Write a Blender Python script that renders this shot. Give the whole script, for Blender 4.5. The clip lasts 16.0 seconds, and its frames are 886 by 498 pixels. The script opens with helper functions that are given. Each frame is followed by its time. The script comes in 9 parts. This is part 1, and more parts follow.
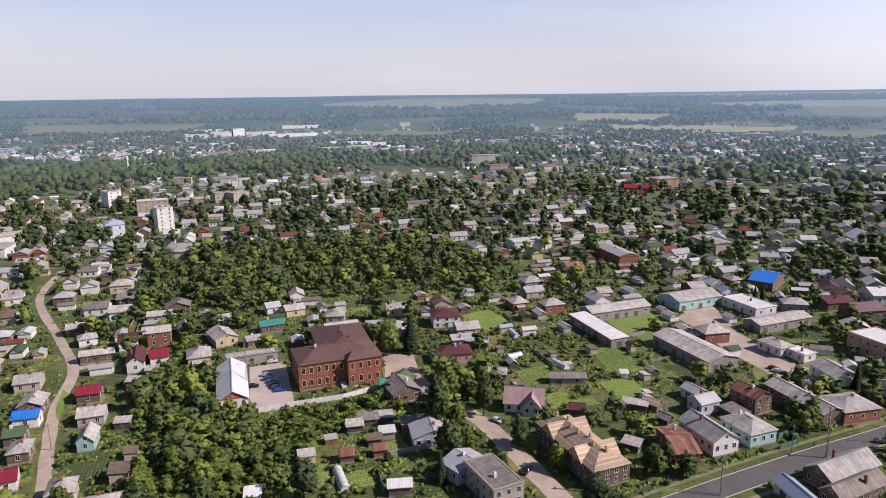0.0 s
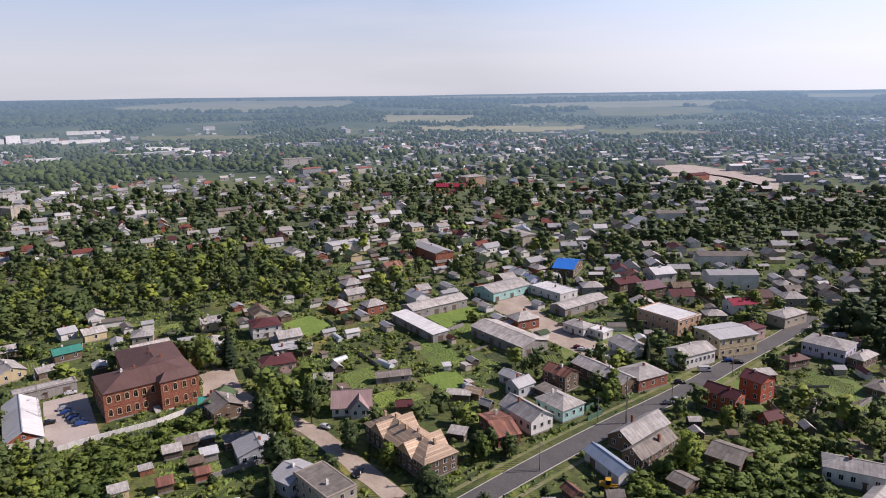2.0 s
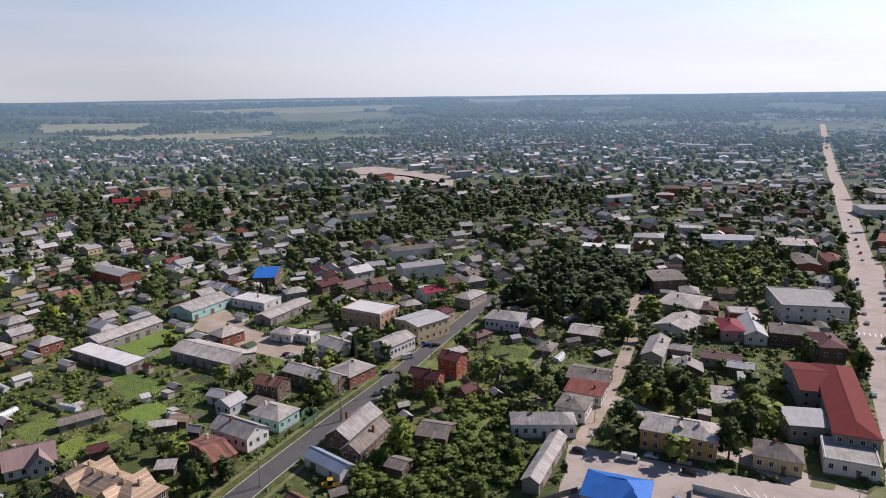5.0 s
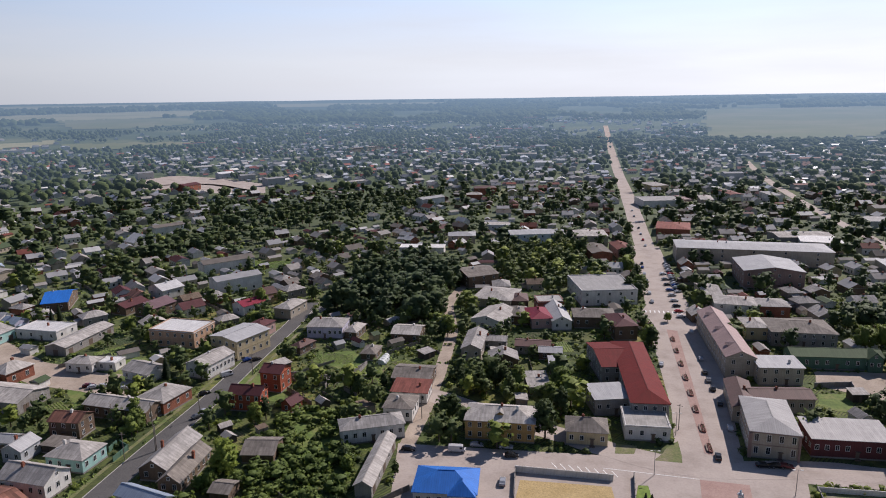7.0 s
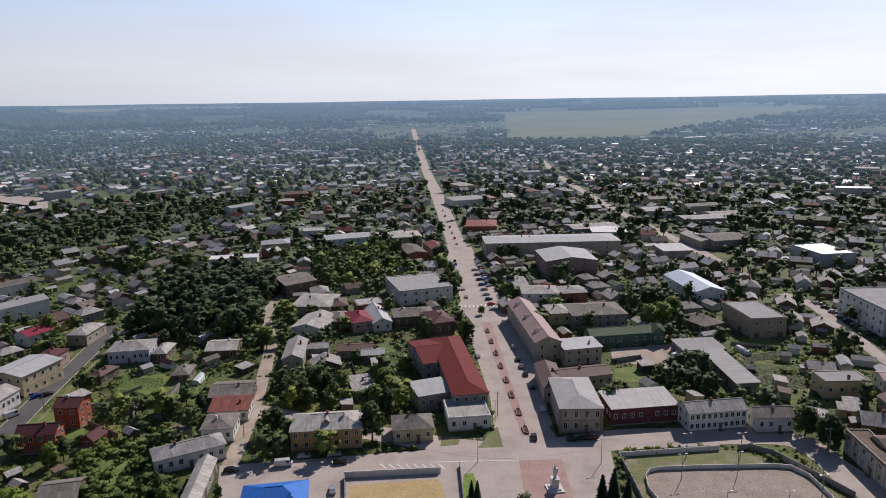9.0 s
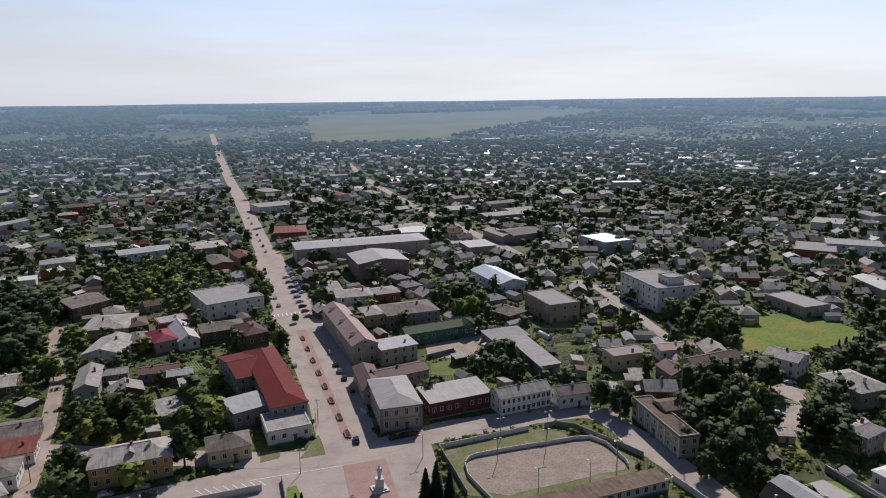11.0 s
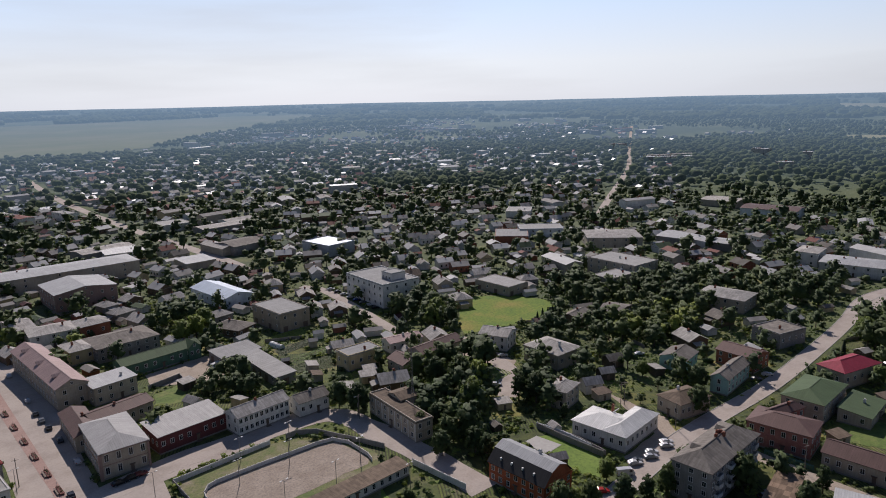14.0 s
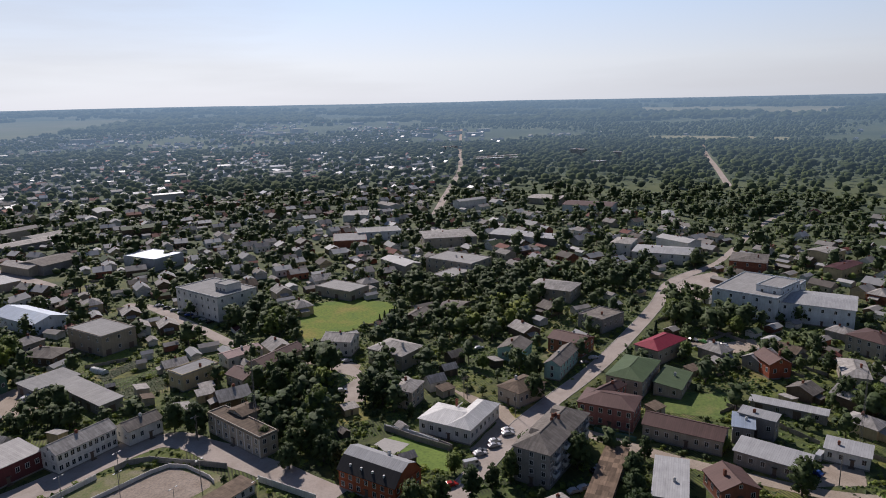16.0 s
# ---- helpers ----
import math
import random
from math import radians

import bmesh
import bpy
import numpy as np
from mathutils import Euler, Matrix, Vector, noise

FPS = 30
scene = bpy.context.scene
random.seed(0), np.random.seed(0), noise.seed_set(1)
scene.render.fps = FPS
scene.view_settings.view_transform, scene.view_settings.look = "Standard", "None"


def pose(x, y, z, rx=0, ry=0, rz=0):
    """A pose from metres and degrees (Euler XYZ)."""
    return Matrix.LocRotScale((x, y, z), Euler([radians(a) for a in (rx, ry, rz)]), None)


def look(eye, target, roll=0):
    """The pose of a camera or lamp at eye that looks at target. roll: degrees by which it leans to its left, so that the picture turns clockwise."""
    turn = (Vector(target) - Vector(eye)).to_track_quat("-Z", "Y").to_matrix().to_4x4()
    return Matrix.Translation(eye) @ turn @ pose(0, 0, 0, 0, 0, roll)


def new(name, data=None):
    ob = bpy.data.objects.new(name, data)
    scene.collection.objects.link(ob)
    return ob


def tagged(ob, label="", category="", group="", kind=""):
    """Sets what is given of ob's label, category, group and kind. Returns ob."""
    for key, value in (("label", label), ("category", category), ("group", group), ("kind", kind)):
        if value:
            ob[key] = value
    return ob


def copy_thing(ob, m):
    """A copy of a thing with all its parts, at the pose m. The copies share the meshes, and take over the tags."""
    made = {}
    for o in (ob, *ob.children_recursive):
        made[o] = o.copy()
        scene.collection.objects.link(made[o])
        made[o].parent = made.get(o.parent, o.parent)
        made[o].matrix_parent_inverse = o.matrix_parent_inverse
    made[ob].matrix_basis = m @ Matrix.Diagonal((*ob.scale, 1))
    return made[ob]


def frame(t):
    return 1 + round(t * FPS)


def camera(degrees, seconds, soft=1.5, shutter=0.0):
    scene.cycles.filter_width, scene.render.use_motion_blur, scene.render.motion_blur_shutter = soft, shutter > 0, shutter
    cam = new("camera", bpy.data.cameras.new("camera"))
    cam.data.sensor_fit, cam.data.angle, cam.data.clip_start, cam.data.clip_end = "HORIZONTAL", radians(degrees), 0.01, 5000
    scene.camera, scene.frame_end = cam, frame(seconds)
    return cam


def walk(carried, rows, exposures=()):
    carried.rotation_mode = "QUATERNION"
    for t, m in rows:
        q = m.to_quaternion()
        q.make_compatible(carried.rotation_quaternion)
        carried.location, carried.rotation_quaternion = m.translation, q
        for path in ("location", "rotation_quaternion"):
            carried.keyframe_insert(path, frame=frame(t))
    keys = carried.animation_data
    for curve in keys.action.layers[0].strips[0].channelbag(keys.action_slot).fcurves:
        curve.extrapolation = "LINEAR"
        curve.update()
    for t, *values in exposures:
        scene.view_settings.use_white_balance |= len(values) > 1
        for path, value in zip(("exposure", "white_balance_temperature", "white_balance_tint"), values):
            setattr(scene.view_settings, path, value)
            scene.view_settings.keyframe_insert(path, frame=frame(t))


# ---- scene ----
cam = camera(65.6, 16.0, soft=1.0)
PATH = [
    (0, (0.01, -0.02, 105.01), (-87.70, 42.71, 83.05), -0.75),
    (0.5, (0.01, -0.02, 105.01), (-84.77, 48.26, 83.04), -0.76),
    (1, (0.01, -0.01, 105.01), (-81.51, 53.57, 83.03), -0.77),
    (1.5, (0.01, -0.01, 105.01), (-77.77, 58.88, 83.02), -0.77),
    (2, (0.01, -0.01, 105.01), (-73.19, 64.49, 83.03), -0.78),
    (2.5, (0.01, -0.01, 105.01), (-68.11, 69.83, 83.03), -0.79),
    (3, (0.01, -0.01, 105.00), (-62.97, 74.49, 83.01), -0.79),
    (3.5, (0.00, -0.01, 105.00), (-56.82, 79.28, 83.02), -0.78),
    (4, (0.00, -0.01, 105.00), (-50.74, 83.33, 83.08), -0.77),
    (6.5, (0.00, -0.00, 105.00), (-19.98, 95.57, 83.42), -0.89),
    (7, (0.00, -0.00, 105.00), (-13.47, 96.72, 83.48), -0.87),
    (7.5, (0.00, -0.00, 105.00), (-6.73, 97.44, 83.53), -0.89),
    (8, (0.00, 0.00, 105.00), (-0.01, 97.68, 83.58), -0.90),
    (8.5, (-0.00, 0.00, 105.00), (6.71, 97.46, 83.62), -0.90),
    (9, (-0.00, 0.00, 105.00), (12.98, 96.83, 83.65), -0.87),
    (9.5, (-0.00, 0.00, 105.00), (19.59, 95.72, 83.68), -0.83),
    (10, (-0.00, 0.00, 105.00), (26.45, 94.06, 83.71), -0.79),
    (12.5, (-0.00, 0.01, 105.00), (55.99, 80.11, 83.83), -0.88),
    (13, (-0.00, 0.01, 105.00), (61.33, 76.10, 83.83), -1.07),
    (13.5, (-0.01, 0.01, 105.00), (66.61, 71.53, 83.84), -1.20),
    (14, (-0.01, 0.01, 105.00), (71.27, 66.89, 83.85), -1.27),
    (14.5, (-0.01, 0.01, 104.99), (75.62, 61.94, 83.86), -1.31),
    (15, (-0.01, 0.01, 104.99), (79.35, 57.09, 83.88), -1.31),
    (15.5, (-0.01, 0.01, 104.99), (82.51, 52.42, 83.90), -1.27),
    (16, (-0.01, 0.01, 104.99), (85.06, 48.17, 83.89), -1.15),
]
walk(cam, [(t, look(eye, target, roll)) for t, eye, target, roll in PATH], [(0.0, 0.37, 6450, 26), (4.0, 0.22, 6400, 23), (8.0, -0.02, 6350, 20), (12.5, -0.24, 6380, 18), (16.0, -0.26, 6380, 19)])

# ---- light: clear summer morning, sun to the north-east of the view ----
SUN_AZ, SUN_EL = 38.0, 39.0
world = bpy.data.worlds.new("sky")
scene.world = world
world.use_nodes = True
wn, wl = world.node_tree.nodes, world.node_tree.links
sky = wn.new("ShaderNodeTexSky")
sky.sky_type = "NISHITA"
sky.sun_disc = False
sky.sun_elevation, sky.sun_rotation = radians(SUN_EL), radians(SUN_AZ)
sky.air_density, sky.dust_density, sky.ozone_density = 1.0, 0.6, 1.5
direction = wn.new("ShaderNodeTexCoord")
split = wn.new("ShaderNodeSeparateXYZ")
wl.new(direction.outputs["Generated"], split.inputs["Vector"])
# summer haze: whitish near the horizon, thinning upwards
tone = wn.new("ShaderNodeValToRGB")
for k, (at, c) in enumerate(((0.0, (5.8, 6.4, 6.8)), (0.05, (6.2, 6.8, 7.1)), (0.14, (4.8, 6.2, 7.7)), (0.3, (0.7, 1.3, 2.7)), (0.7, (0.3, 0.65, 1.5)))):
    el = tone.color_ramp.elements[k] if k < 2 else tone.color_ramp.elements.new(at)
    el.position, el.color = at, (*(v / 10 for v in c), 1)
wl.new(split.outputs["Z"], tone.inputs["Fac"])
amount = wn.new("ShaderNodeMapRange")
amount.inputs["From Min"].default_value, amount.inputs["From Max"].default_value = 0.0, 0.8
amount.inputs["To Min"].default_value, amount.inputs["To Max"].default_value = 0.88, 0.6
wl.new(split.outputs["Z"], amount.inputs["Value"])
lift = wn.new("ShaderNodeMixRGB")
lift.blend_type = "MULTIPLY"
lift.inputs[0].default_value = 1.0
wl.new(tone.outputs["Color"], lift.inputs[1])
# brighter towards the sun
toward = wn.new("ShaderNodeVectorMath")
toward.operation = "DOT_PRODUCT"
sa, se = radians(SUN_AZ), radians(SUN_EL)
toward.inputs[1].default_value = (math.sin(sa) * math.cos(se), math.cos(sa) * math.cos(se), math.sin(se))
wl.new(direction.outputs["Generated"], toward.inputs[0])
aureole = wn.new("ShaderNodeMapRange")
aureole.inputs["From Min"].default_value, aureole.inputs["From Max"].default_value = 0.1, 0.85
aureole.inputs["To Min"].default_value, aureole.inputs["To Max"].default_value = 9.0, 18.0
wl.new(toward.outputs["Value"], aureole.inputs["Value"])
hazy = wn.new("ShaderNodeMixRGB")
wl.new(aureole.outputs["Result"], lift.inputs[2])
wl.new(amount.outputs["Result"], hazy.inputs[0])
wl.new(sky.outputs["Color"], hazy.inputs[1])
wl.new(lift.outputs["Color"], hazy.inputs[2])
# thin high cloud
veil_map = wn.new("ShaderNodeMapping")
veil_map.inputs["Scale"].default_value = (1.0, 1.0, 9.0)
veil = wn.new("ShaderNodeTexNoise")
veil.inputs["Scale"].default_value, veil.inputs["Detail"].default_value = 1.5, 6.0
veil_ramp = wn.new("ShaderNodeValToRGB")
veil_ramp.color_ramp.elements[0].position, veil_ramp.color_ramp.elements[1].position = 0.48, 0.72
veil_mix = wn.new("ShaderNodeMixRGB")
veil_mix.inputs[2].default_value = (7.2, 7.5, 7.5, 1)
veil_amount = wn.new("ShaderNodeMath")
veil_amount.operation = "MULTIPLY"
veil_amount.inputs[1].default_value = 0.6
wl.new(direction.outputs["Generated"], veil_map.inputs["Vector"])
wl.new(veil_map.outputs["Vector"], veil.inputs["Vector"])
wl.new(veil.outputs["Fac"], veil_ramp.inputs["Fac"])
# the cloud thins out overhead
thin = wn.new("ShaderNodeMapRange")
thin.inputs["From Min"].default_value, thin.inputs["From Max"].default_value = 0.15, 0.45
thin.inputs["To Min"].default_value, thin.inputs["To Max"].default_value = 0.42, 0.06
wl.new(split.outputs["Z"], thin.inputs["Value"])
wl.new(thin.outputs["Result"], veil_amount.inputs[1])
wl.new(veil_ramp.outputs["Color"], veil_amount.inputs[0])
wl.new(veil_amount.outputs[0], veil_mix.inputs[0])
wl.new(hazy.outputs["Color"], veil_mix.inputs[1])
wl.new(veil_mix.outputs["Color"], wn["Background"].inputs["Color"])
wn["Background"].inputs["Strength"].default_value = 0.091
sun = new("sun", bpy.data.lights.new("sun", "SUN"))
sun.data.energy, sun.data.angle, sun.data.color = 5.0, radians(0.55), (1.0, 0.94, 0.85)
a, e = radians(SUN_AZ), radians(SUN_EL)
sun.matrix_world = look((math.sin(a) * math.cos(e) * 500, math.cos(a) * math.cos(e) * 500, math.sin(e) * 500), (0, 0, 0))

# ---- materials ----
MATS = {}


def shader(name, rough=0.85, metal=0.0):
    m = bpy.data.materials.new(name)
    m.use_nodes = True
    bsdf = m.node_tree.nodes["Principled BSDF"]
    bsdf.inputs["Roughness"].default_value, bsdf.inputs["Metallic"].default_value = rough, metal
    return m, m.node_tree.nodes, m.node_tree.links, bsdf


def noise_node(n, l, vec, scale, detail=4.0, rough=0.55):
    t = n.new("ShaderNodeTexNoise")
    t.inputs["Scale"].default_value, t.inputs["Detail"].default_value, t.inputs["Roughness"].default_value = scale, detail, rough
    l.new(vec, t.inputs["Vector"])
    return t


def ramp_node(n, l, fac, stops):
    r = n.new("ShaderNodeValToRGB")
    els = r.color_ramp.elements
    els[0].position, els[0].color = stops[0][0], (*stops[0][1], 1)
    els[1].position, els[1].color = stops[-1][0], (*stops[-1][1], 1)
    for p, c in stops[1:-1]:
        x = els.new(p)
        x.color = (*c, 1)
    l.new(fac, r.inputs["Fac"])
    return r


def mix_node(n, l, kind, fac, a, b):
    m = n.new("ShaderNodeMixRGB")
    m.blend_type = kind
    for sock, v in ((m.inputs[0], fac), (m.inputs[1], a), (m.inputs[2], b)):
        if isinstance(v, bpy.types.NodeSocket):
            l.new(v, sock)
        elif isinstance(v, (int, float)):
            sock.default_value = v
        else:
            sock.default_value = (*v, 1)
    return m.outputs["Color"]


def shades(c, k):
    return tuple(min(1.0, v * k) for v in c)


def worn(n, l, vec, c, coarse, fine, amount, spread):
    """Base colour c with grain and stains at two scales, and a shift from object to object."""
    big = noise_node(n, l, vec, coarse, 5)
    small = noise_node(n, l, vec, fine, 3)
    r1 = ramp_node(n, l, big.outputs["Fac"], [(0.25, shades(c, 1 - amount)), (0.55, c), (0.8, shades(c, 1 + amount * 0.7))])
    r2 = ramp_node(n, l, small.outputs["Fac"], [(0.2, (1 - amount * 0.6,) * 3), (0.8, (1 + amount * 0.2,) * 3)])
    col = mix_node(n, l, "MULTIPLY", 1.0, r1.outputs["Color"], r2.outputs["Color"])
    info = n.new("ShaderNodeObjectInfo")
    r3 = ramp_node(n, l, info.outputs["Random"], [(0.0, (1 - spread,) * 3), (1.0, (1.0, 1.0, 1.0))])
    return mix_node(n, l, "MULTIPLY", 1.0, col, r3.outputs["Color"]), small


def bumped(n, l, bsdf, height, strength, dist=0.05):
    b = n.new("ShaderNodeBump")
    b.inputs["Strength"].default_value, b.inputs["Distance"].default_value = strength, dist
    l.new(height, b.inputs["Height"])
    l.new(b.outputs["Normal"], bsdf.inputs["Normal"])


def wall_mat(name, c, rough=0.9, amount=0.22, courses=None):
    m, n, l, bsdf = shader("wall_" + name, rough)
    at = n.new("ShaderNodeTexCoord").outputs["Object"]
    col, small = worn(n, l, at, c, 0.35, 3.0, amount, 0.12)
    # rain streaks
    sm = n.new("ShaderNodeMapping")
    sm.inputs["Scale"].default_value = (1.6, 1.6, 0.12)
    l.new(at, sm.inputs["Vector"])
    st = noise_node(n, l, sm.outputs["Vector"], 1.5, 4)
    rs = ramp_node(n, l, st.outputs["Fac"], [(0.3, (0.78, 0.76, 0.73)), (0.55, (1, 1, 1))])
    col = mix_node(n, l, "MULTIPLY", 0.7, col, rs.outputs["Color"])
    if courses:
        w = n.new("ShaderNodeTexWave")
        w.bands_direction = "Z"
        w.inputs["Scale"].default_value, w.inputs["Distortion"].default_value = courses, 0.4
        l.new(at, w.inputs["Vector"])
        rw = ramp_node(n, l, w.outputs["Fac"], [(0.0, (0.72, 0.72, 0.72)), (0.35, (1, 1, 1))])
        col = mix_node(n, l, "MULTIPLY", 0.8, col, rw.outputs["Color"])
        bumped(n, l, bsdf, w.outputs["Fac"], 0.4)
    else:
        bumped(n, l, bsdf, small.outputs["Fac"], 0.3, 0.02)
    l.new(col, bsdf.inputs["Base Color"])
    MATS[name] = m


def roof_mat(name, c, rough, metal, sheet=(1.1, 1.7), vary=0.25, joint=0.75, stain=0.25, key=None):
    """Sheets laid in courses: colour shifts from sheet to sheet, darker joints, stains that run down the slope."""
    sheet_metal = metal >= 0.15
    m, n, l, bsdf = shader("roof_" + name, rough if sheet_metal else min(0.9, rough + 0.18), metal)
    bsdf.inputs["Specular IOR Level"].default_value = 0.42 if sheet_metal else 0.25
    uv = n.new("ShaderNodeUVMap").outputs["UV"]
    at = n.new("ShaderNodeTexCoord").outputs["Object"]
    b = n.new("ShaderNodeTexBrick")
    b.offset = 0.0
    b.inputs["Color1"].default_value = (*shades(c, 1 - vary), 1)
    b.inputs["Color2"].default_value = (*shades(c, 1 + vary * 0.6), 1)
    b.inputs["Mortar"].default_value = (*shades(c, joint), 1)
    b.inputs["Scale"].default_value = 1.0
    b.inputs["Mortar Size"].default_value = 0.035
    b.inputs["Brick Width"].default_value, b.inputs["Row Height"].default_value = sheet
    l.new(uv, b.inputs["Vector"])
    sm = n.new("ShaderNodeMapping")
    sm.inputs["Scale"].default_value = (0.9, 0.14, 1)
    l.new(uv, sm.inputs["Vector"])
    st = noise_node(n, l, sm.outputs["Vector"], 1.3, 5, 0.65)
    big = noise_node(n, l, at, 0.22, 4)
    rs = ramp_node(n, l, st.outputs["Fac"], [(0.3, (1 - stain,) * 3), (0.62, (1.05, 1.05, 1.05))])
    rb = ramp_node(n, l, big.outputs["Fac"], [(0.3, (1 - stain * 0.8,) * 3), (0.7, (1.08, 1.08, 1.08))])
    col = mix_node(n, l, "MULTIPLY", 1.0, b.outputs["Color"], rs.outputs["Color"])
    col = mix_node(n, l, "MULTIPLY", 1.0, col, rb.outputs["Color"])
    info = n.new("ShaderNodeObjectInfo")
    ro = ramp_node(n, l, info.outputs["Random"], [(0.0, (0.8, 0.8, 0.8)), (1.0, (1.08, 1.06, 1.03))])
    col = mix_node(n, l, "MULTIPLY", 1.0, col, ro.outputs["Color"])
    l.new(col, bsdf.inputs["Base Color"])
    bumped(n, l, bsdf, b.outputs["Fac"], 0.35, 0.04)
    MATS["r_" + (key or name)] = m


for key, c in dict(white=(0.66, 0.64, 0.6), cream=(0.52, 0.42, 0.25), ochre=(0.56, 0.46, 0.28), ochreorange=(0.42, 0.26, 0.1), beige=(0.4, 0.35, 0.28),
                   lilacwall=(0.5, 0.48, 0.58), orangeplaster=(0.45, 0.29, 0.19), teal=(0.3, 0.5, 0.46), pink=(0.48, 0.32, 0.28), tan=(0.36, 0.3, 0.22),
                   whiteblue=(0.62, 0.66, 0.68), pinkbrown=(0.3, 0.2, 0.17), maroonwall=(0.13, 0.035, 0.035), greenwall=(0.07, 0.15, 0.1), blockw=(0.5, 0.5, 0.5),
                   metalwall=(0.42, 0.44, 0.46), beigeband=(0.42, 0.36, 0.28), redboard=(0.36, 0.1, 0.05)).items():
    wall_mat(key, c)
wall_mat("brick", (0.3, 0.105, 0.06), courses=4.2)
wall_mat("brickred", (0.4, 0.1, 0.045), courses=4.2)
wall_mat("orangebrick", (0.44, 0.11, 0.04), courses=4.2)
wall_mat("pinkbrick", (0.38, 0.16, 0.13), courses=4.2)
wall_mat("block", (0.3, 0.28, 0.26), courses=2.0)
wall_mat("wood", (0.17, 0.115, 0.075), amount=0.35, courses=2.2)
wall_mat("darkwood", (0.09, 0.07, 0.055), amount=0.35, courses=2.2)
SLATE = dict(sheet=(1.1, 1.6), vary=0.2, stain=0.35)
roof_mat("slate", (0.46, 0.435, 0.405), 0.85, 0, **SLATE)
roof_mat("slate_d", (0.24, 0.215, 0.19), 0.85, 0, **SLATE)
roof_mat("brownslate", (0.2, 0.15, 0.11), 0.85, 0, **SLATE)
roof_mat("rustslate", (0.24, 0.17, 0.12), 0.85, 0, sheet=(1.6, 2.5), vary=0.5, stain=0.4)
SEAM = dict(sheet=(0.6, 9.0), vary=0.07, stain=0.14)
for key, c, rgh, met in (("metal", (0.4, 0.405, 0.41), 0.58, 0.08), ("pale", (0.34, 0.335, 0.325), 0.7, 0.0), ("metalworn", (0.41, 0.4, 0.39), 0.6, 0.08), ("metalblue", (0.36, 0.43, 0.52), 0.48, 0.15),
                         ("white", (0.6, 0.6, 0.59), 0.55, 0.05), ("brown", (0.12, 0.07, 0.062), 0.5, 0.1), ("maroon", (0.1, 0.034, 0.036), 0.55, 0.1),
                         ("crimson", (0.24, 0.022, 0.045), 0.5, 0.1), ("red", (0.14, 0.012, 0.01), 0.65, 0.0), ("pinkred", (0.31, 0.22, 0.21), 0.5, 0.12),
                         ("green", (0.075, 0.115, 0.055), 0.6, 0.05), ("pitch", (0.035, 0.034, 0.036), 0.6, 0.05), ("teal", (0.05, 0.26, 0.2), 0.5, 0.1), ("blue", (0.02, 0.16, 0.55), 0.45, 0.1),
                         ("lilac", (0.16, 0.1, 0.11), 0.5, 0.1)):
    roof_mat(key, c, rgh, met, **SEAM)
roof_mat("rust", (0.28, 0.13, 0.09), 0.65, 0.2, sheet=(0.9, 7.0), vary=0.55, stain=0.3)
roof_mat("rustred", (0.24, 0.08, 0.06), 0.6, 0.1, sheet=(0.7, 7.0), vary=0.25, stain=0.3)
roof_mat("batten", (0.5, 0.37, 0.26), 0.8, 0, sheet=(40.0, 0.7), vary=0.3, joint=0.35, stain=0.12)
roof_mat("block", (0.34, 0.33, 0.31), 0.9, 0, sheet=(3.0, 6.0), vary=0.1, stain=0.3)


def plain_mat(key, c, rough=0.8, metal=0.0, amount=0.15):
    m, n, l, bsdf = shader(key, rough, metal)
    col, small = worn(n, l, n.new("ShaderNodeTexCoord").outputs["Object"], c, 1.0, 8.0, amount, 0.1)
    l.new(col, bsdf.inputs["Base Color"])
    MATS[key] = m


plain_mat("frame", (0.62, 0.62, 0.6), 0.6)
plain_mat("glass", (0.018, 0.022, 0.027), 0.08, 0.0, 0.05)
plain_mat("door", (0.13, 0.09, 0.065), 0.7)
plain_mat("plinth", (0.24, 0.22, 0.2), 0.9)
plain_mat("tyre", (0.015, 0.015, 0.016), 0.9)
plain_mat("rim", (0.4, 0.4, 0.42), 0.35, 0.8)
plain_mat("pole", (0.2, 0.17, 0.14), 0.85)
plain_mat("concrete", (0.42, 0.4, 0.37), 0.9)
plain_mat("steel", (0.28, 0.27, 0.27), 0.5, 0.6)
plain_mat("statue_grey", (0.6, 0.6, 0.6), 0.6)
plain_mat("plastic_film", (0.55, 0.58, 0.57), 0.35)
plain_mat("planter_red", (0.17, 0.05, 0.04), 0.8)
plain_mat("marking", (0.75, 0.74, 0.7), 0.8)
plain_mat("headlight", (0.7, 0.72, 0.75), 0.15)
plain_mat("tail_red", (0.3, 0.01, 0.01), 0.25)
for key, c in dict(white=(0.5, 0.5, 0.5), silver=(0.32, 0.33, 0.35), black=(0.012, 0.012, 0.014), grey=(0.12, 0.125, 0.13), blue=(0.02, 0.06, 0.22), red=(0.35, 0.02, 0.02),
                   maroon=(0.12, 0.015, 0.02), yellow=(0.5, 0.42, 0.2), green=(0.1, 0.3, 0.08)).items():
    plain_mat("paint_" + key, c, 0.25, 0.1, 0.04)


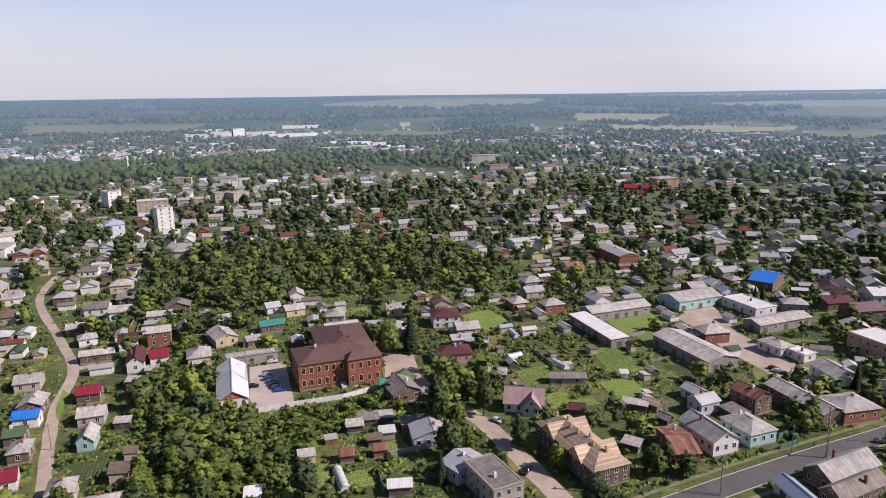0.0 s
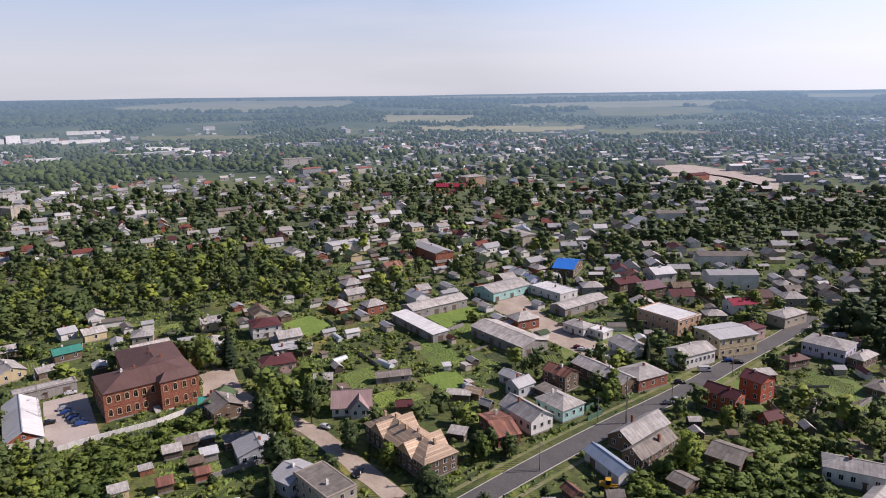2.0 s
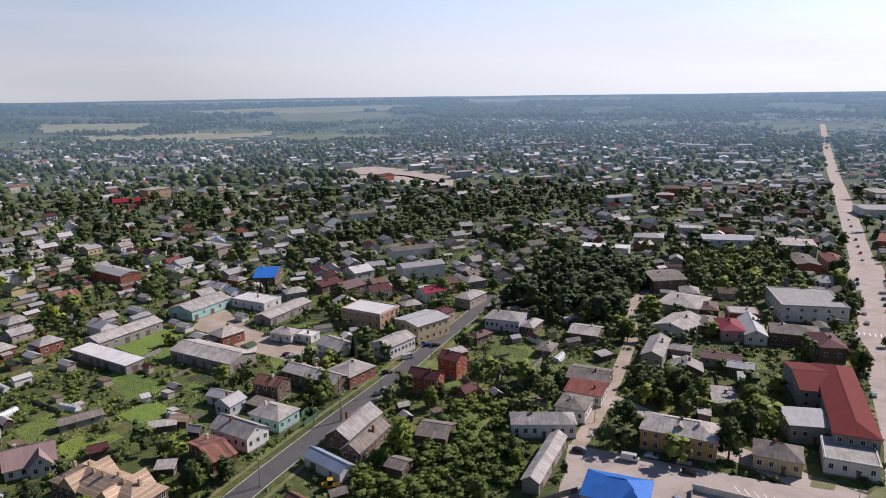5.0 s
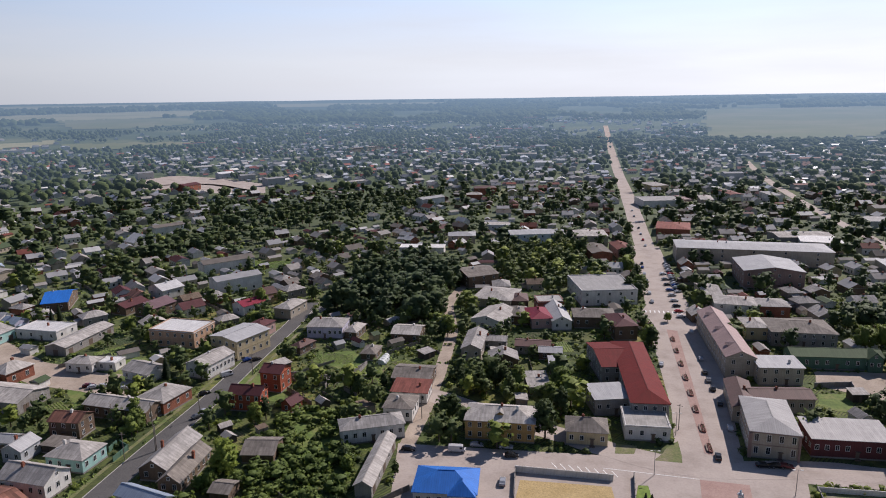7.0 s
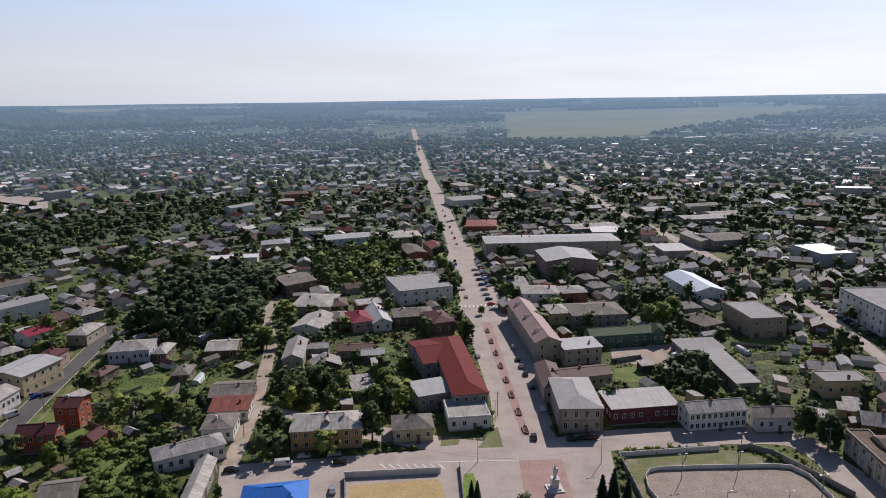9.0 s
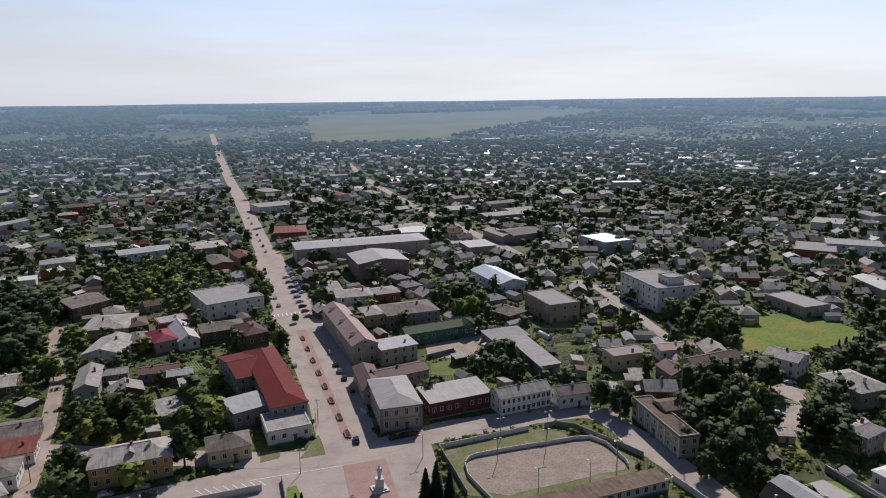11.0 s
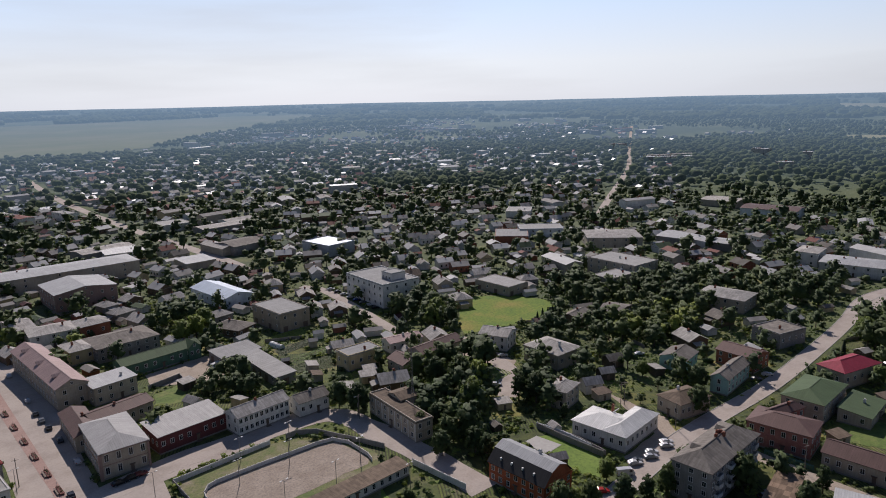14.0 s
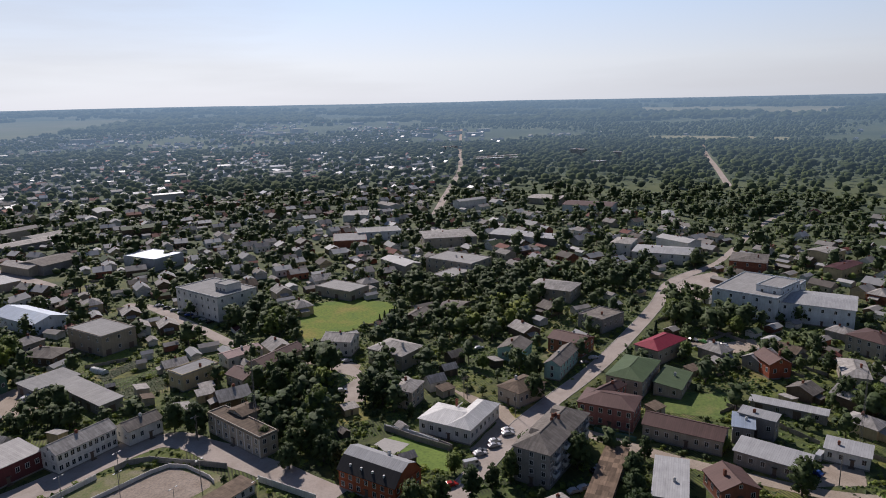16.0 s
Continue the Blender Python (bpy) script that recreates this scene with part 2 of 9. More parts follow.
def ground_mat(key, stops, scale, fine=1.2, rough=0.95, bump=0.4, mottle=1.0):
    m, n, l, bsdf = shader("ground_" + key, rough)
    at = n.new("ShaderNodeTexCoord").outputs["Object"]
    big = noise_node(n, l, at, scale, 8, 0.62)
    r = ramp_node(n, l, big.outputs["Fac"], stops)
    small = noise_node(n, l, at, fine, 5, 0.6)
    rs = ramp_node(n, l, small.outputs["Fac"], [(0.25, (1 - 0.45 * mottle, 1 - 0.43 * mottle, 1 - 0.45 * mottle)), (0.5, (1 - 0.05 * mottle,) * 3), (0.75, (1 + 0.22 * mottle, 1 + 0.2 * mottle, 1 + 0.12 * mottle))])
    col = mix_node(n, l, "MULTIPLY", 1.0, r.outputs["Color"], rs.outputs["Color"])
    l.new(col, bsdf.inputs["Base Color"])
    bumped(n, l, bsdf, small.outputs["Fac"], bump, 0.15)
    MATS[key] = m
    return m, n, l, bsdf, col


G1, G2, G3, SOIL = (0.05, 0.066, 0.019), (0.085, 0.108, 0.025), (0.135, 0.145, 0.042), (0.23, 0.18, 0.135)
ground_mat("lawn", [(0.3, (0.1, 0.17, 0.022)), (0.7, (0.17, 0.24, 0.04))], 0.08, 0.8)
ground_mat("meadow", [(0.3, (0.062, 0.108, 0.018)), (0.5, (0.11, 0.16, 0.03)), (0.72, (0.19, 0.185, 0.06))], 0.12, 0.8)
ground_mat("playing", [(0.3, (0.08, 0.155, 0.01)), (0.52, (0.13, 0.185, 0.012)), (0.72, (0.25, 0.2, 0.04))], 0.05, 0.8)
ground_mat("drygrass", [(0.3, (0.085, 0.14, 0.03)), (0.5, (0.15, 0.155, 0.06)), (0.7, (0.25, 0.21, 0.15))], 0.15, 1.5)
ground_mat("dirt", [(0.3, (0.26, 0.205, 0.155)), (0.55, (0.36, 0.295, 0.235)), (0.75, (0.43, 0.355, 0.285))], 0.12, 1.6, mottle=0.6)
ground_mat("paving", [(0.28, (0.27, 0.225, 0.19)), (0.5, (0.37, 0.315, 0.275)), (0.75, (0.42, 0.36, 0.315))], 0.1, 1.4, bump=0.08, mottle=0.35)
ground_mat("redpaving", [(0.3, (0.29, 0.18, 0.15)), (0.7, (0.38, 0.26, 0.22))], 0.25, 2.0, bump=0.1, mottle=0.4)
ground_mat("sand", [(0.3, (0.36, 0.26, 0.11)), (0.7, (0.46, 0.34, 0.16))], 0.2, 2.0)
ground_mat("sand2", [(0.3, (0.24, 0.19, 0.15)), (0.7, (0.34, 0.28, 0.23))], 0.2, 1.5)
ground_mat("asphalt", [(0.3, (0.07, 0.067, 0.065)), (0.7, (0.105, 0.1, 0.096))], 0.12, 2.0, 0.9, 0.15)
ground_mat("asphalt_old", [(0.3, (0.11, 0.105, 0.1)), (0.7, (0.19, 0.18, 0.165))], 0.12, 2.0, 0.9, 0.15)
ground_mat("soil", [(0.3, (0.07, 0.065, 0.03)), (0.7, (0.13, 0.115, 0.06))], 0.3, 3.0)


def leaf_mat(key, c, trans=0.0):
    m, n, l, bsdf = shader("leaf_" + key, 0.75)
    geo = n.new("ShaderNodeNewGeometry")
    r = ramp_node(n, l, geo.outputs["Random Per Island"], [(0.0, shades(c, 0.84)), (0.6, c), (1.0, (c[0] * 1.16, c[1] * 1.12, c[2] * 1.1))])
    info = n.new("ShaderNodeObjectInfo")
    ro = ramp_node(n, l, info.outputs["Random"], [(0.0, (0.68, 0.75, 0.75)), (0.55, (1.0, 1.0, 1.0)), (1.0, (1.2, 1.15, 0.95))])
    at = n.new("ShaderNodeTexCoord").outputs["Object"]
    big = noise_node(n, l, at, 0.03, 3)
    rb = ramp_node(n, l, big.outputs["Fac"], [(0.3, (0.75, 0.82, 0.9)), (0.7, (1.2, 1.12, 0.95))])
    col = mix_node(n, l, "MULTIPLY", 1.0, r.outputs["Color"], ro.outputs["Color"])
    col = mix_node(n, l, "MULTIPLY", 1.0, col, rb.outputs["Color"])
    # sprays of leaves: fine relief and mottling, with shade painted into its hollows
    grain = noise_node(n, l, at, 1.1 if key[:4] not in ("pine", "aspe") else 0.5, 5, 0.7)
    gap_shade = ramp_node(n, l, grain.outputs["Fac"], [(0.34, (0.7, 0.74, 0.78)), (0.5, (1.0, 1.0, 1.0)), (0.68, (1.25, 1.2, 1.1))])
    col = mix_node(n, l, "MULTIPLY", 1.0, col, gap_shade.outputs["Color"])
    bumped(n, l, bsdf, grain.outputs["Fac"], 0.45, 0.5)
    l.new(col, bsdf.inputs["Base Color"])
    bsdf.inputs["Specular IOR Level"].default_value = 0.25
    t = n.new("ShaderNodeBsdfTranslucent")
    l.new(col, t.inputs["Color"])
    mx = n.new("ShaderNodeMixShader")
    mx.inputs[0].default_value = trans
    l.new(bsdf.outputs["BSDF"], mx.inputs[1])
    l.new(t.outputs["BSDF"], mx.inputs[2])
    l.new(mx.outputs["Shader"], n["Material Output"].inputs["Surface"])
    MATS[key] = m


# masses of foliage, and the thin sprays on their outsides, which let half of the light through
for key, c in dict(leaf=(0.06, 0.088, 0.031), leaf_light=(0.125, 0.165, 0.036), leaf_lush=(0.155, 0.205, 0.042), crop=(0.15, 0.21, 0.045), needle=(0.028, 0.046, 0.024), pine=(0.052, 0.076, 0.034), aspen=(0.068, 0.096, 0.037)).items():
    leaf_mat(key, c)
    # spray colour raised by a quarter, to make up for light passing through
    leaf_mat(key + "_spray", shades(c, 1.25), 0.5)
plain_mat("paint_loader", (0.55, 0.3, 0.02), 0.4)
plain_mat("bark", (0.1, 0.075, 0.055), 0.95)

# ---- mesh helpers ----
def mesh_of(name, verts, faces, mats, slots=None, uvs=None):
    me = bpy.data.meshes.new(name)
    me.from_pydata([tuple(v) for v in verts], [], faces)
    for k in mats:
        me.materials.append(MATS[k])
    if slots:
        me.polygons.foreach_set("material_index", slots)
    if uvs:
        layer = me.uv_layers.new(name="UVMap")
        flat = [c for f in uvs for p in f for c in p]
        layer.data.foreach_set("uv", flat)
    me.update()
    return me


def box_geo(x0, y0, z0, x1, y1, z1):
    v = [(x0, y0, z0), (x1, y0, z0), (x1, y1, z0), (x0, y1, z0), (x0, y0, z1), (x1, y0, z1), (x1, y1, z1), (x0, y1, z1)]
    f = [(0, 3, 2, 1), (4, 5, 6, 7), (0, 1, 5, 4), (1, 2, 6, 5), (2, 3, 7, 6), (3, 0, 4, 7)]
    return v, f


def joined(*geos):
    v, f = [], []
    for gv, gf in geos:
        o = len(v)
        v += list(gv)
        f += [tuple(i + o for i in q) for q in gf]
    return v, f


def part(name, me, parent, m=None, label=""):
    ob = new(name, me)
    ob.parent = parent
    if m is not None:
        ob.matrix_basis = m
    return tagged(ob, label=label)


def tube_geo(p, q, r0, r1, n=6):
    p, q = Vector(p), Vector(q)
    d = (q - p).normalized()
    u = d.orthogonal().normalized()
    w = d.cross(u)
    v = [p + r0 * (math.cos(6.2832 * i / n) * u + math.sin(6.2832 * i / n) * w) for i in range(n)]
    v += [q + r1 * (math.cos(6.2832 * i / n) * u + math.sin(6.2832 * i / n) * w) for i in range(n)]
    f = [(i, (i + 1) % n, n + (i + 1) % n, n + i) for i in range(n)] + [tuple(range(n))[::-1], tuple(range(n, 2 * n))]
    return v, f


# ---- ground, roads, distance ----
def height(x, y):
    """The land: a level town, then rising country up to the horizon."""
    r = math.hypot(x, y)
    if r <= 1700:
        return 0.0
    t = math.atan2(x, y)
    top = 95 + (5 if t < 0 else 0) * min(1.0, abs(t) * 1.6) + 5 * noise.noise((math.sin(t) * 3.1, math.cos(t) * 3.1, 0)) + 3 * noise.noise((math.sin(t) * 11, math.cos(t) * 11, 2))
    return top * min(1.0, (r - 1700) / 3150)


def polar_sheet(name, radii, step, z_of, mats):
    n = int(360 / step)
    verts, faces = [], []
    for r in radii:
        for i in range(n):
            t = radians(i * step)
            x, y = r * math.sin(t), r * math.cos(t)
            verts.append((x, y, z_of(x, y)))
    for j in range(len(radii) - 1):
        for i in range(n):
            k = (i + 1) % n
            faces.append((j * n + i, j * n + k, (j + 1) * n + k, (j + 1) * n + i))
    if radii[0] < 5:
        faces.append(tuple(range(n)))
    return new(name, mesh_of(name, verts, faces, mats))


def land_material():
    m, n, l, bsdf, near = ground_mat("land", [(0.3, G1), (0.46, G2), (0.6, G3), (0.72, SOIL)], 0.045, 0.5)
    at = n.new("ShaderNodeTexCoord").outputs["Object"]
    length = n.new("ShaderNodeVectorMath")
    length.operation = "LENGTH"
    l.new(at, length.inputs[0])
    far = n.new("ShaderNodeMapRange")
    far.inputs["From Min"].default_value, far.inputs["From Max"].default_value = 480, 800
    l.new(length.outputs["Value"], far.inputs["Value"])
    cells = n.new("ShaderNodeTexVoronoi")
    cells.inputs["Scale"].default_value = 0.006
    wob = noise_node(n, l, at, 0.004, 4)
    warp = mix_node(n, l, "ADD", 220.0, at, wob.outputs["Color"])
    l.new(warp, cells.inputs["Vector"])
    sep = n.new("ShaderNodeSeparateColor")
    l.new(cells.outputs["Color"], sep.inputs["Color"])
    fields = ramp_node(n, l, sep.outputs["Red"], [(0.0, (0.045, 0.068, 0.032)), (0.35, (0.055, 0.08, 0.036)), (0.45, (0.075, 0.105, 0.042)), (0.65, (0.09, 0.118, 0.05)),
                                                    (0.8, (0.13, 0.15, 0.06)), (0.93, (0.17, 0.17, 0.085))])
    fine = noise_node(n, l, at, 0.03, 6)
    rf = ramp_node(n, l, fine.outputs["Fac"], [(0.3, (0.7, 0.75, 0.75)), (0.7, (1.15, 1.12, 1.08))])
    fcol = mix_node(n, l, "MULTIPLY", 1.0, fields.outputs["Color"], rf.outputs["Color"])
    # garden plots: strips of grass, crops and bare soil side by side
    turn = n.new("ShaderNodeMapping")
    turn.inputs["Rotation"].default_value = (0, 0, radians(38))
    l.new(mix_node(n, l, "ADD", 9.0, at, noise_node(n, l, at, 0.02, 3).outputs["Color"]), turn.inputs["Vector"])
    plots = n.new("ShaderNodeTexBrick")
    plots.offset = 0.37
    plots.inputs["Color1"].default_value, plots.inputs["Color2"].default_value = (0, 0, 0, 1), (1, 1, 1, 1)
    plots.inputs["Mortar"].default_value = (0.5, 0.5, 0.5, 1)
    plots.inputs["Scale"].default_value = 1.0
    plots.inputs["Mortar Size"].default_value = 0.5
    plots.inputs["Brick Width"].default_value, plots.inputs["Row Height"].default_value = 24, 11
    l.new(turn.outputs["Vector"], plots.inputs["Vector"])
    kinds = ramp_node(n, l, plots.outputs["Color"], [(0.0, (0.5, 0.6, 0.5)), (0.2, (0.85, 0.95, 0.8)), (0.45, (0.6, 0.68, 0.6)), (0.6, (1.2, 1.2, 0.9)), (0.72, (0.7, 0.72, 0.7)), (0.86, (0.9, 0.85, 0.8)), (1.0, (2.0, 1.55, 1.4))])
    near = mix_node(n, l, "MULTIPLY", 0.9, near, kinds.outputs["Color"])
    # narrow beds within the plots, dark soil between rows of greens
    rows = n.new("ShaderNodeTexWave")
    rows.inputs["Scale"].default_value, rows.inputs["Distortion"].default_value = 0.32, 1.2
    l.new(turn.outputs["Vector"], rows.inputs["Vector"])
    furrow = ramp_node(n, l, rows.outputs["Fac"], [(0.25, (0.5, 0.46, 0.44)), (0.6, (1.12, 1.16, 0.95))])
    dug = ramp_node(n, l, plots.outputs["Color"], [(0.3, (0, 0, 0)), (0.34, (1, 1, 1)), (0.56, (1, 1, 1)), (0.6, (0, 0, 0))])
    near = mix_node(n, l, "MULTIPLY", dug.outputs["Color"], near, furrow.outputs["Color"])
    # rank growth, trodden paths and litter at the scale of a stride
    rank = noise_node(n, l, at, 0.35, 7, 0.7)
    rr = ramp_node(n, l, rank.outputs["Fac"], [(0.36, (0.42, 0.5, 0.45)), (0.5, (0.9, 0.92, 0.88)), (0.6, (1.1, 1.08, 0.95)), (0.7, (1.9, 1.6, 1.4))])
    near = mix_node(n, l, "MULTIPLY", 0.85, near, rr.outputs["Color"])
    # farther out the plots fade into one mottled green
    farther_out = n.new("ShaderNodeMapRange")
    farther_out.inputs["From Min"].default_value, farther_out.inputs["From Max"].default_value = 300, 700
    farther_out.inputs["To Max"].default_value = 0.85
    l.new(length.outputs["Value"], farther_out.inputs["Value"])
    under = ramp_node(n, l, fine.outputs["Fac"], [(0.3, (0.04, 0.06, 0.028)), (0.55, (0.075, 0.098, 0.042)), (0.75, (0.13, 0.135, 0.075))])
    near = mix_node(n, l, "MIX", farther_out.outputs["Result"], near, under.outputs["Color"])
    l.new(mix_node(n, l, "MIX", far.outputs["Result"], near, fcol), bsdf.inputs["Base Color"])


land_material()
tagged(polar_sheet("ground", [2, 60, 120, 180, 240, 300, 400, 500, 650, 800, 850, 1000, 1200, 1500, 1700, 1850, 2000, 2200, 2500, 2750, 3000, 3300, 3700, 4100, 4500, 4850, 4950], 3, lambda x, y: height(x, y) - (5.0 if math.hypot(x, y) > 1720 else 0.6 if math.hypot(x, y) > 810 else 0.0), ["land"]),
       "grassy town ground with soil patches and fields beyond", "ground", kind="structure")


# emission colour of the painted haze
HAZE_EMISSION = (0.17, 0.262, 0.36)
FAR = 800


def painted_haze_mat(key, stops, scale, rough=0.95, island=True):
    """Far country with summer haze painted on: the surface's own colour under the sun, mixed with emission that
    imitates the glow of the air, more with distance.
    """
    m, n, l, bsdf = shader("distance_" + key, rough)
    bsdf.inputs["Specular IOR Level"].default_value = 0.15
    at = n.new("ShaderNodeTexCoord").outputs["Object"]
    big = noise_node(n, l, at, scale, 6, 0.6)
    col = ramp_node(n, l, big.outputs["Fac"], stops).outputs["Color"]
    if island:
        geo = n.new("ShaderNodeNewGeometry")
        ri = ramp_node(n, l, geo.outputs["Random Per Island"], [(0.0, (0.62, 0.66, 0.72)), (0.6, (1, 1, 1)), (1.0, (1.3, 1.25, 1.1))])
        col = mix_node(n, l, "MULTIPLY", 1.0, col, ri.outputs["Color"])
    l.new(col, bsdf.inputs["Base Color"])
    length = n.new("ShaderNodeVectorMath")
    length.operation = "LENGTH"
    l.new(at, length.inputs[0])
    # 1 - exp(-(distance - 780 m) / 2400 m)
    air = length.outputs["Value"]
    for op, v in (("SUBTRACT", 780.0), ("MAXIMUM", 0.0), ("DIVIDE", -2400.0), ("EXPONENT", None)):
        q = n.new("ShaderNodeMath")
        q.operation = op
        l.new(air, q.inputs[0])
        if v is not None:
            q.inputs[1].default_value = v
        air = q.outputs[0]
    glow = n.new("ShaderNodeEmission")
    glow.inputs["Color"].default_value = (*HAZE_EMISSION, 1)
    # the painted haze glows more strongly towards the sun
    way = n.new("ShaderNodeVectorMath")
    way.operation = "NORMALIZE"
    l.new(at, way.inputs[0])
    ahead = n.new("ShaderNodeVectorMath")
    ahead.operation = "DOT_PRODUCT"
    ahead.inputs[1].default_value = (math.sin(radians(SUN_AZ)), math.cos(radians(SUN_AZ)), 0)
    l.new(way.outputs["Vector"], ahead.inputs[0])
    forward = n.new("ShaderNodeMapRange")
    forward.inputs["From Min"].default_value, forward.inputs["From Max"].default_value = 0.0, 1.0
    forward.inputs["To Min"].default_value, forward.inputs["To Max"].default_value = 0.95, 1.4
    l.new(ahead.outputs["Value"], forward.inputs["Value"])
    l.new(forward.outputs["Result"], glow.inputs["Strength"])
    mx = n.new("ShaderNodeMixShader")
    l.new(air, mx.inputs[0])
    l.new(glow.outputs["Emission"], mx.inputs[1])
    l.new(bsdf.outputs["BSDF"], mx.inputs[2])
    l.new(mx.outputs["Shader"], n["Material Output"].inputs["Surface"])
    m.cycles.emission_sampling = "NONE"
    MATS[key] = m


painted_haze_mat("far_hills", [(0.3, (0.05, 0.07, 0.035)), (0.45, (0.075, 0.1, 0.05)), (0.58, (0.11, 0.13, 0.06)), (0.72, (0.19, 0.19, 0.1))], 0.004, island=False)
painted_haze_mat("far_field", [(0.3, (0.26, 0.25, 0.13)), (0.7, (0.38, 0.34, 0.2))], 0.006, island=False)
painted_haze_mat("far_meadow", [(0.3, (0.13, 0.15, 0.065)), (0.5, (0.17, 0.175, 0.08)), (0.72, (0.23, 0.21, 0.12))], 0.005, island=False)
painted_haze_mat("far_foliage", [(0.3, (0.045, 0.065, 0.027)), (0.7, (0.08, 0.105, 0.037))], 0.006)
painted_haze_mat("far_wall", [(0.3, (0.28, 0.26, 0.24)), (0.7, (0.5, 0.48, 0.45))], 0.02)
painted_haze_mat("far_roof", [(0.35, (0.2, 0.19, 0.18)), (0.65, (0.42, 0.41, 0.4))], 0.03, 0.7)
painted_haze_mat("far_roof_metal", [(0.3, (0.5, 0.51, 0.52)), (0.7, (0.66, 0.66, 0.66))], 0.03, 0.4)
painted_haze_mat("far_roof_red", [(0.3, (0.2, 0.06, 0.045)), (0.7, (0.3, 0.11, 0.075))], 0.03, 0.7)
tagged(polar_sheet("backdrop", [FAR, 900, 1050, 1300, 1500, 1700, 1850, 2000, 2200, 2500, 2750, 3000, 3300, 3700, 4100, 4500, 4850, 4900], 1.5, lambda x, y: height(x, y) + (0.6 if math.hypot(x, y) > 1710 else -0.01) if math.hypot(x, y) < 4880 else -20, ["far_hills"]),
       "wooded hills and fields on the horizon, haze painted in", "hills", kind="structure")


def at_bearing(az, r):
    return r * math.sin(radians(az)), r * math.cos(radians(az))


def far_field(ring, mat, label):
    """A field on the slopes: outline as bearings and distances, filled with cells that follow the land."""
    a0, a1 = min(p[0] for p in ring), max(p[0] for p in ring)
    r0, r1 = min(p[1] for p in ring), max(p[1] for p in ring)
    na, nr = max(6, int((a1 - a0) / 0.4)), max(6, int((r1 - r0) / 40))
    verts, faces, at = [], [], {}

    def corner(i, j):
        if (i, j) not in at:
            az, r = a0 + (a1 - a0) * i / na, r0 + (r1 - r0) * j / nr
            x, y = at_bearing(az, r)
            at[(i, j)] = len(verts)
            verts.append((x, y, height(x, y) + 2.2))
        return at[(i, j)]

    for i in range(na):
        for j in range(nr):
            az, r = a0 + (a1 - a0) * (i + 0.5) / na, r0 + (r1 - r0) * (j + 0.5) / nr
            wob = noise.noise((az * 0.9, r / 130, 4.0))
            if inside((az + wob * 0.8, r + 60 * wob), ring):
                faces.append((corner(i, j), corner(i, j + 1), corner(i + 1, j + 1), corner(i + 1, j)))
    if faces:
        me = mesh_of("far_field", verts, faces, [mat])
        me.flip_normals()
        tagged(new("field", me), label, "field", kind="structure")
    FAR_FIELDS.append((a0, a1, r0, r1, ring))


FAR_FIELDS = []


def road(name, pts, width, mat, z, label):
    P = [Vector(p) for p in pts]
    # rounded course
    fine = []
    for i in range(len(P) - 1):
        p0, p1, p2, p3 = P[max(i - 1, 0)], P[i], P[i + 1], P[min(i + 2, len(P) - 1)]
        for s in range(6):
            t = s / 6
            fine.append(0.5 * ((2 * p1) + (p2 - p0) * t + (2 * p0 - 5 * p1 + 4 * p2 - p3) * t * t + (3 * p1 - p0 - 3 * p2 + p3) * t**3))
    fine.append(P[-1])
    ROADS.append(([tuple(p) for p in fine], width))
    verts, faces = [], []
    kerb = mat == "asphalt" or name == "east_street"
    prof = [(-0.5, -0.06), (-0.5, z)] + [(0.5, z), (0.5, -0.06)]
    if kerb:
        k = 0.5 + 0.2 / width
        prof = [(-k, -0.06), (-k, z + 0.12), (-0.5, z + 0.12), (-0.5, z), (0.5, z), (0.5, z + 0.12), (k, z + 0.12), (k, -0.06)]
    m = len(prof)
    for i, p in enumerate(fine):
        d = (fine[min(i + 1, len(fine) - 1)] - fine[max(i - 1, 0)]).normalized()
        nrm = Vector((-d.y, d.x))
        wob = 1 + (0.0 if kerb else 0.16 * noise.noise((p.x / 9, p.y / 9, 1)))
        for s, h in prof:
            q = p + nrm * s * width * wob
            verts.append((q.x, q.y, h + height(q.x, q.y) + (1.6 if q.length > 1702 else 0.0)))
    slots = []
    for i in range(len(fine) - 1):
        for j in range(m - 1):
            faces.append((i * m + j, i * m + j + 1, (i + 1) * m + j + 1, (i + 1) * m + j))
            slots.append(1 if kerb and j not in (3,) else 0)
    me = mesh_of(name, verts, faces, [mat, "concrete"], slots)
    me.flip_normals()
    tagged(new(name, me), label, "road", kind="structure")


ROADS, FOOT, PATCHES, ZONES, PLOTS = [], [], [], [], []


def inside(p, poly):
    x, y, c = p[0], p[1], False
    for i in range(len(poly)):
        (x1, y1), (x2, y2) = poly[i - 1], poly[i]
        if (y1 > y) != (y2 > y) and x < (x2 - x1) * (y - y1) / (y2 - y1) + x1:
            c = not c
    return c


MEADOW_WORDS, STUBBLE_WORDS = "wide dry green meadow on the far slope", "pale stubble field among far woods"
far_field([(12.5, 3050), (13, 1760), (19, 1715), (24, 1850), (29, 2300), (35, 2800), (39, 3250), (31, 3400), (21, 3150)], "far_meadow", MEADOW_WORDS)
far_field([(-75, 3500), (-73, 3150), (-64, 3000), (-55, 3400), (-56, 4100), (-66, 4250)], "far_field", STUBBLE_WORDS)
far_field([(-53.5, 2650), (-53, 2250), (-47, 2200), (-46, 2550)], "far_field", STUBBLE_WORDS)
far_field([(-51, 2080), (-50, 1880), (-42, 1830), (-37, 1900), (-37, 2030), (-44, 2020)], "far_field", STUBBLE_WORDS)
far_field([(-43, 3350), (-42, 2900), (-32, 2950), (-24, 3250), (-25, 3600), (-35, 3500)], "far_field", STUBBLE_WORDS)
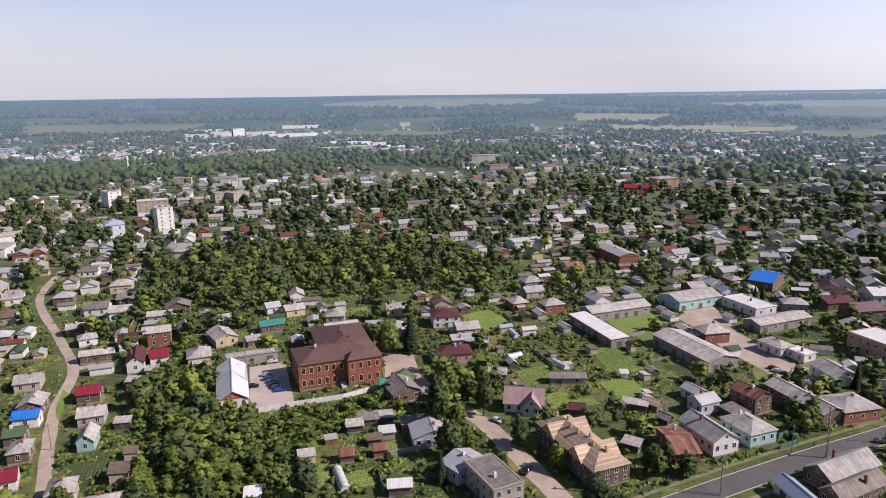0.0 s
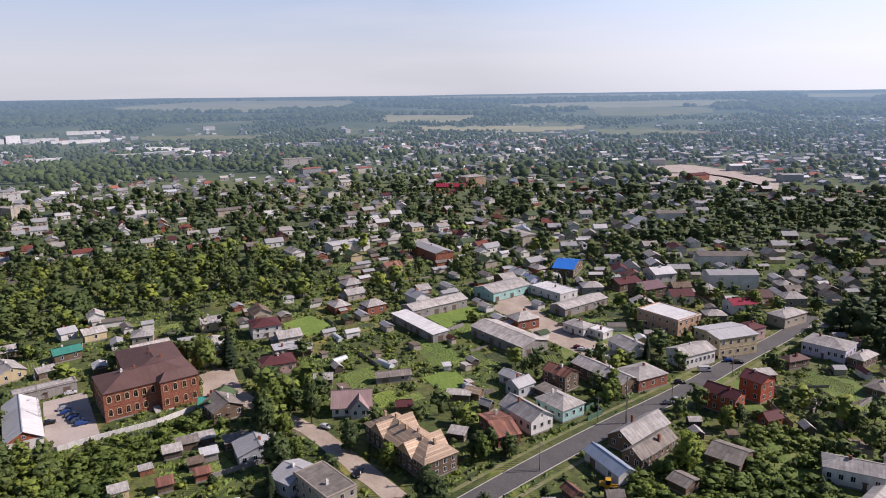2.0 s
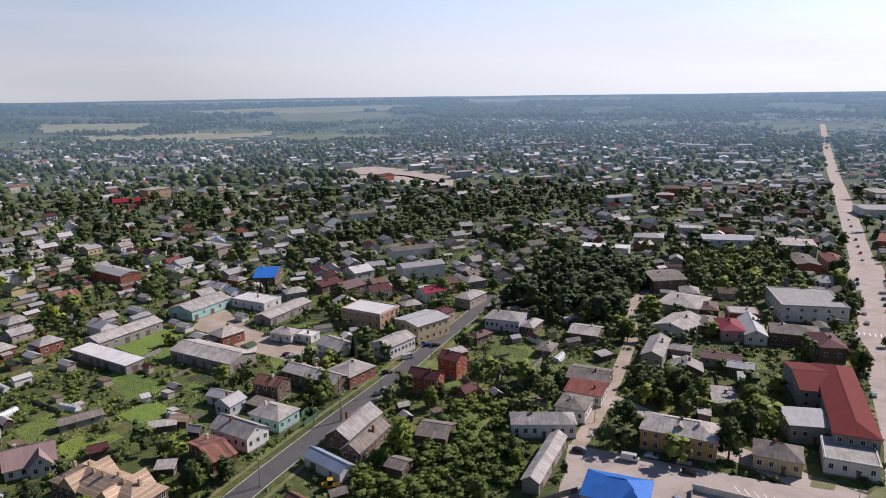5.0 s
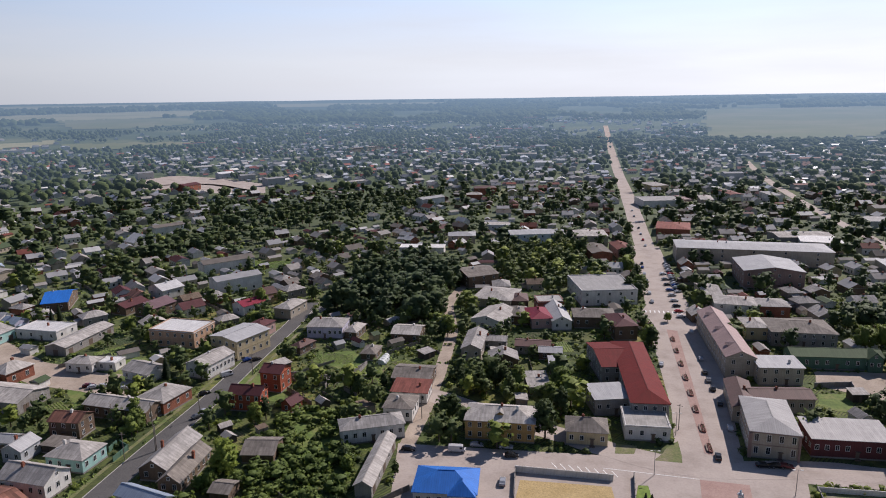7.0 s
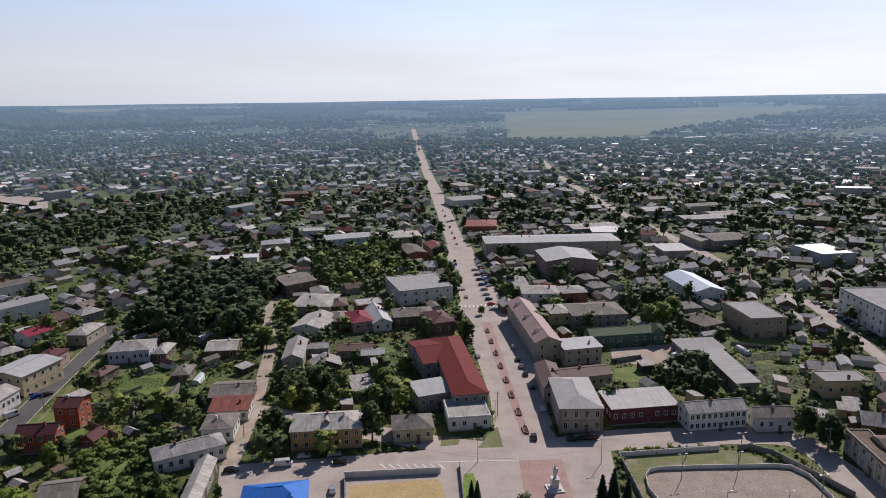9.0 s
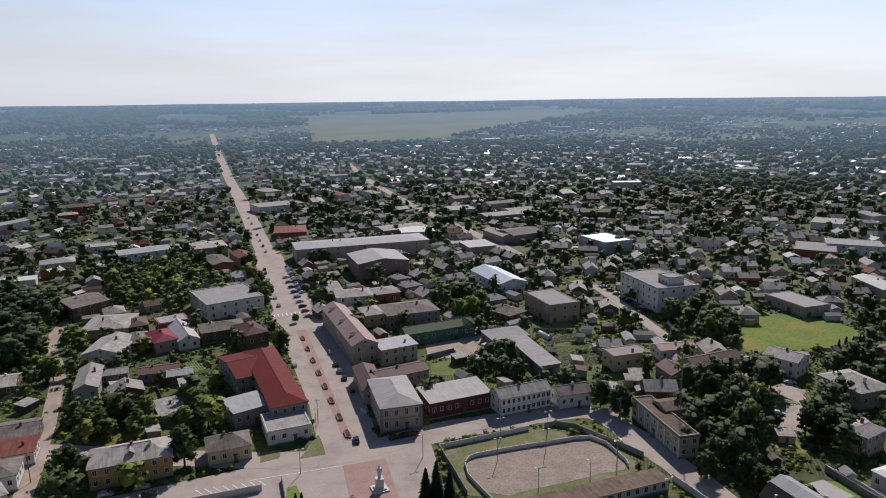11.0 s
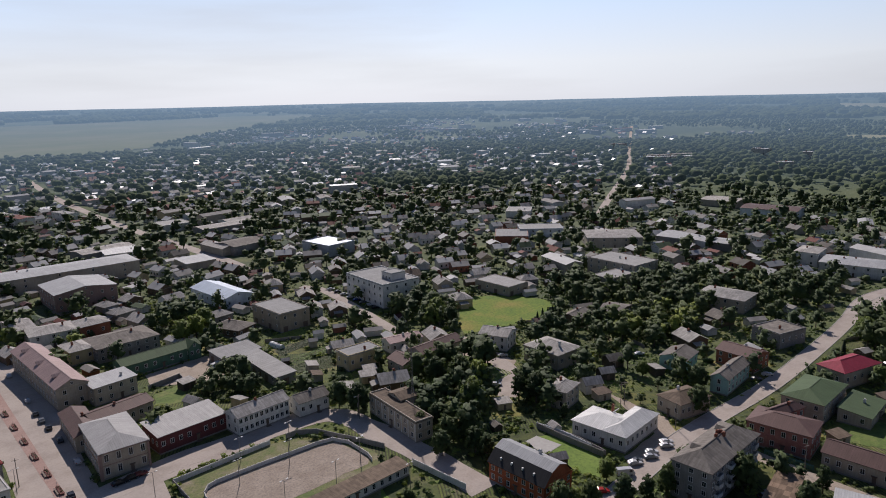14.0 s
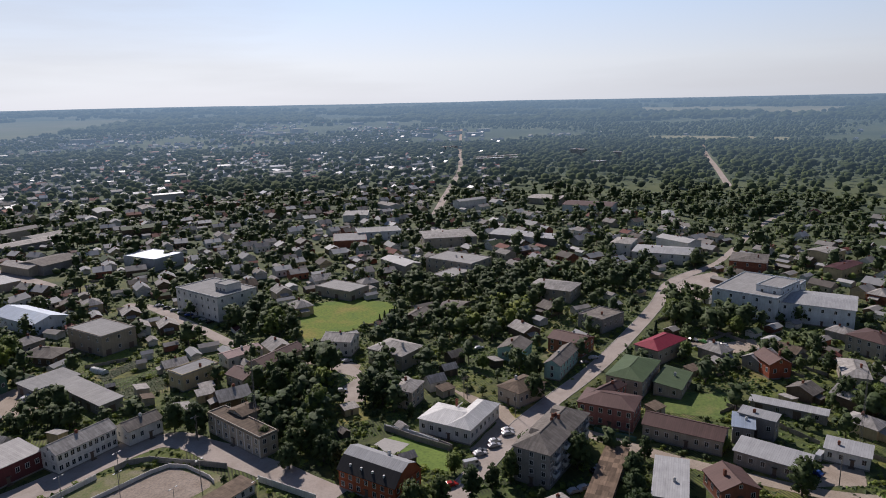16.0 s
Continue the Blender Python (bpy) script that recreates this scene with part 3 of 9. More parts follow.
far_field([(-37, 3000), (-36, 2450), (-31, 2400), (-27, 2600), (-28, 2950)], "far_meadow", MEADOW_WORDS)
far_field([(-37, 1900), (-36, 1740), (-28, 1720), (-27, 1850)], "far_meadow", MEADOW_WORDS)
far_field([(-22, 4300), (-21, 3800), (-8, 3750), (-6, 4200)], "far_field", STUBBLE_WORDS)
far_field([(-50, 4500), (-49, 3900), (-30, 3950), (-28, 4450)], "far_field", STUBBLE_WORDS)
far_field([(-95, 2500), (-95, 2100), (-84, 2050), (-82, 2350)], "far_meadow", MEADOW_WORDS)
far_field([(-72, 1950), (-71, 1740), (-64, 1720), (-62, 1860)], "far_meadow", MEADOW_WORDS)
far_field([(77, 1860), (77, 1760), (88, 1740), (88, 1810)], "far_field", "pale sandy clearing at the edge of far woods")
far_field([(44, 4500), (45, 4050), (58, 4100), (60, 4480)], "far_meadow", MEADOW_WORDS)
far_field([(76, 3500), (77, 3000), (90, 2900), (92, 3300)], "far_field", STUBBLE_WORDS)


def patch(name, pts, mat, z, label, bare=True):
    """A level piece of ground with an uneven outline, 4 cm thick."""
    ring = []
    for i in range(len(pts)):
        p, q = Vector(pts[i]), Vector(pts[(i + 1) % len(pts)])
        k = max(1, int((q - p).length / 4))
        for s in range(k):
            o = p.lerp(q, s / k)
            wob = 0.0 if mat in ("paving", "redpaving", "sand") else 0.9
            o += wob * Vector((noise.noise((o.x / 6, o.y / 6, 0)), noise.noise((o.x / 6, o.y / 6, 5))))
            ring.append(o)
    n = len(ring)
    hz = height(ring[0].x, ring[0].y)
    verts = [(p.x, p.y, z + hz) for p in ring] + [(p.x, p.y, hz - 0.05) for p in ring]
    faces = [tuple(range(n))] + [(i, n + i, n + (i + 1) % n, (i + 1) % n) for i in range(n)]
    me = mesh_of(name, verts, faces, [mat])
    bm = bmesh.new()
    bm.from_mesh(me)
    bmesh.ops.recalc_face_normals(bm, faces=bm.faces)
    bmesh.ops.triangulate(bm, faces=[f for f in bm.faces if len(f.verts) > 4])
    bm.to_mesh(me)
    if me.polygons[0].normal.z < 0:
        me.flip_normals()
    if bare:
        PATCHES.append(pts)
    return tagged(new(name, me), label, name.replace("_", " "), kind="structure")


def garden(name, pts, mat, z, label):
    """A soil plot with raised rows of leafy crops."""
    bed = patch("garden_soil", pts, "soil", z, "dark soil plot")
    P = [Vector(p) for p in pts]
    u = (P[1] - P[0]).normalized()
    w = Vector((-u.y, u.x))
    rnd = random.Random(int(abs(P[0].x * 10)))
    ext = [((p - P[0]).dot(u), (p - P[0]).dot(w)) for p in P]
    verts, faces = [], []
    b = min(e[1] for e in ext) + 0.5
    while b < max(e[1] for e in ext):
        a = min(e[0] for e in ext)
        size = rnd.uniform(0.34, 0.46)
        while a < max(e[0] for e in ext):
            c = P[0] + u * a + w * b
            if inside(c, pts) and rnd.random() < 0.93:
                h, s, o = rnd.uniform(0.12, 0.3), size * rnd.uniform(0.7, 1.2), len(verts)
                verts += [(c.x - s, c.y - s, z), (c.x + s, c.y - s, z), (c.x + s, c.y + s, z), (c.x - s, c.y + s, z), (c.x + rnd.uniform(-0.2, 0.2), c.y + rnd.uniform(-0.2, 0.2), z + h)]
                faces += [(o, o + 1, o + 4), (o + 1, o + 2, o + 4), (o + 2, o + 3, o + 4), (o + 3, o, o + 4)]
            a += 0.5
        b += 1.0
    if faces:
        tagged(new("vegetable_rows", mesh_of("vegetable_rows", verts, faces, [mat if mat in MATS else "crop"])), label, "vegetables", kind="stuff")


def stripe(x0, y0, x1, y1, width):
    d = Vector((x1 - x0, y1 - y0))
    n = Vector((-d.y, d.x)).normalized() * width / 2
    z = 0.1
    v = [(x0 + n.x, y0 + n.y, z), (x0 - n.x, y0 - n.y, z), (x1 - n.x, y1 - n.y, z), (x1 + n.x, y1 + n.y, z)]
    tagged(new("road_marking", mesh_of("road_marking", v, [(0, 1, 2, 3)], ["marking"])), "white painted line on the pavement", "marking", kind="structure")


def fence(pts, h, mat, label, th):
    root = new("fence")
    root.location = (*pts[0], 0)
    tagged(root, label, "fence")
    o = Vector(pts[0])
    for p, q in zip(pts, pts[1:]):
        p, q = Vector(p) - o, Vector(q) - o
        L, ang = (q - p).length, math.atan2(q.y - p.y, q.x - p.x)
        n = max(1, round(L / 3.0))
        for i in range(n):
            c = p.lerp(q, i / n)
            m = Matrix.Translation((c.x, c.y, 0)) @ Matrix.Rotation(ang, 4, "Z")
            key = ("panel", round(L / n, 2), h, mat)
            if key not in SHARED:
                SHARED[key] = mesh_of("panel", *joined(box_geo(0.06, -th / 2, 0, L / n - 0.06, th / 2, h), box_geo(-0.1, -th * 0.8, 0, 0.1, th * 0.8, h + 0.12)), [mat])
            part("panel", SHARED[key], root, m)


SHARED = {}

road("avenue", [(48.8, 176.6), (49.8, 189.4), (55.2, 247.6), (63.8, 339.6), (74.7, 475.2), (95.2, 749.9), (120.6, 1112.5), (166.9, 1696.9), (200.2, 2144.0)], 13.5, "paving", 0.06, "pale concrete avenue running out of town")
road("cross_street", [(-44.1, 232.8), (4.8, 205.0), (42.5, 187.7), (82.0, 189.6), (109.2, 185.7), (132.7, 178.9), (134.9, 157.3), (134.1, 133.2), (131.6, 109.4)], 10, "paving", 0.075, "pale worn concrete cross street")
road("asphalt_street", [(-117.0, 105.7), (-117.5, 124.0), (-117.6, 148.0), (-117.0, 178.3), (-115.4, 215.6), (-115.7, 257.2), (-115.1, 301.8), (-117.6, 336.4)], 7.5, "asphalt", 0.06, "dark asphalt street between houses")
road("asphalt_street_far", [(-110.4, 313.9), (-107.7, 343.8), (-108.3, 382.0), (-105.0, 436.6)], 5, "asphalt_old", 0.07, "worn asphalt street")
road("lane", [(-38.8, 192.1), (-37.3, 223.6), (-36.9, 259.9), (-38.1, 300.8), (-44.6, 340.4), (-40.3, 378.0), (-33.4, 417.0)], 5.2, "dirt", 0.06, "pale dusty lane")
road("school_lane", [(-243.2, 96.5), (-212.2, 97.1), (-182.3, 101.6), (-163.6, 101.1), (-146.3, 99.8), (-131.4, 98.7)], 6.5, "dirt", 0.06, "pale dusty lane by the school")
road("village_road", [(-198.2, -25.1), (-229.4, -25.5), (-260.2, -24.6), (-295.1, -20.3), (-339.1, -27.1), (-415.5, -39.8), (-480.2, -31.6)], 4, "dirt", 0.06, "unpaved village road")
road("village_road_branch", [(-295.3, -20.7), (-298.1, -7.0)], 4, "dirt", 0.07, "unpaved side road")
road("east_street", [(145.4, 81.1), (186.4, 81.7), (212.4, 79.6), (252.3, 74.6), (299.4, 72.6), (349.1, 72.2), (397.4, 74.4), (435.1, 64.4)], 6.8, "paving", 0.06, "pale worn street leading east")
road("east_road", [(431.4, 65.4), (459.5, 58.0), (508.4, 53.7), (607.4, 46.2), (703.6, 28.5)], 4.5, "paving", 0.09, "pale street leading out of town")
road("east_lane", [(199.5, 67.2), (196.9, 52.6), (194.3, 33.7), (193.4, 14.8), (193.8, -6.0), (197.0, -19.9)], 5.5, "dirt", 0.07, "dusty lane beside workshops")
road("office_street", [(227.0, 327.6), (229.9, 308.9), (216.3, 257.2), (208.6, 229.5), (209.7, 213.7)], 6, "paving", 0.08, "street before the white office block")
road("yard_street", [(218.2, 197.8), (211.7, 173.3), (200.5, 153.2), (183.3, 141.9)], 8, "paving", 0.08, "street past apartment houses")
road("second_avenue", [(555.3, 322.2), (693.8, 386.1), (816.5, 441.8), (982.3, 520.9), (1343.5, 712.8), (1936.0, 1021.7)], 7, "paving", 0.08, "far straight avenue")
road("third_road", [(865.4, 102.4), (1062.3, 142.4), (1377.1, 208.5), (1735.7, 270.8)], 8, "paving", 0.08, "far pale road")
road("market_street", [(327.1, 1149.1), (279.9, 888.9), (250.2, 642.5), (241.0, 515.2), (235.8, 433.8), (230.0, 392.0)], 9, "paving", 0.08, "street past the warehouses")
road("north_road", [(-493.5, 762.4), (-487.1, 816.8), (-421.5, 834.4), (-341.9, 776.7)], 10, "paving", 0.08, "pale yard road")
patch("plaza", [(-36.1, 148.3), (-41.8, 192.2), (43.1, 191.3), (76.4, 188.5), (65.4, 145.7)], "paving", 0.05, "pale concrete town square")
patch("avenue_paving", [(41.7, 192.9), (46.4, 225.3), (50.8, 293.8), (51.3, 329.4), (55.3, 338.9), (74.7, 337.9), (76.2, 319.0), (72.3, 264.2), (66.1, 224.6), (60.8, 192.3), (102.1, 191.0), (133.1, 190.0), (126.2, 179.1), (39.9, 183.9)], "paving", 0.055, "pale paved street between shop fronts")
patch("avenue_parking", [(52.4, 337.5), (55.6, 346.0), (61.0, 420.0), (65.8, 490.0), (85.5, 490.0), (81.0, 420.0), (76.6, 338.5)], "paving", 0.052, "pale parking strips beside the avenue")
patch("boulevard_strip", [(50.7, 196.0), (53.1, 194.6), (63.8, 307.9), (59.4, 309.6)], "redpaving", 0.09, "reddish paved boulevard strip")
patch("red_paving", [(46.0, 180.8), (58.8, 179.5), (55.3, 158.1), (42.6, 160.2)], "redpaving", 0.09, "square of reddish paving stones")
patch("sand_court", [(-3.6, 175.2), (21.3, 174.5), (22.9, 146.8), (-6.5, 147.5)], "sand", 0.09, "yellow sand court")
patch("lawn", [(40.0, 198.1), (44.3, 203.2), (43.3, 189.7), (35.4, 190.4)], "drygrass", 0.09, "small green lawn")
patch("lawn", [(25.2, 199.0), (31.3, 198.7), (29.8, 193.2), (24.0, 192.9)], "drygrass", 0.09, "dry grass strip")
patch("lawn", [(28.5, 176.0), (31.3, 176.6), (31.6, 166.7), (28.1, 161.8), (25.9, 162.2)], "lawn", 0.09, "lawn with young trees")
patch("school_yard", [(-264.8, 42.7), (-263.8, 56.6), (-226.0, 50.8), (-222.2, 46.2), (-222.7, 37.8), (-235.0, 37.0)], "paving", 0.05, "paved school yard")
patch("school_yard", [(-250.2, 93.7), (-252.6, 107.6), (-226.7, 100.2), (-228.1, 85.9)], "dirt", 0.05, "dusty yard")
patch("work_yard", [(-238.6, 245.6), (-238.1, 265.9), (-202.1, 244.4), (-169.6, 235.3), (-147.4, 230.7), (-143.3, 212.8), (-171.8, 218.8), (-199.1, 227.4)], "dirt", 0.05, "dusty work yard")
patch("lawn", [(-246.5, 204.0), (-243.4, 234.3), (-227.9, 226.8), (-224.9, 199.3)], "lawn", 0.06, "mown grass in the yard")
patch("lawn", [(-216.0, 226.6), (-214.9, 239.6), (-201.7, 232.3), (-202.9, 220.1)], "lawn", 0.06, "mown grass in the yard")
patch("meadow", [(-283.3, 147.9), (-285.1, 163.8), (-264.6, 164.5), (-258.0, 148.3), (-269.9, 142.8)], "lawn", 0.05, "bright green meadow")
patch("meadow", [(-188.5, 157.2), (-184.6, 168.4), (-173.0, 165.2), (-173.7, 153.7)], "lawn", 0.05, "bright green meadow")
patch("meadow", [(232.4, 209.6), (269.6, 239.8), (289.5, 219.8), (295.3, 194.3), (284.7, 187.1), (257.8, 186.5), (225.3, 198.5)], "playing", 0.05, "green playing field with dry patches")
patch("meadow", [(232.8, 46.6), (244.6, 41.0), (249.7, 23.6), (226.5, 23.1), (225.9, 40.0)], "meadow", 0.05, "grass yard")
patch("lawn", [(167.9, 107.1), (168.1, 112.4), (172.3, 103.8), (168.1, 94.0), (159.6, 93.2), (154.7, 96.9)], "lawn", 0.05, "green lawn")
patch("lawn", [(-117.1, 238.5), (-94.6, 240.2), (-88.3, 216.7), (-104.8, 219.4)], "meadow", 0.05, "overgrown plot")
patch("meadow", [(-81.7, 205.8), (-69.0, 215.5), (-59.4, 187.2), (-64.7, 172.8)], "meadow", 0.05, "weedy overgrown plot")
patch("market_yard", [(106.7, 264.8), (133.7, 265.8), (130.9, 245.9), (125.1, 235.5), (103.0, 250.8)], "dirt", 0.05, "dusty market yard")
patch("yard_grass", [(100.1, 243.5), (112.3, 244.8), (105.3, 227.9), (96.0, 232.5)], "meadow", 0.06, "grassy yard")
patch("parking", [(305.5, 48.2), (306.0, 32.7), (315.8, 23.6), (305.2, 16.8), (291.7, 30.8), (294.6, 45.3)], "dirt", 0.05, "dusty car park")
patch("yard", [(210.7, -5.3), (216.0, -15.4), (203.0, -16.3), (196.8, -4.4)], "dirt", 0.05, "dusty yard")
patch("square_east", [(362.1, 75.0), (407.5, 71.9), (435.6, 54.9), (392.0, 46.8), (354.7, 58.2)], "paving", 0.09, "paved square")
patch("yard", [(222.0, 197.8), (213.3, 160.3), (188.8, 147.7), (189.7, 155.4), (206.8, 186.0)], "dirt", 0.045, "dusty courtyard")
patch("yard", [(209.7, 116.7), (204.3, 91.2), (194.5, 82.0), (171.1, 84.7), (171.4, 89.2), (191.8, 89.3)], "dirt", 0.045, "dusty courtyard")
patch("rink_floor", [(78.7, 165.9), (82.7, 169.5), (117.5, 164.7), (122.2, 161.9), (121.5, 146.8), (119.5, 144.5), (83.2, 146.9), (77.4, 151.2)], "sand2", 0.09, "bare dusty rink floor")
patch("rink_grass", [(76.2, 178.4), (107.0, 177.4), (113.0, 175.3), (124.9, 161.5), (125.3, 146.1), (107.7, 125.4), (72.5, 151.5)], "drygrass", 0.06, "patchy dry grass round the rink")
patch("stadium_grass", [(92.8, 136.5), (113.7, 132.5), (109.4, 119.9), (92.6, 130.2)], "lawn", 0.05, "grass behind the stand")
patch("far_yard", [(-540.5, 874.9), (-522.7, 936.7), (-430, 900), (-345.3, 838.9), (-311.4, 754.8), (-390.7, 752.6), (-440, 765), (-505.5, 805.5)], "paving", 0.08, "wide pale market yard")
patch("far_field", [(-1294.7, -196.5), (-1359.8, -133.9), (-1766.7, -159.0), (-1815.4, -269.1)], "meadow", 0.3, "distant meadow")
garden("vegetable_garden", [(-212.3, 133.9), (-212.0, 148.3), (-198.9, 145.0), (-198.5, 129.4)], "garden", 0.05, "rows of green vegetable beds")
garden("vegetable_garden", [(-217.4, 173.6), (-217.5, 187.8), (-193.2, 179.7), (-192.8, 164.3)], "garden", 0.05, "rows of green vegetable beds")
garden("vegetable_garden", [(-189.2, 130.9), (-188.2, 139.8), (-179.0, 137.1), (-178.7, 128.1)], "garden", 0.05, "rows of green vegetable beds")
garden("vegetable_garden", [(-176.7, 187.1), (-184.8, 187.4), (-183.3, 178.3), (-176.7, 179.6)], "garden", 0.05, "rows of green vegetable beds")
garden("vegetable_garden", [(157.5, 265.1), (181.9, 264.7), (179.0, 255.1), (154.8, 257.1)], "leaf_light", 0.05, "bright green strip of vegetables")
garden("vegetable_garden", [(155.5, 248.0), (174.7, 250.2), (171.5, 242.4), (154.0, 240.9)], "leaf", 0.05, "lush rows of potatoes and greens")
garden("vegetable_garden", [(149.1, 233.9), (172.8, 235.7), (171.8, 229.6), (150.9, 230.3)], "crop", 0.05, "bright green strip of vegetables")
garden("vegetable_garden", [(147.2, 227.3), (170.2, 226.2), (160.5, 213.6), (147.7, 218.7)], "leaf", 0.05, "lush rows of potatoes and greens")
garden("vegetable_garden", [(-92.2, 266.9), (-75.8, 264.2), (-71.7, 254.1), (-89.9, 254.8)], "garden", 0.05, "rows of green vegetable beds")
garden("vegetable_garden", [(-76.7, 250.5), (-60.3, 249.9), (-53.4, 237.2), (-74.2, 236.3)], "garden", 0.05, "rows of green vegetable beds")
garden("vegetable_garden", [(-178.2, 39.6), (-179.3, 48.8), (-166.2, 46.0), (-167.7, 39.0)], "garden", 0.05, "rows of green vegetable beds")
garden("vegetable_garden", [(-172.2, 51.2), (-171.2, 57.7), (-162.2, 57.8), (-164.3, 49.7)], "garden", 0.05, "rows of green vegetable beds")
garden("vegetable_garden", [(-183.1, 68.3), (-182.6, 74.4), (-175.0, 73.7), (-174.6, 67.3)], "garden", 0.05, "rows of green vegetable beds")
garden("vegetable_garden", [(-188.2, 426.2), (-159.4, 427.4), (-144.2, 411.0), (-180.1, 406.8)], "garden", 0.05, "rows of green vegetable beds")
garden("vegetable_garden", [(-220.8, 176.6), (-220.7, 186.9), (-190.9, 179.2), (-190.1, 171.2)], "garden", 0.05, "rows of green vegetable beds")
garden("vegetable_garden", [(-187.2, 130.2), (-186.3, 139.0), (-179.9, 137.2), (-178.7, 127.3)], "garden", 0.05, "rows of green vegetable beds")
garden("vegetable_garden", [(-224.4, 202.9), (-223.7, 212.1), (-206.7, 205.9), (-206.0, 195.9)], "garden", 0.05, "rows of green vegetable beds")
patch("lawn", [(-188.5, 154.9), (-187.6, 165.5), (-174.8, 163.9), (-174.6, 151.2)], "lawn", 0.105, "bright green grass")
patch("lawn", [(-281.3, 147.8), (-273.6, 162.2), (-261.4, 161.8), (-267.8, 143.1)], "lawn", 0.105, "bright green grass")
patch("lawn", [(-212.7, 52.1), (-204.2, 80.5), (-198.6, 79.2), (-204.6, 52.7)], "lawn", 0.105, "bright green grass")
patch("lawn", [(-176.2, 35.7), (-175.1, 41.0), (-164.5, 39.0), (-167.7, 32.9)], "lawn", 0.105, "bright green grass")
patch("lawn", [(-316.5, -14.4), (-319.7, -8.9), (-290.9, -6.1), (-287.1, -11.2)], "lawn", 0.105, "bright green grass")
patch("lawn", [(-255.6, -25.2), (-275.4, -23.1), (-268.8, -21.0), (-247.4, -23.2)], "lawn", 0.105, "bright green grass")
patch("meadow", [(-181.7, 252.8), (-160.3, 252.8), (-144.3, 226.2), (-158.4, 220.8)], "meadow", 0.03, "overgrown green plot")
patch("meadow", [(-176.8, 221.7), (-175.8, 236.6), (-165.7, 230.3), (-160.7, 205.5)], "meadow", 0.03, "overgrown green plot")
patch("meadow", [(-90.2, 265.4), (-77.2, 269.1), (-67.5, 259.7), (-60.6, 252.1), (-67.0, 242.3), (-81.9, 252.4)], "meadow", 0.033, "weedy green garden plot")
patch("meadow", [(-78.8, 201.7), (-71.1, 200.4), (-65.5, 189.9), (-65.3, 169.5), (-72.4, 183.5)], "meadow", 0.068, "overgrown meadow plot")
patch("lawn", [(164.7, 116.8), (169.3, 113.9), (168.0, 98.0), (158.7, 92.6), (157.6, 99.7)], "lawn", 0.06, "bright green lawn behind the wall")
patch("slab", [(160.3, 117.3), (166.2, 116.8), (165.9, 107.8), (157.8, 107.7)], "concrete", 0.12, "pale concrete slab")
patch("lawn", [(169.0, 108.7), (170.0, 104.5), (168.0, 95.0), (157.6, 89.1), (155.6, 94.8), (156.8, 100.9)], "lawn", 0.055, "bright green lawn behind the wall")
patch("meadow", [(232.8, 47.5), (239.7, 46.1), (237.0, 39.1), (225.0, 36.7), (225.2, 44.9)], "meadow", 0.072, "grass yard between buildings")
garden("vegetable_garden", [(182.7, 181.4), (204.9, 180.5), (203.0, 171.3), (180.0, 171.1)], "garden", 0.055, "rows of green vegetable beds")
garden("vegetable_garden", [(180.0, 165.3), (202.6, 163.7), (202.5, 154.0), (178.7, 153.0)], "garden", 0.055, "rows of green vegetable beds")
garden("vegetable_garden", [(183.1, 193.2), (198.6, 192.2), (198.8, 185.9), (181.5, 184.9)], "garden", 0.055, "rows of green vegetable beds")
patch("lawn", [(182.8, 173.8), (203.0, 171.3), (204.8, 164.1), (180.8, 164.6)], "lawn", 0.058, "bright green bed between vegetable rows")
stripe(5.3, 185.6, 6.9, 182.5, 0.3)
stripe(7.7, 185.2, 9.3, 182.1, 0.3)
stripe(10.1, 184.8, 11.7, 181.7, 0.3)
stripe(12.6, 184.4, 14.0, 181.3, 0.3)
stripe(15.0, 184.0, 16.4, 180.9, 0.3)
stripe(17.4, 183.6, 18.8, 180.5, 0.3)
stripe(19.8, 183.2, 21.2, 180.1, 0.3)
stripe(22.2, 182.8, 23.6, 179.7, 0.3)
stripe(54.0, 334.4, 54.3, 338.3, 0.6)
stripe(56.1, 334.3, 56.4, 338.2, 0.6)
stripe(58.3, 334.2, 58.5, 338.1, 0.6)
stripe(60.4, 334.1, 60.6, 338.0, 0.6)
stripe(62.5, 333.9, 62.8, 337.9, 0.6)
stripe(64.6, 333.8, 64.9, 337.7, 0.6)
stripe(66.7, 333.7, 67.0, 337.6, 0.6)
stripe(68.8, 333.6, 69.2, 337.5, 0.6)
stripe(70.9, 333.5, 71.3, 337.4, 0.6)
stripe(19.7, 184.2, 45.9, 181.0, 0.25)
fence([(75.7, 178.1), (107.2, 177.2)], 1.6, "white", "white patterned concrete fence", 0.2)
fence([(112.6, 176.4), (116.5, 176.1), (121.1, 171.8), (123.9, 163.1), (126.8, 155.1), (129.0, 147.7)], 1.8, "block", "grey concrete panel wall", 0.2)
fence([(75.7, 178.1), (74.2, 164.2), (72.5, 151.5)], 1.6, "block", "grey concrete panel fence", 0.2)
fence([(78.7, 165.9), (81.2, 168.5), (84.0, 169.1), (97.0, 167.9), (107.2, 166.5), (116.5, 165.4), (121.4, 163.8), (123.5, 158.6), (122.5, 148.1), (121.3, 144.8)], 1.3, "white", "white wooden rink boards", 0.2)
fence([(78.7, 165.9), (76.8, 159.8), (77.0, 150.4), (77.3, 145.7)], 1.3, "white", "white wooden rink boards", 0.2)
fence([(-5.1, 179.5), (22.2, 177.6)], 2.0, "white", "long white painted wall", 0.2)
fence([(-5.1, 179.5), (-5.0, 165.4)], 1.6, "block", "plain grey concrete block wall", 0.2)
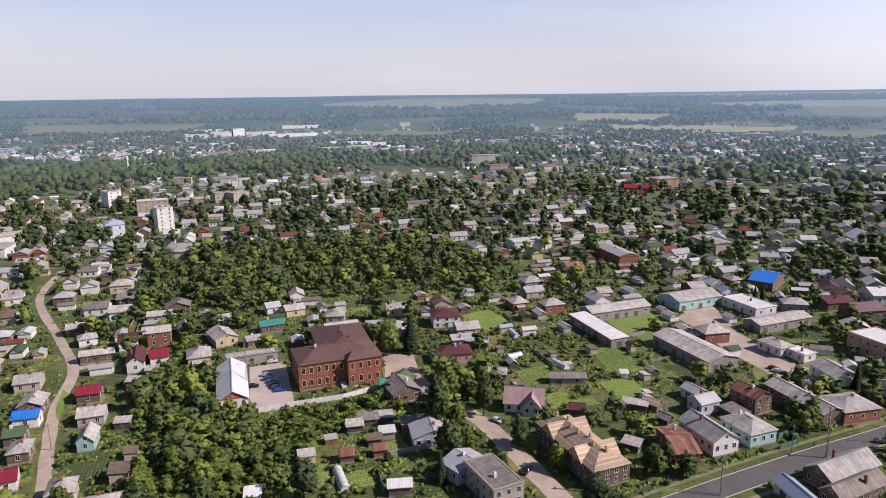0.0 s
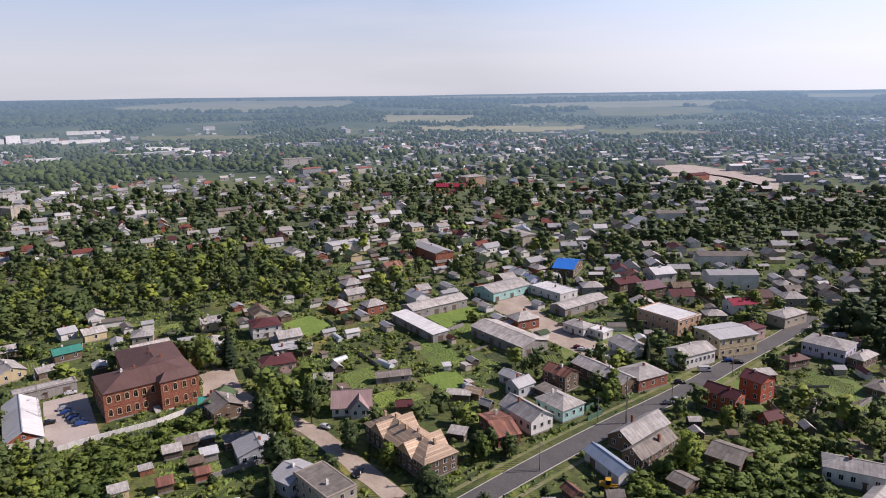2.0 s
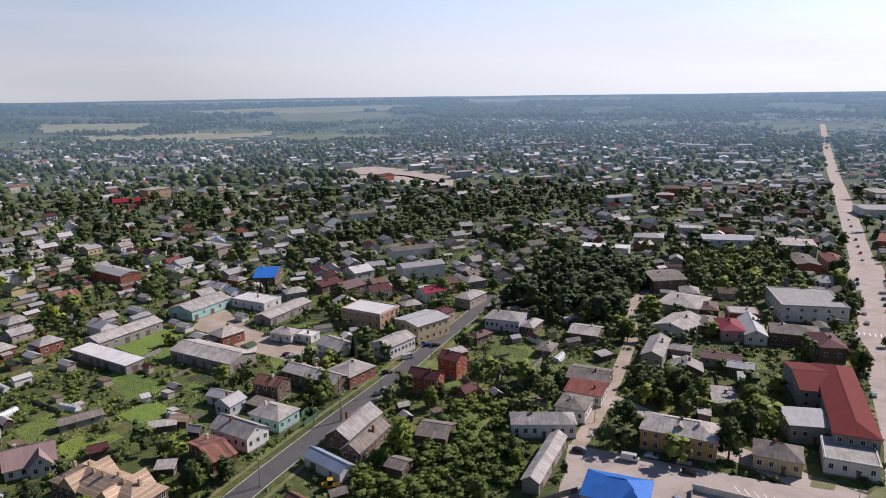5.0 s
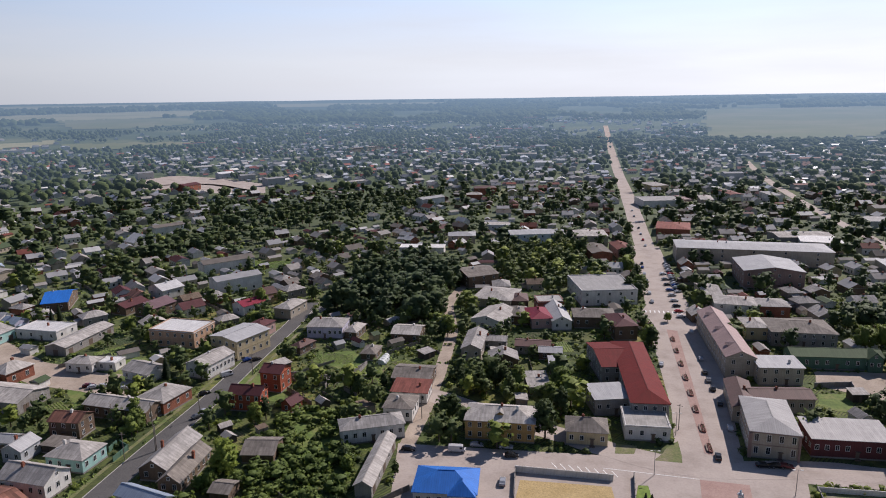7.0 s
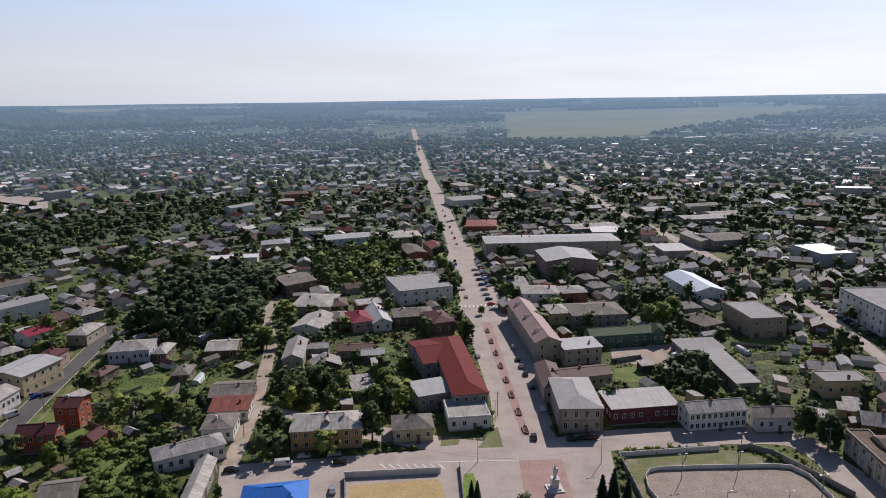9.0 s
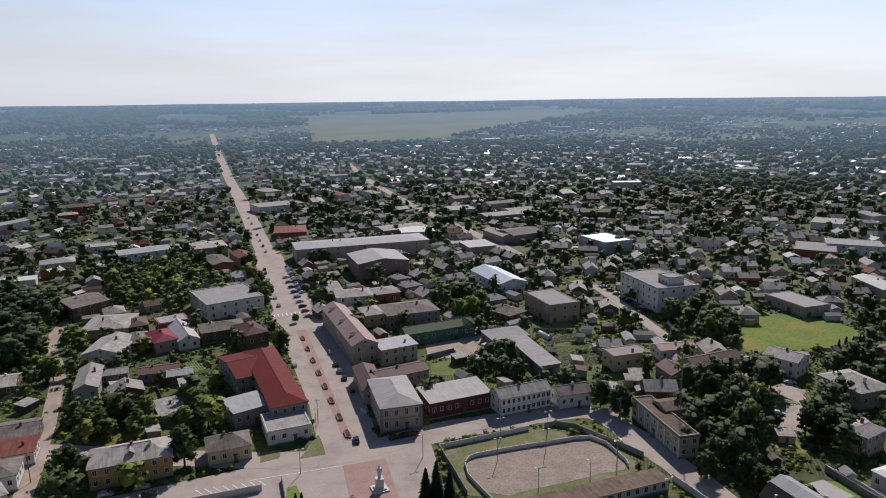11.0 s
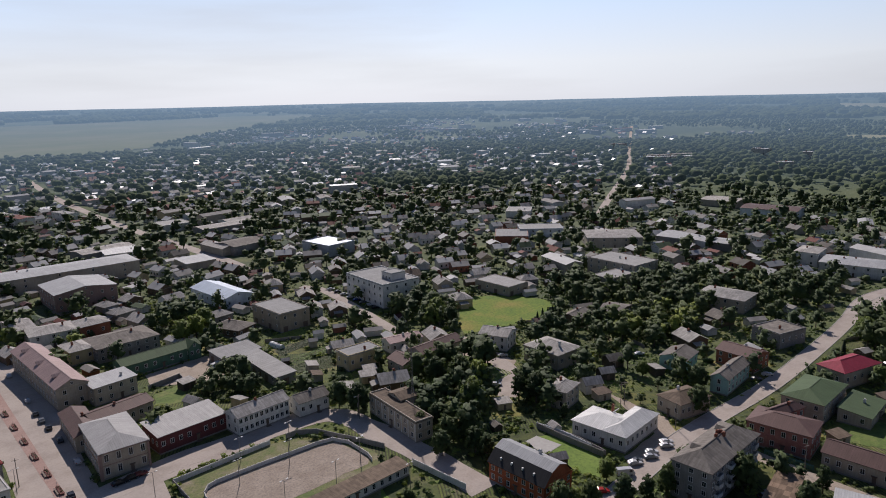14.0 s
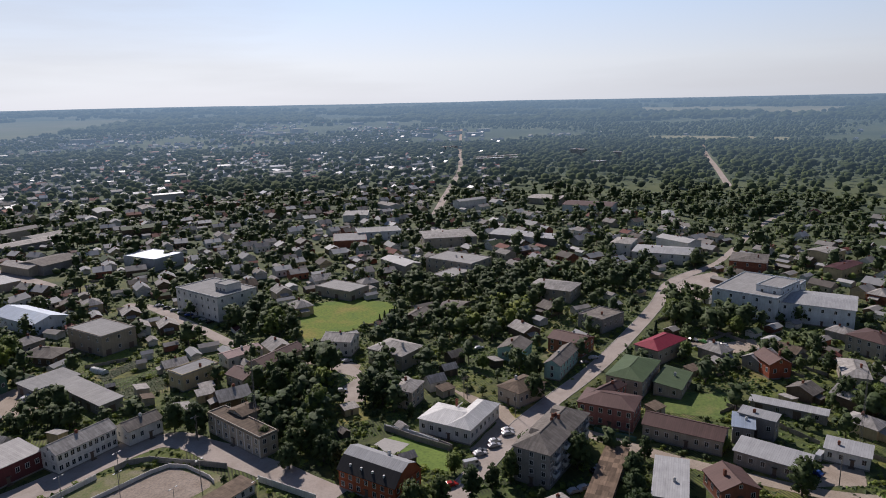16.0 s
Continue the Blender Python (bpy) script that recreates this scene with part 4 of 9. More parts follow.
fence([(28.1, 180.3), (26.1, 160.4)], 1.4, "block", "plain grey concrete block wall", 0.2)
fence([(-237.1, 23.0), (-230.0, 25.2), (-222.1, 37.7), (-221.6, 49.4), (-219.4, 66.6), (-221.4, 80.3)], 1.8, "white", "white concrete panel fence", 0.2)
fence([(170.4, 119.5), (168.8, 106.4), (168.1, 94.0)], 2, "block", "grey concrete panel wall", 0.2)
fence([(127.9, 134.1), (127.9, 113.3)], 2, "white", "long white painted wall", 0.2)
fence([(182.0, 104.4), (180.7, 92.5)], 1.8, "block", "plain grey concrete panel fence", 0.2)
fence([(-94.1, 237.0), (-78.7, 237.1), (-76.3, 231.4)], 1.8, "block", "plain grey concrete block wall", 0.2)
fence([(-68.9, 232.5), (-67.2, 254.7), (-74.6, 234.0)], 1.6, "block", "grey block garden wall", 0.2)
fence([(-220.5, 187.2), (-220.9, 206.7)], 1.8, "block", "grey concrete yard fence", 0.2)
fence([(-128.3, 181.5), (-124.2, 179.1), (-124.4, 171.7)], 1.8, "greenwall", "green painted plank fence", 0.2)
fence([(-129.2, 177.1), (-129.5, 181.8)], 1.8, "greenwall", "green painted plank fence", 0.2)
fence([(100.8, 249.0), (114.2, 251.2), (112.1, 241.2)], 2, "block", "plain grey concrete block wall", 0.2)
fence([(-175.1, 66.3), (-174.0, 75.8), (-172.7, 83.2)], 1.6, "block", "plain grey concrete panel fence", 0.2)
fence([(170.6, 119.9), (171.1, 110.1), (169.4, 98.8)], 2, "whiteblue", "long pale concrete garden wall", 0.2)
fence([(171.2, 110.1), (170.9, 104.1), (168.9, 93.7)], 2, "block", "grey concrete garden wall", 0.2)
fence([(201.2, 59.0), (200.6, 49.3), (200.3, 45.5)], 1.2, "greenwall", "clipped green hedge wall", 0.9)
fence([(-94.5, 239.4), (-87.0, 240.5), (-77.5, 238.0), (-70.3, 238.0), (-61.8, 240.6)], 2, "block", "grey block garden wall", 0.2)
fence([(-76.8, 229.4), (-76.9, 238.5)], 2, "block", "grey block garden wall", 0.2)
road("pavement_north", [(-124.2, 105.5), (-124.7, 123.8), (-124.8, 148.1), (-124.2, 178.6), (-122.6, 215.7), (-122.9, 257.2), (-122.3, 301.9)], 1.3, "drygrass", 0.07, "narrow trodden pavement beside the street")
road("pavement_south", [(-109.8, 105.9), (-110.3, 124.1), (-110.4, 147.9), (-109.8, 178.1), (-108.2, 215.5), (-108.5, 257.2), (-107.9, 301.8)], 1.3, "drygrass", 0.07, "narrow trodden pavement beside the street")
patch("work_yard", [(-232.9, 236.4), (-237.8, 265.0), (-214.7, 250.5), (-183.7, 235.5), (-162.6, 235.4), (-143.9, 223.4), (-158.7, 218.8), (-175.4, 219.4), (-190.4, 221.8), (-207.0, 228.9), (-218.6, 232.2)], "dirt", 0.045, "dusty work yard between warehouses")
# where trees stand thick: outline, trees per square metre, heights
ZONES.append(([(-310.0, 27.4), (-251.0, 23.4), (-227.0, 24.9), (-212.6, 43.5), (-201.6, 51.9), (-189.0, 44.8), (-164.4, 29.1), (-184.9, -10.7), (-212.2, 0.3), (-248.1, -1.5), (-287.7, 12.7)], 0.035, 4, 9))
ZONES.append(([(-214.7, 44.0), (-214.4, 82.5), (-199.2, 82.6), (-194.8, 64.9), (-194.0, 42.6)], 0.02, 2, 3.4))
ZONES.append(([(-340.2, 3.2), (-471.7, 13.6), (-492.9, 77.6), (-483.6, 132.5), (-450.8, 190.4), (-357.4, 219.5), (-305.5, 184.3), (-319.6, 147.3), (-318.0, 108.6), (-353.9, 95.4), (-337.4, 53.3), (-374.0, 36.4)], 0.0105, 5, 14))
ZONES.append(([(-119.6, 367.1), (-101.9, 405.6), (-58.0, 429.2), (-43.8, 382.6), (-42.4, 312.7), (-62.8, 305.7), (-103.8, 318.3)], 0.02, 11, 16))
ZONES.append(([(-33.0, 464.8), (-9.9, 491.1), (33.9, 468.9), (26.4, 413.1), (20.0, 363.0), (-21.5, 389.2)], 0.022, 6, 11))
ZONES.append(([(-284.3, 594.6), (-181.7, 724.8), (-90.9, 771.3), (-104.6, 689.4), (-152.5, 583.2), (-200.2, 526.5), (-274.6, 543.6)], 0.008, 9, 14))
ZONES.append(([(-289.6, 448.8), (-254.5, 519.9), (-197.7, 485.7), (-241.9, 430.3)], 0.016, 9, 14))
ZONES.append(([(-83.4, 216.5), (-53.5, 207.3), (-50.9, 162.8), (-62.0, 150.0), (-88.0, 139.0), (-101.0, 158.0), (-103.0, 171.0), (-92.0, 176.0), (-85.2, 193.6)], 0.07, 2.6, 6))
ZONES.append(([(110.2, 236.8), (139.3, 247.8), (144.1, 227.7), (132.0, 211.7), (111.7, 217.3)], 0.03, 5, 9))
ZONES.append(([(188.2, 189.5), (212.6, 170.9), (179.3, 143.2), (156.3, 127.1), (140.2, 127.7), (141.0, 144.6), (162.7, 163.4)], 0.02, 9, 15))
ZONES.append(([(200.8, 155.7), (216.3, 148.5), (184.1, 125.3), (180.7, 134.8)], 0.025, 10, 15))
ZONES.append(([(249.6, 279.4), (258.7, 252.9), (233.7, 208.5), (217.4, 214.3), (224.4, 245.4)], 0.018, 10, 15))
ZONES.append(([(301.9, 210.1), (354.4, 217.4), (350.2, 163.8), (321.4, 147.8), (297.7, 173.3), (294.0, 191.3)], 0.013, 8, 14))
ZONES.append(([(277.3, 155.4), (314.6, 146.1), (303.9, 117.4), (268.6, 123.2), (252.1, 135.7)], 0.02, 5, 9))
ZONES.append(([(365.5, 67.8), (367.8, 30.8), (313.6, 25.2), (304.9, 42.8), (319.7, 60.4)], 0.013, 10, 15))
ZONES.append(([(378.4, 178.9), (420.4, 87.9), (373.6, 85.8), (346.6, 107.6), (319.9, 146.9)], 0.012, 9, 14))
ZONES.append(([(137.5, 341.2), (175.3, 346.1), (149.9, 293.2), (130.9, 296.7)], 0.014, 10, 15))
ZONES.append(([(-34.8, 277.5), (-15.6, 251.8), (-2.2, 251.3), (-2.2, 230.3), (-21.2, 227.8), (-35.0, 252.6)], 0.012, 8, 13))
ZONES.append(([(-2.2, 251.3), (15.8, 232.9), (14.6, 214.5), (1.5, 199.0), (0.5, 217.9)], 0.014, 9, 14))
ZONES.append(([(-239.0, 104.6), (-227.3, 114.0), (-215.1, 124.9), (-190.5, 108.4), (-183.0, 87.5), (-209.7, 91.5)], 0.014, 10, 15))
ZONES.append(([(-246.6, 146.0), (-211.3, 156.6), (-188.3, 142.4), (-199.2, 132.6)], 0.006, 3, 6))
ZONES.append(([(-177.9, 132.4), (-154.6, 141.8), (-137.5, 144.1), (-125.3, 128.0), (-131.7, 121.7), (-158.0, 135.5)], 0.02, 5, 10))
ZONES.append(([(-800, -160), (-860, -60), (-960, 30), (-1000, 276.6), (-1150, 329.0), (-1210, -79.5), (-1150, -250)], 0.006, 11, 17))
ZONES.append(([(232, 165), (238, 128), (262, 125), (300, 120), (335, 140), (300, 175), (262, 176)], 0.014, 6, 12))
ZONES.append(([(550.5, 644.6), (673.8, 497.5), (769.5, 569.1), (625.0, 732.0)], 0.006, 10, 16))
PLOTS.append([(-114.0, 134.0), (-104.0, 152.0), (-88.0, 140.0), (-96.0, 126.0)])
PLOTS.append([(-271.0, 140.6), (-271.1, 166.8), (-231.5, 174.3), (-193.5, 190.3), (-175.0, 178.3), (-177.9, 151.9), (-189.1, 130.7), (-209.5, 124.1)])
PLOTS.append([(-240.2, 43.8), (-231.5, 60.4), (-235.7, 98.2), (-200.9, 88.6), (-193.5, 80.1), (-187.5, 47.8), (-164.9, 38.3), (-171.9, 24.8), (-209.2, 37.2)])
PLOTS.append([(-187.5, 47.8), (-198.5, 66.2), (-191.8, 87.6), (-160.7, 78.5), (-153.8, 59.8), (-163.5, 41.0)])
PLOTS.append([(-238.4, 161.2), (-226.6, 214.8), (-182.9, 186.0), (-165.5, 156.2), (-177.9, 132.4)])
PLOTS.append([(154.9, 134.2), (175.7, 124.3), (171.9, 88.2), (148.0, 79.2), (140.5, 90.6)])
PLOTS.append([(-107.9, 201.4), (-71.9, 227.3), (-56.4, 188.9), (-51.0, 157.8), (-83.1, 139.3), (-84.7, 168.8)])
PLOTS.append([(-104.2, 296.2), (-57.7, 294.1), (-46.2, 254.5), (-56.3, 238.7), (-94.9, 235.2)])
PLOTS.append([(159.3, 268.2), (194.3, 260.7), (171.3, 219.0), (145.8, 216.2), (148.5, 247.0)])
PLOTS.append([(238.0, 50.4), (255.0, 24.3), (232.7, 20.4), (220.1, 26.9), (222.4, 46.8)])
PLOTS.append([(63.9, 157.8), (78.1, 181.3), (107.4, 182.8), (131.0, 170.3), (126.8, 132.7), (119.7, 116.5)])
PLOTS.append([(-37.9, 165.1), (-40.6, 192.2), (77.1, 190.2), (71.1, 162.1)])
PLOTS.append([(55.0, 100.0), (135.0, 100.0), (128.0, 182.0), (70.0, 182.0)])

# ---- buildings ----
WORDS = dict(white="white plastered", cream="cream plastered", ochre="yellow plastered", ochreorange="ochre plastered", beige="beige plastered", lilacwall="pale lilac",
             orangeplaster="orange plastered", teal="teal painted", pink="pinkish plastered", tan="tan plastered", whiteblue="bluish white", pinkbrown="brown brick",
             maroonwall="maroon clad", greenwall="dark green", blockw="grey plastered", metalwall="metal-clad", beigeband="beige plastered", brick="red brick",
             brickred="new red brick", orangebrick="orange brick", pinkbrick="pink brick", block="grey block", wood="brown timber", darkwood="dark timber", redboard="red board")
RWORDS = dict(pale="pale felt", slate="grey slate", slate_d="dark grey slate", brownslate="brownish slate", rustslate="patched rusty", metal="light metal", metalworn="worn pale metal", metalblue="pale blue metal",
              white="white sheet", brown="brown metal", maroon="maroon metal", crimson="crimson metal", red="red metal", pinkred="dull red metal", green="green metal", teal="teal metal",
              blue="blue metal", lilac="purplish brown metal", rust="rust-striped metal", rustred="rusty red metal", batten="bare batten", block="grey felt")


def roof_faces(roof, w, d, h, rise, ov=0.45):
    """The slopes as polygons, from the eaves up."""
    X, Y = w / 2 + ov, d / 2 + ov
    z = h + 0.1
    if roof == "gw":
        e = z - ov * rise / (d / 2) * 0.6
        return [[(-X, -Y, e), (X, -Y, e), (X, 0, h + rise), (-X, 0, h + rise)], [(X, Y, e), (-X, Y, e), (-X, 0, h + rise), (X, 0, h + rise)]]
    if roof == "gd":
        e = z - ov * rise / (w / 2) * 0.6
        return [[(X, -Y, e), (X, Y, e), (0, Y, h + rise), (0, -Y, h + rise)], [(-X, Y, e), (-X, -Y, e), (0, -Y, h + rise), (0, Y, h + rise)]]
    if roof == "hip":
        if X >= Y:
            r = max(X - Y * 0.95, 0.15)
            a, b = (-r, 0, h + rise), (r, 0, h + rise)
            return [[(-X, -Y, z), (X, -Y, z), b, a], [(X, Y, z), (-X, Y, z), a, b], [(X, -Y, z), (X, Y, z), b], [(-X, Y, z), (-X, -Y, z), a]]
        r = max(Y - X * 0.95, 0.15)
        a, b = (0, -r, h + rise), (0, r, h + rise)
        return [[(X, -Y, z), (X, Y, z), b, a], [(-X, Y, z), (-X, -Y, z), a, b], [(-X, -Y, z), (X, -Y, z), a], [(X, Y, z), (-X, Y, z), b]]
    if roof == "shed":
        return [[(-X, -Y, z), (X, -Y, z), (X, Y, h + rise), (-X, Y, h + rise)]]
    if roof == "gam":
        b, zb = d * 0.27, h + rise * 0.72
        return [[(-X, -Y, z), (X, -Y, z), (X, -b, zb), (-X, -b, zb)], [(X, Y, z), (-X, Y, z), (-X, b, zb), (X, b, zb)],
                [(-X, -b, zb), (X, -b, zb), (X, 0, h + rise), (-X, 0, h + rise)], [(X, b, zb), (-X, b, zb), (-X, 0, h + rise), (X, 0, h + rise)]]
    i = 0.3 - ov
    return [[(-X - i, -Y - i, z), (X + i, -Y - i, z), (X + i, Y + i, z + 0.05), (-X - i, Y + i, z + 0.05)]]


def roof_mesh(name, polys, mat, thick=0.16):
    verts, faces, uvs = [], [], []
    for poly in polys:
        p = [Vector(q) for q in poly]
        u = (p[1] - p[0]).normalized()
        nrm = (p[1] - p[0]).cross(p[2] - p[1]).normalized()
        v = nrm.cross(u)
        o, n = len(verts), len(p)
        verts += [tuple(q) for q in p] + [(q.x, q.y, q.z - thick) for q in p]
        uv = [((q - p[0]).dot(u) + 20, (q - p[0]).dot(v)) for q in p]
        faces.append(tuple(range(o, o + n)))
        uvs.append(uv)
        faces.append(tuple(range(o + 2 * n - 1, o + n - 1, -1)))
        uvs.append(uv[::-1])
        for i in range(n):
            j = (i + 1) % n
            faces.append((o + i, o + n + i, o + n + j, o + j))
            uvs.append([uv[i], uv[i], uv[j], uv[j]])
    return mesh_of(name, verts, faces, [mat], None, uvs)


def wall_mesh(w, d, h, roof, rise, wall, gable=None):
    X, Y = w / 2, d / 2
    v, f = box_geo(-X, -Y, 0, X, Y, h)
    slots = [0] * 6
    if roof in ("gw", "gd", "gam", "shed"):
        t = rise - 0.12
        if roof == "gw":
            tri = [[(-X, -Y, h), (-X, Y, h), (-X, 0, h + t)], [(X, -Y, h), (X, Y, h), (X, 0, h + t)]]
        elif roof == "gd":
            tri = [[(-X, -Y, h), (X, -Y, h), (0, -Y, h + t)], [(-X, Y, h), (X, Y, h), (0, Y, h + t)]]
        elif roof == "gam":
            b = d * 0.27
            tri = [[(s * X, -Y, h), (s * X, Y, h), (s * X, b, h + t * 0.7), (s * X, 0, h + t), (s * X, -b, h + t * 0.7)] for s in (-1, 1)]
        else:
            t = rise - 0.2
            tri = [[(-X, -Y, h), (-X, Y, h), (-X, Y, h + t)], [(X, -Y, h), (X, Y, h), (X, Y, h + t)], [(-X, Y, h), (X, Y, h), (X, Y, h + t), (-X, Y, h + t)]]
        for q in tri:
            o = len(v)
            v += q
            f.append(tuple(range(o, o + len(q))))
            slots.append(1)
    elif roof == "flat":
        # parapet
        for q in ((-X, -Y, X, -Y + 0.3), (-X, Y - 0.3, X, Y), (-X, -Y + 0.3, -X + 0.3, Y - 0.3), (X - 0.3, -Y + 0.3, X, Y - 0.3)):
            gv, gf = box_geo(q[0], q[1], h, q[2], q[3], h + rise)
            o = len(v)
            v += gv
            f += [tuple(i + o for i in k) for k in gf]
            slots += [0] * 6
    return mesh_of("wall", v, f, [wall, gable or wall], slots)


def window_meshes(ww, wh):
    key = ("win", round(ww, 1), round(wh, 1))
    if key not in SHARED:
        a, b, t = ww / 2, wh / 2, 0.1
        xs, zs = (-a - t, -a, -0.03, 0.03, a, a + t), (-b - t, -b, b, b + t)
        v, f, sl, grid = [], [], [], {}

        def at(i, j, y):
            k = (i, j, y)
            if k not in grid:
                grid[k] = len(v)
                v.append((xs[i], y, zs[j]))
            return grid[k]

        holes = {(1, 1), (3, 1)}
        for i in range(5):
            for j in range(3):
                if (i, j) not in holes:
                    f.append((at(i, j, -0.07), at(i + 1, j, -0.07), at(i + 1, j + 1, -0.07), at(i, j + 1, -0.07)))
                    sl.append(0)
        for i, j in holes:
            q = [(i, j), (i + 1, j), (i + 1, j + 1), (i, j + 1)]
            for p, r in zip(q, q[1:] + q[:1]):
                f.append((at(*p, -0.07), at(*r, -0.07), at(*r, -0.02), at(*p, -0.02)))
                sl.append(0)
            f.append(tuple(at(*p, -0.02) for p in q))
            sl.append(1)
        q = [(0, 0), (5, 0), (5, 3), (0, 3)]
        ring = [(i, 0) for i in range(6)] + [(5, 1), (5, 2)] + [(i, 3) for i in range(5, -1, -1)] + [(0, 2), (0, 1)]
        for p, r in zip(ring, ring[1:] + ring[:1]):
            f.append((at(*p, -0.07), at(*p, 0.02), at(*r, 0.02), at(*r, -0.07)))
            sl.append(0)
        both = mesh_of("window", v, f, ["frame", "glass"], sl)
        fr = mesh_of("window", v, [q for q, s in zip(f, sl) if s == 0], ["frame"])
        gl = mesh_of("pane", *box_geo(-a - 0.02, -0.03, -b - 0.02, a + 0.02, 0.01, b + 0.02), ["glass"])
        SHARED[key] = (fr, gl, both)
    return SHARED[key]


def window(root, m, ww, wh, split):
    fr, gl, both = window_meshes(ww, wh)
    ob = part("window", fr if split else both, root, m)
    if split:
        part("pane", gl, ob)


def shared_box(name, w, d, h, mat):
    key = (name, round(w, 2), round(d, 2), round(h, 2), mat)
    if key not in SHARED:
        SHARED[key] = mesh_of(name, *box_geo(-w / 2, -d / 2, 0, w / 2, d / 2, h), [mat])
    return SHARED[key]


def arch_window(root, m, a=0.6, b=1.15):
    """A tall round-headed window in a raised brick surround."""
    if "arch" not in SHARED:
        def outline(k, y):
            pts = [(-a - k, -b - k), (a + k, -b - k)]
            pts += [((a + k) * math.cos(t), b - a + (a + k) * math.sin(t)) for t in (0.0, 0.52, 1.05, 1.57, 2.09, 2.62, 3.1416)]
            return [(p, y, q) for p, q in pts]
        n = 9
        v = outline(0.0, -0.14) + outline(0.22, -0.14) + outline(0.22, 0.02) + outline(0.0, 0.0)
        f = []
        for i in range(n):
            j = (i + 1) % n
            f += [(i, n + i, n + j, j)[::-1], (n + i, 2 * n + i, 2 * n + j, n + j)[::-1], (3 * n + i, i, j, 3 * n + j)[::-1]]
        slots = [0] * len(f)
        f.append(tuple(range(3 * n, 4 * n)))
        slots.append(1)
        o = len(v)
        for q in (box_geo(-0.05, -0.04, -b, 0.05, -0.005, b), box_geo(-a, -0.04, 0.25, a, -0.005, 0.35)):
            f += [tuple(i + len(v) for i in k) for k in q[1]]
            slots += [2] * 6
            v = v + q[0]
        SHARED["arch"] = mesh_of("window", v, f, ["sawn", "glass", "door"], slots)
    part("window", SHARED["arch"], root, m, "tall dark round-headed window")


def chimney(root, x, y, z0, z1, mat="brick"):
    key = ("chimney", mat, round(z1 - z0, 1))
    if key not in SHARED:
        k = round(z1 - z0, 1)
        SHARED[key] = mesh_of("chimney", *joined(box_geo(-0.35, -0.35, 0, 0.35, 0.35, k), box_geo(-0.43, -0.43, k - 0.3, 0.43, 0.43, k - 0.12), box_geo(-0.26, -0.26, k, 0.26, 0.26, k + 0.15)), [mat])
    part("chimney", SHARED[key], root, Matrix.Translation((x, y, z0)))


def house(x, y, r, w, d, h, roof, rise, wall, rc, st=1, label="", cat="house", ornate=0, gable=None, crossgables=0, bays=0, dormer=0, dormers=0, balconies=0, wings=(), arched=0, pilasters=0, hatches=0, steps=(), ell=0):
    far = math.hypot(x, y)
    if far > 480:
        d = min(d, 30)
    root = new(cat.replace(" ", "_"))
    root.matrix_basis = pose(x, y, height(x, y), 0, 0, r)
    if not label:
        label = f"{WORDS[wall]} {cat} with {RWORDS[rc]} roof"
    elif len(label.split()) < 4:
        label += f" with {RWORDS[rc]} roof"
    tagged(root, label, cat)
    FOOT.append((x, y, radians(r), w / 2 + 0.6, d / 2 + 0.6))
    rmat = "r_" + rc
    # distant houses take the materials with painted haze
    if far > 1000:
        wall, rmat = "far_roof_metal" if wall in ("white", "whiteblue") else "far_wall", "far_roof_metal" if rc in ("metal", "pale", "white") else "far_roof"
    if ell:
        # two crossing ranges
        a, b = box_geo(-w / 2, -d / 2, 0, w / 2, d * 0.1, h), box_geo(w * 0.08, d * 0.1, 0, w / 2, d / 2, h)
        part("wall", mesh_of("wall", *joined(a, b), [wall]), root)
        polys = [[(p[0], p[1] - d * 0.2, p[2]) for p in q] for q in roof_faces(roof, w, d * 0.6, h, rise)]
        polys += [[(p[0] + w * 0.29, p[1], p[2] + 0.012) for p in q] for q in roof_faces(roof, w * 0.42, d, h, rise)]
    else:
        part("wall", wall_mesh(w, d, h, roof, rise, wall, gable), root)
        polys = roof_faces(roof, w, d, h, rise)
    for dx, dy, ww_, wd_, wh_, wr_, wrise_ in wings:
        at = Matrix.Translation((dx, dy, 0))
        wing = part("wing", wall_mesh(ww_, wd_, wh_, wr_, wrise_, wall, gable), root, at)
        part("wing_roof", roof_mesh("wing_roof", roof_faces(wr_, ww_, wd_, wh_, wrise_), rmat), wing)
        if wr_ == "gd":
            window(wing, Matrix.Translation((0, -wd_ / 2, wh_ + wrise_ * 0.3)), 0.8, 1.0, False)
        for i in range(int(ww_ / 2.6)):
            n_ = int(ww_ / 2.6)
            for s_ in range(st):
                m = Matrix.Translation(((i + 0.5) * ww_ / n_ - ww_ / 2, -wd_ / 2, 0.5 + (wh_ - 0.5) / st * (s_ + 0.52)))
                if arched:
                    arch_window(wing, m)
                else:
                    window(wing, m, 1.0, 1.4, False)
    for i in range(pilasters):
        px = -w / 2 + 0.3 + (w - 0.6) * i / (pilasters - 1)
        part("pilaster", shared_box("pilaster", 0.34, 0.16, h - 0.5, "white"), root, Matrix.Translation((px, -d / 2 - 0.08, 0.5)))
    for i in range(hatches):
        hx = -w / 2 + w * (i + 0.9) / (hatches + 1)
        for sy in (-1, 1):
            part("roof_window", shared_box("roof_window", 0.5, 0.5, 0.7, "frame"), root, Matrix.Translation((hx, sy * d * 0.41, h + rise * 0.3)))
    for sx, wide, high in steps:
        k = int(high / 0.17)
        y0 = -d / 2 - 0.05
        side = [(y0, -0.1), (y0, high)]
        for j in range(k):
            side += [(y0 - 0.9 - j * 0.34, high - j * 0.17), (y0 - 0.9 - j * 0.34, high - (j + 1) * 0.17)]
        side.append((side[-1][0], -0.1))
        n = len(side)
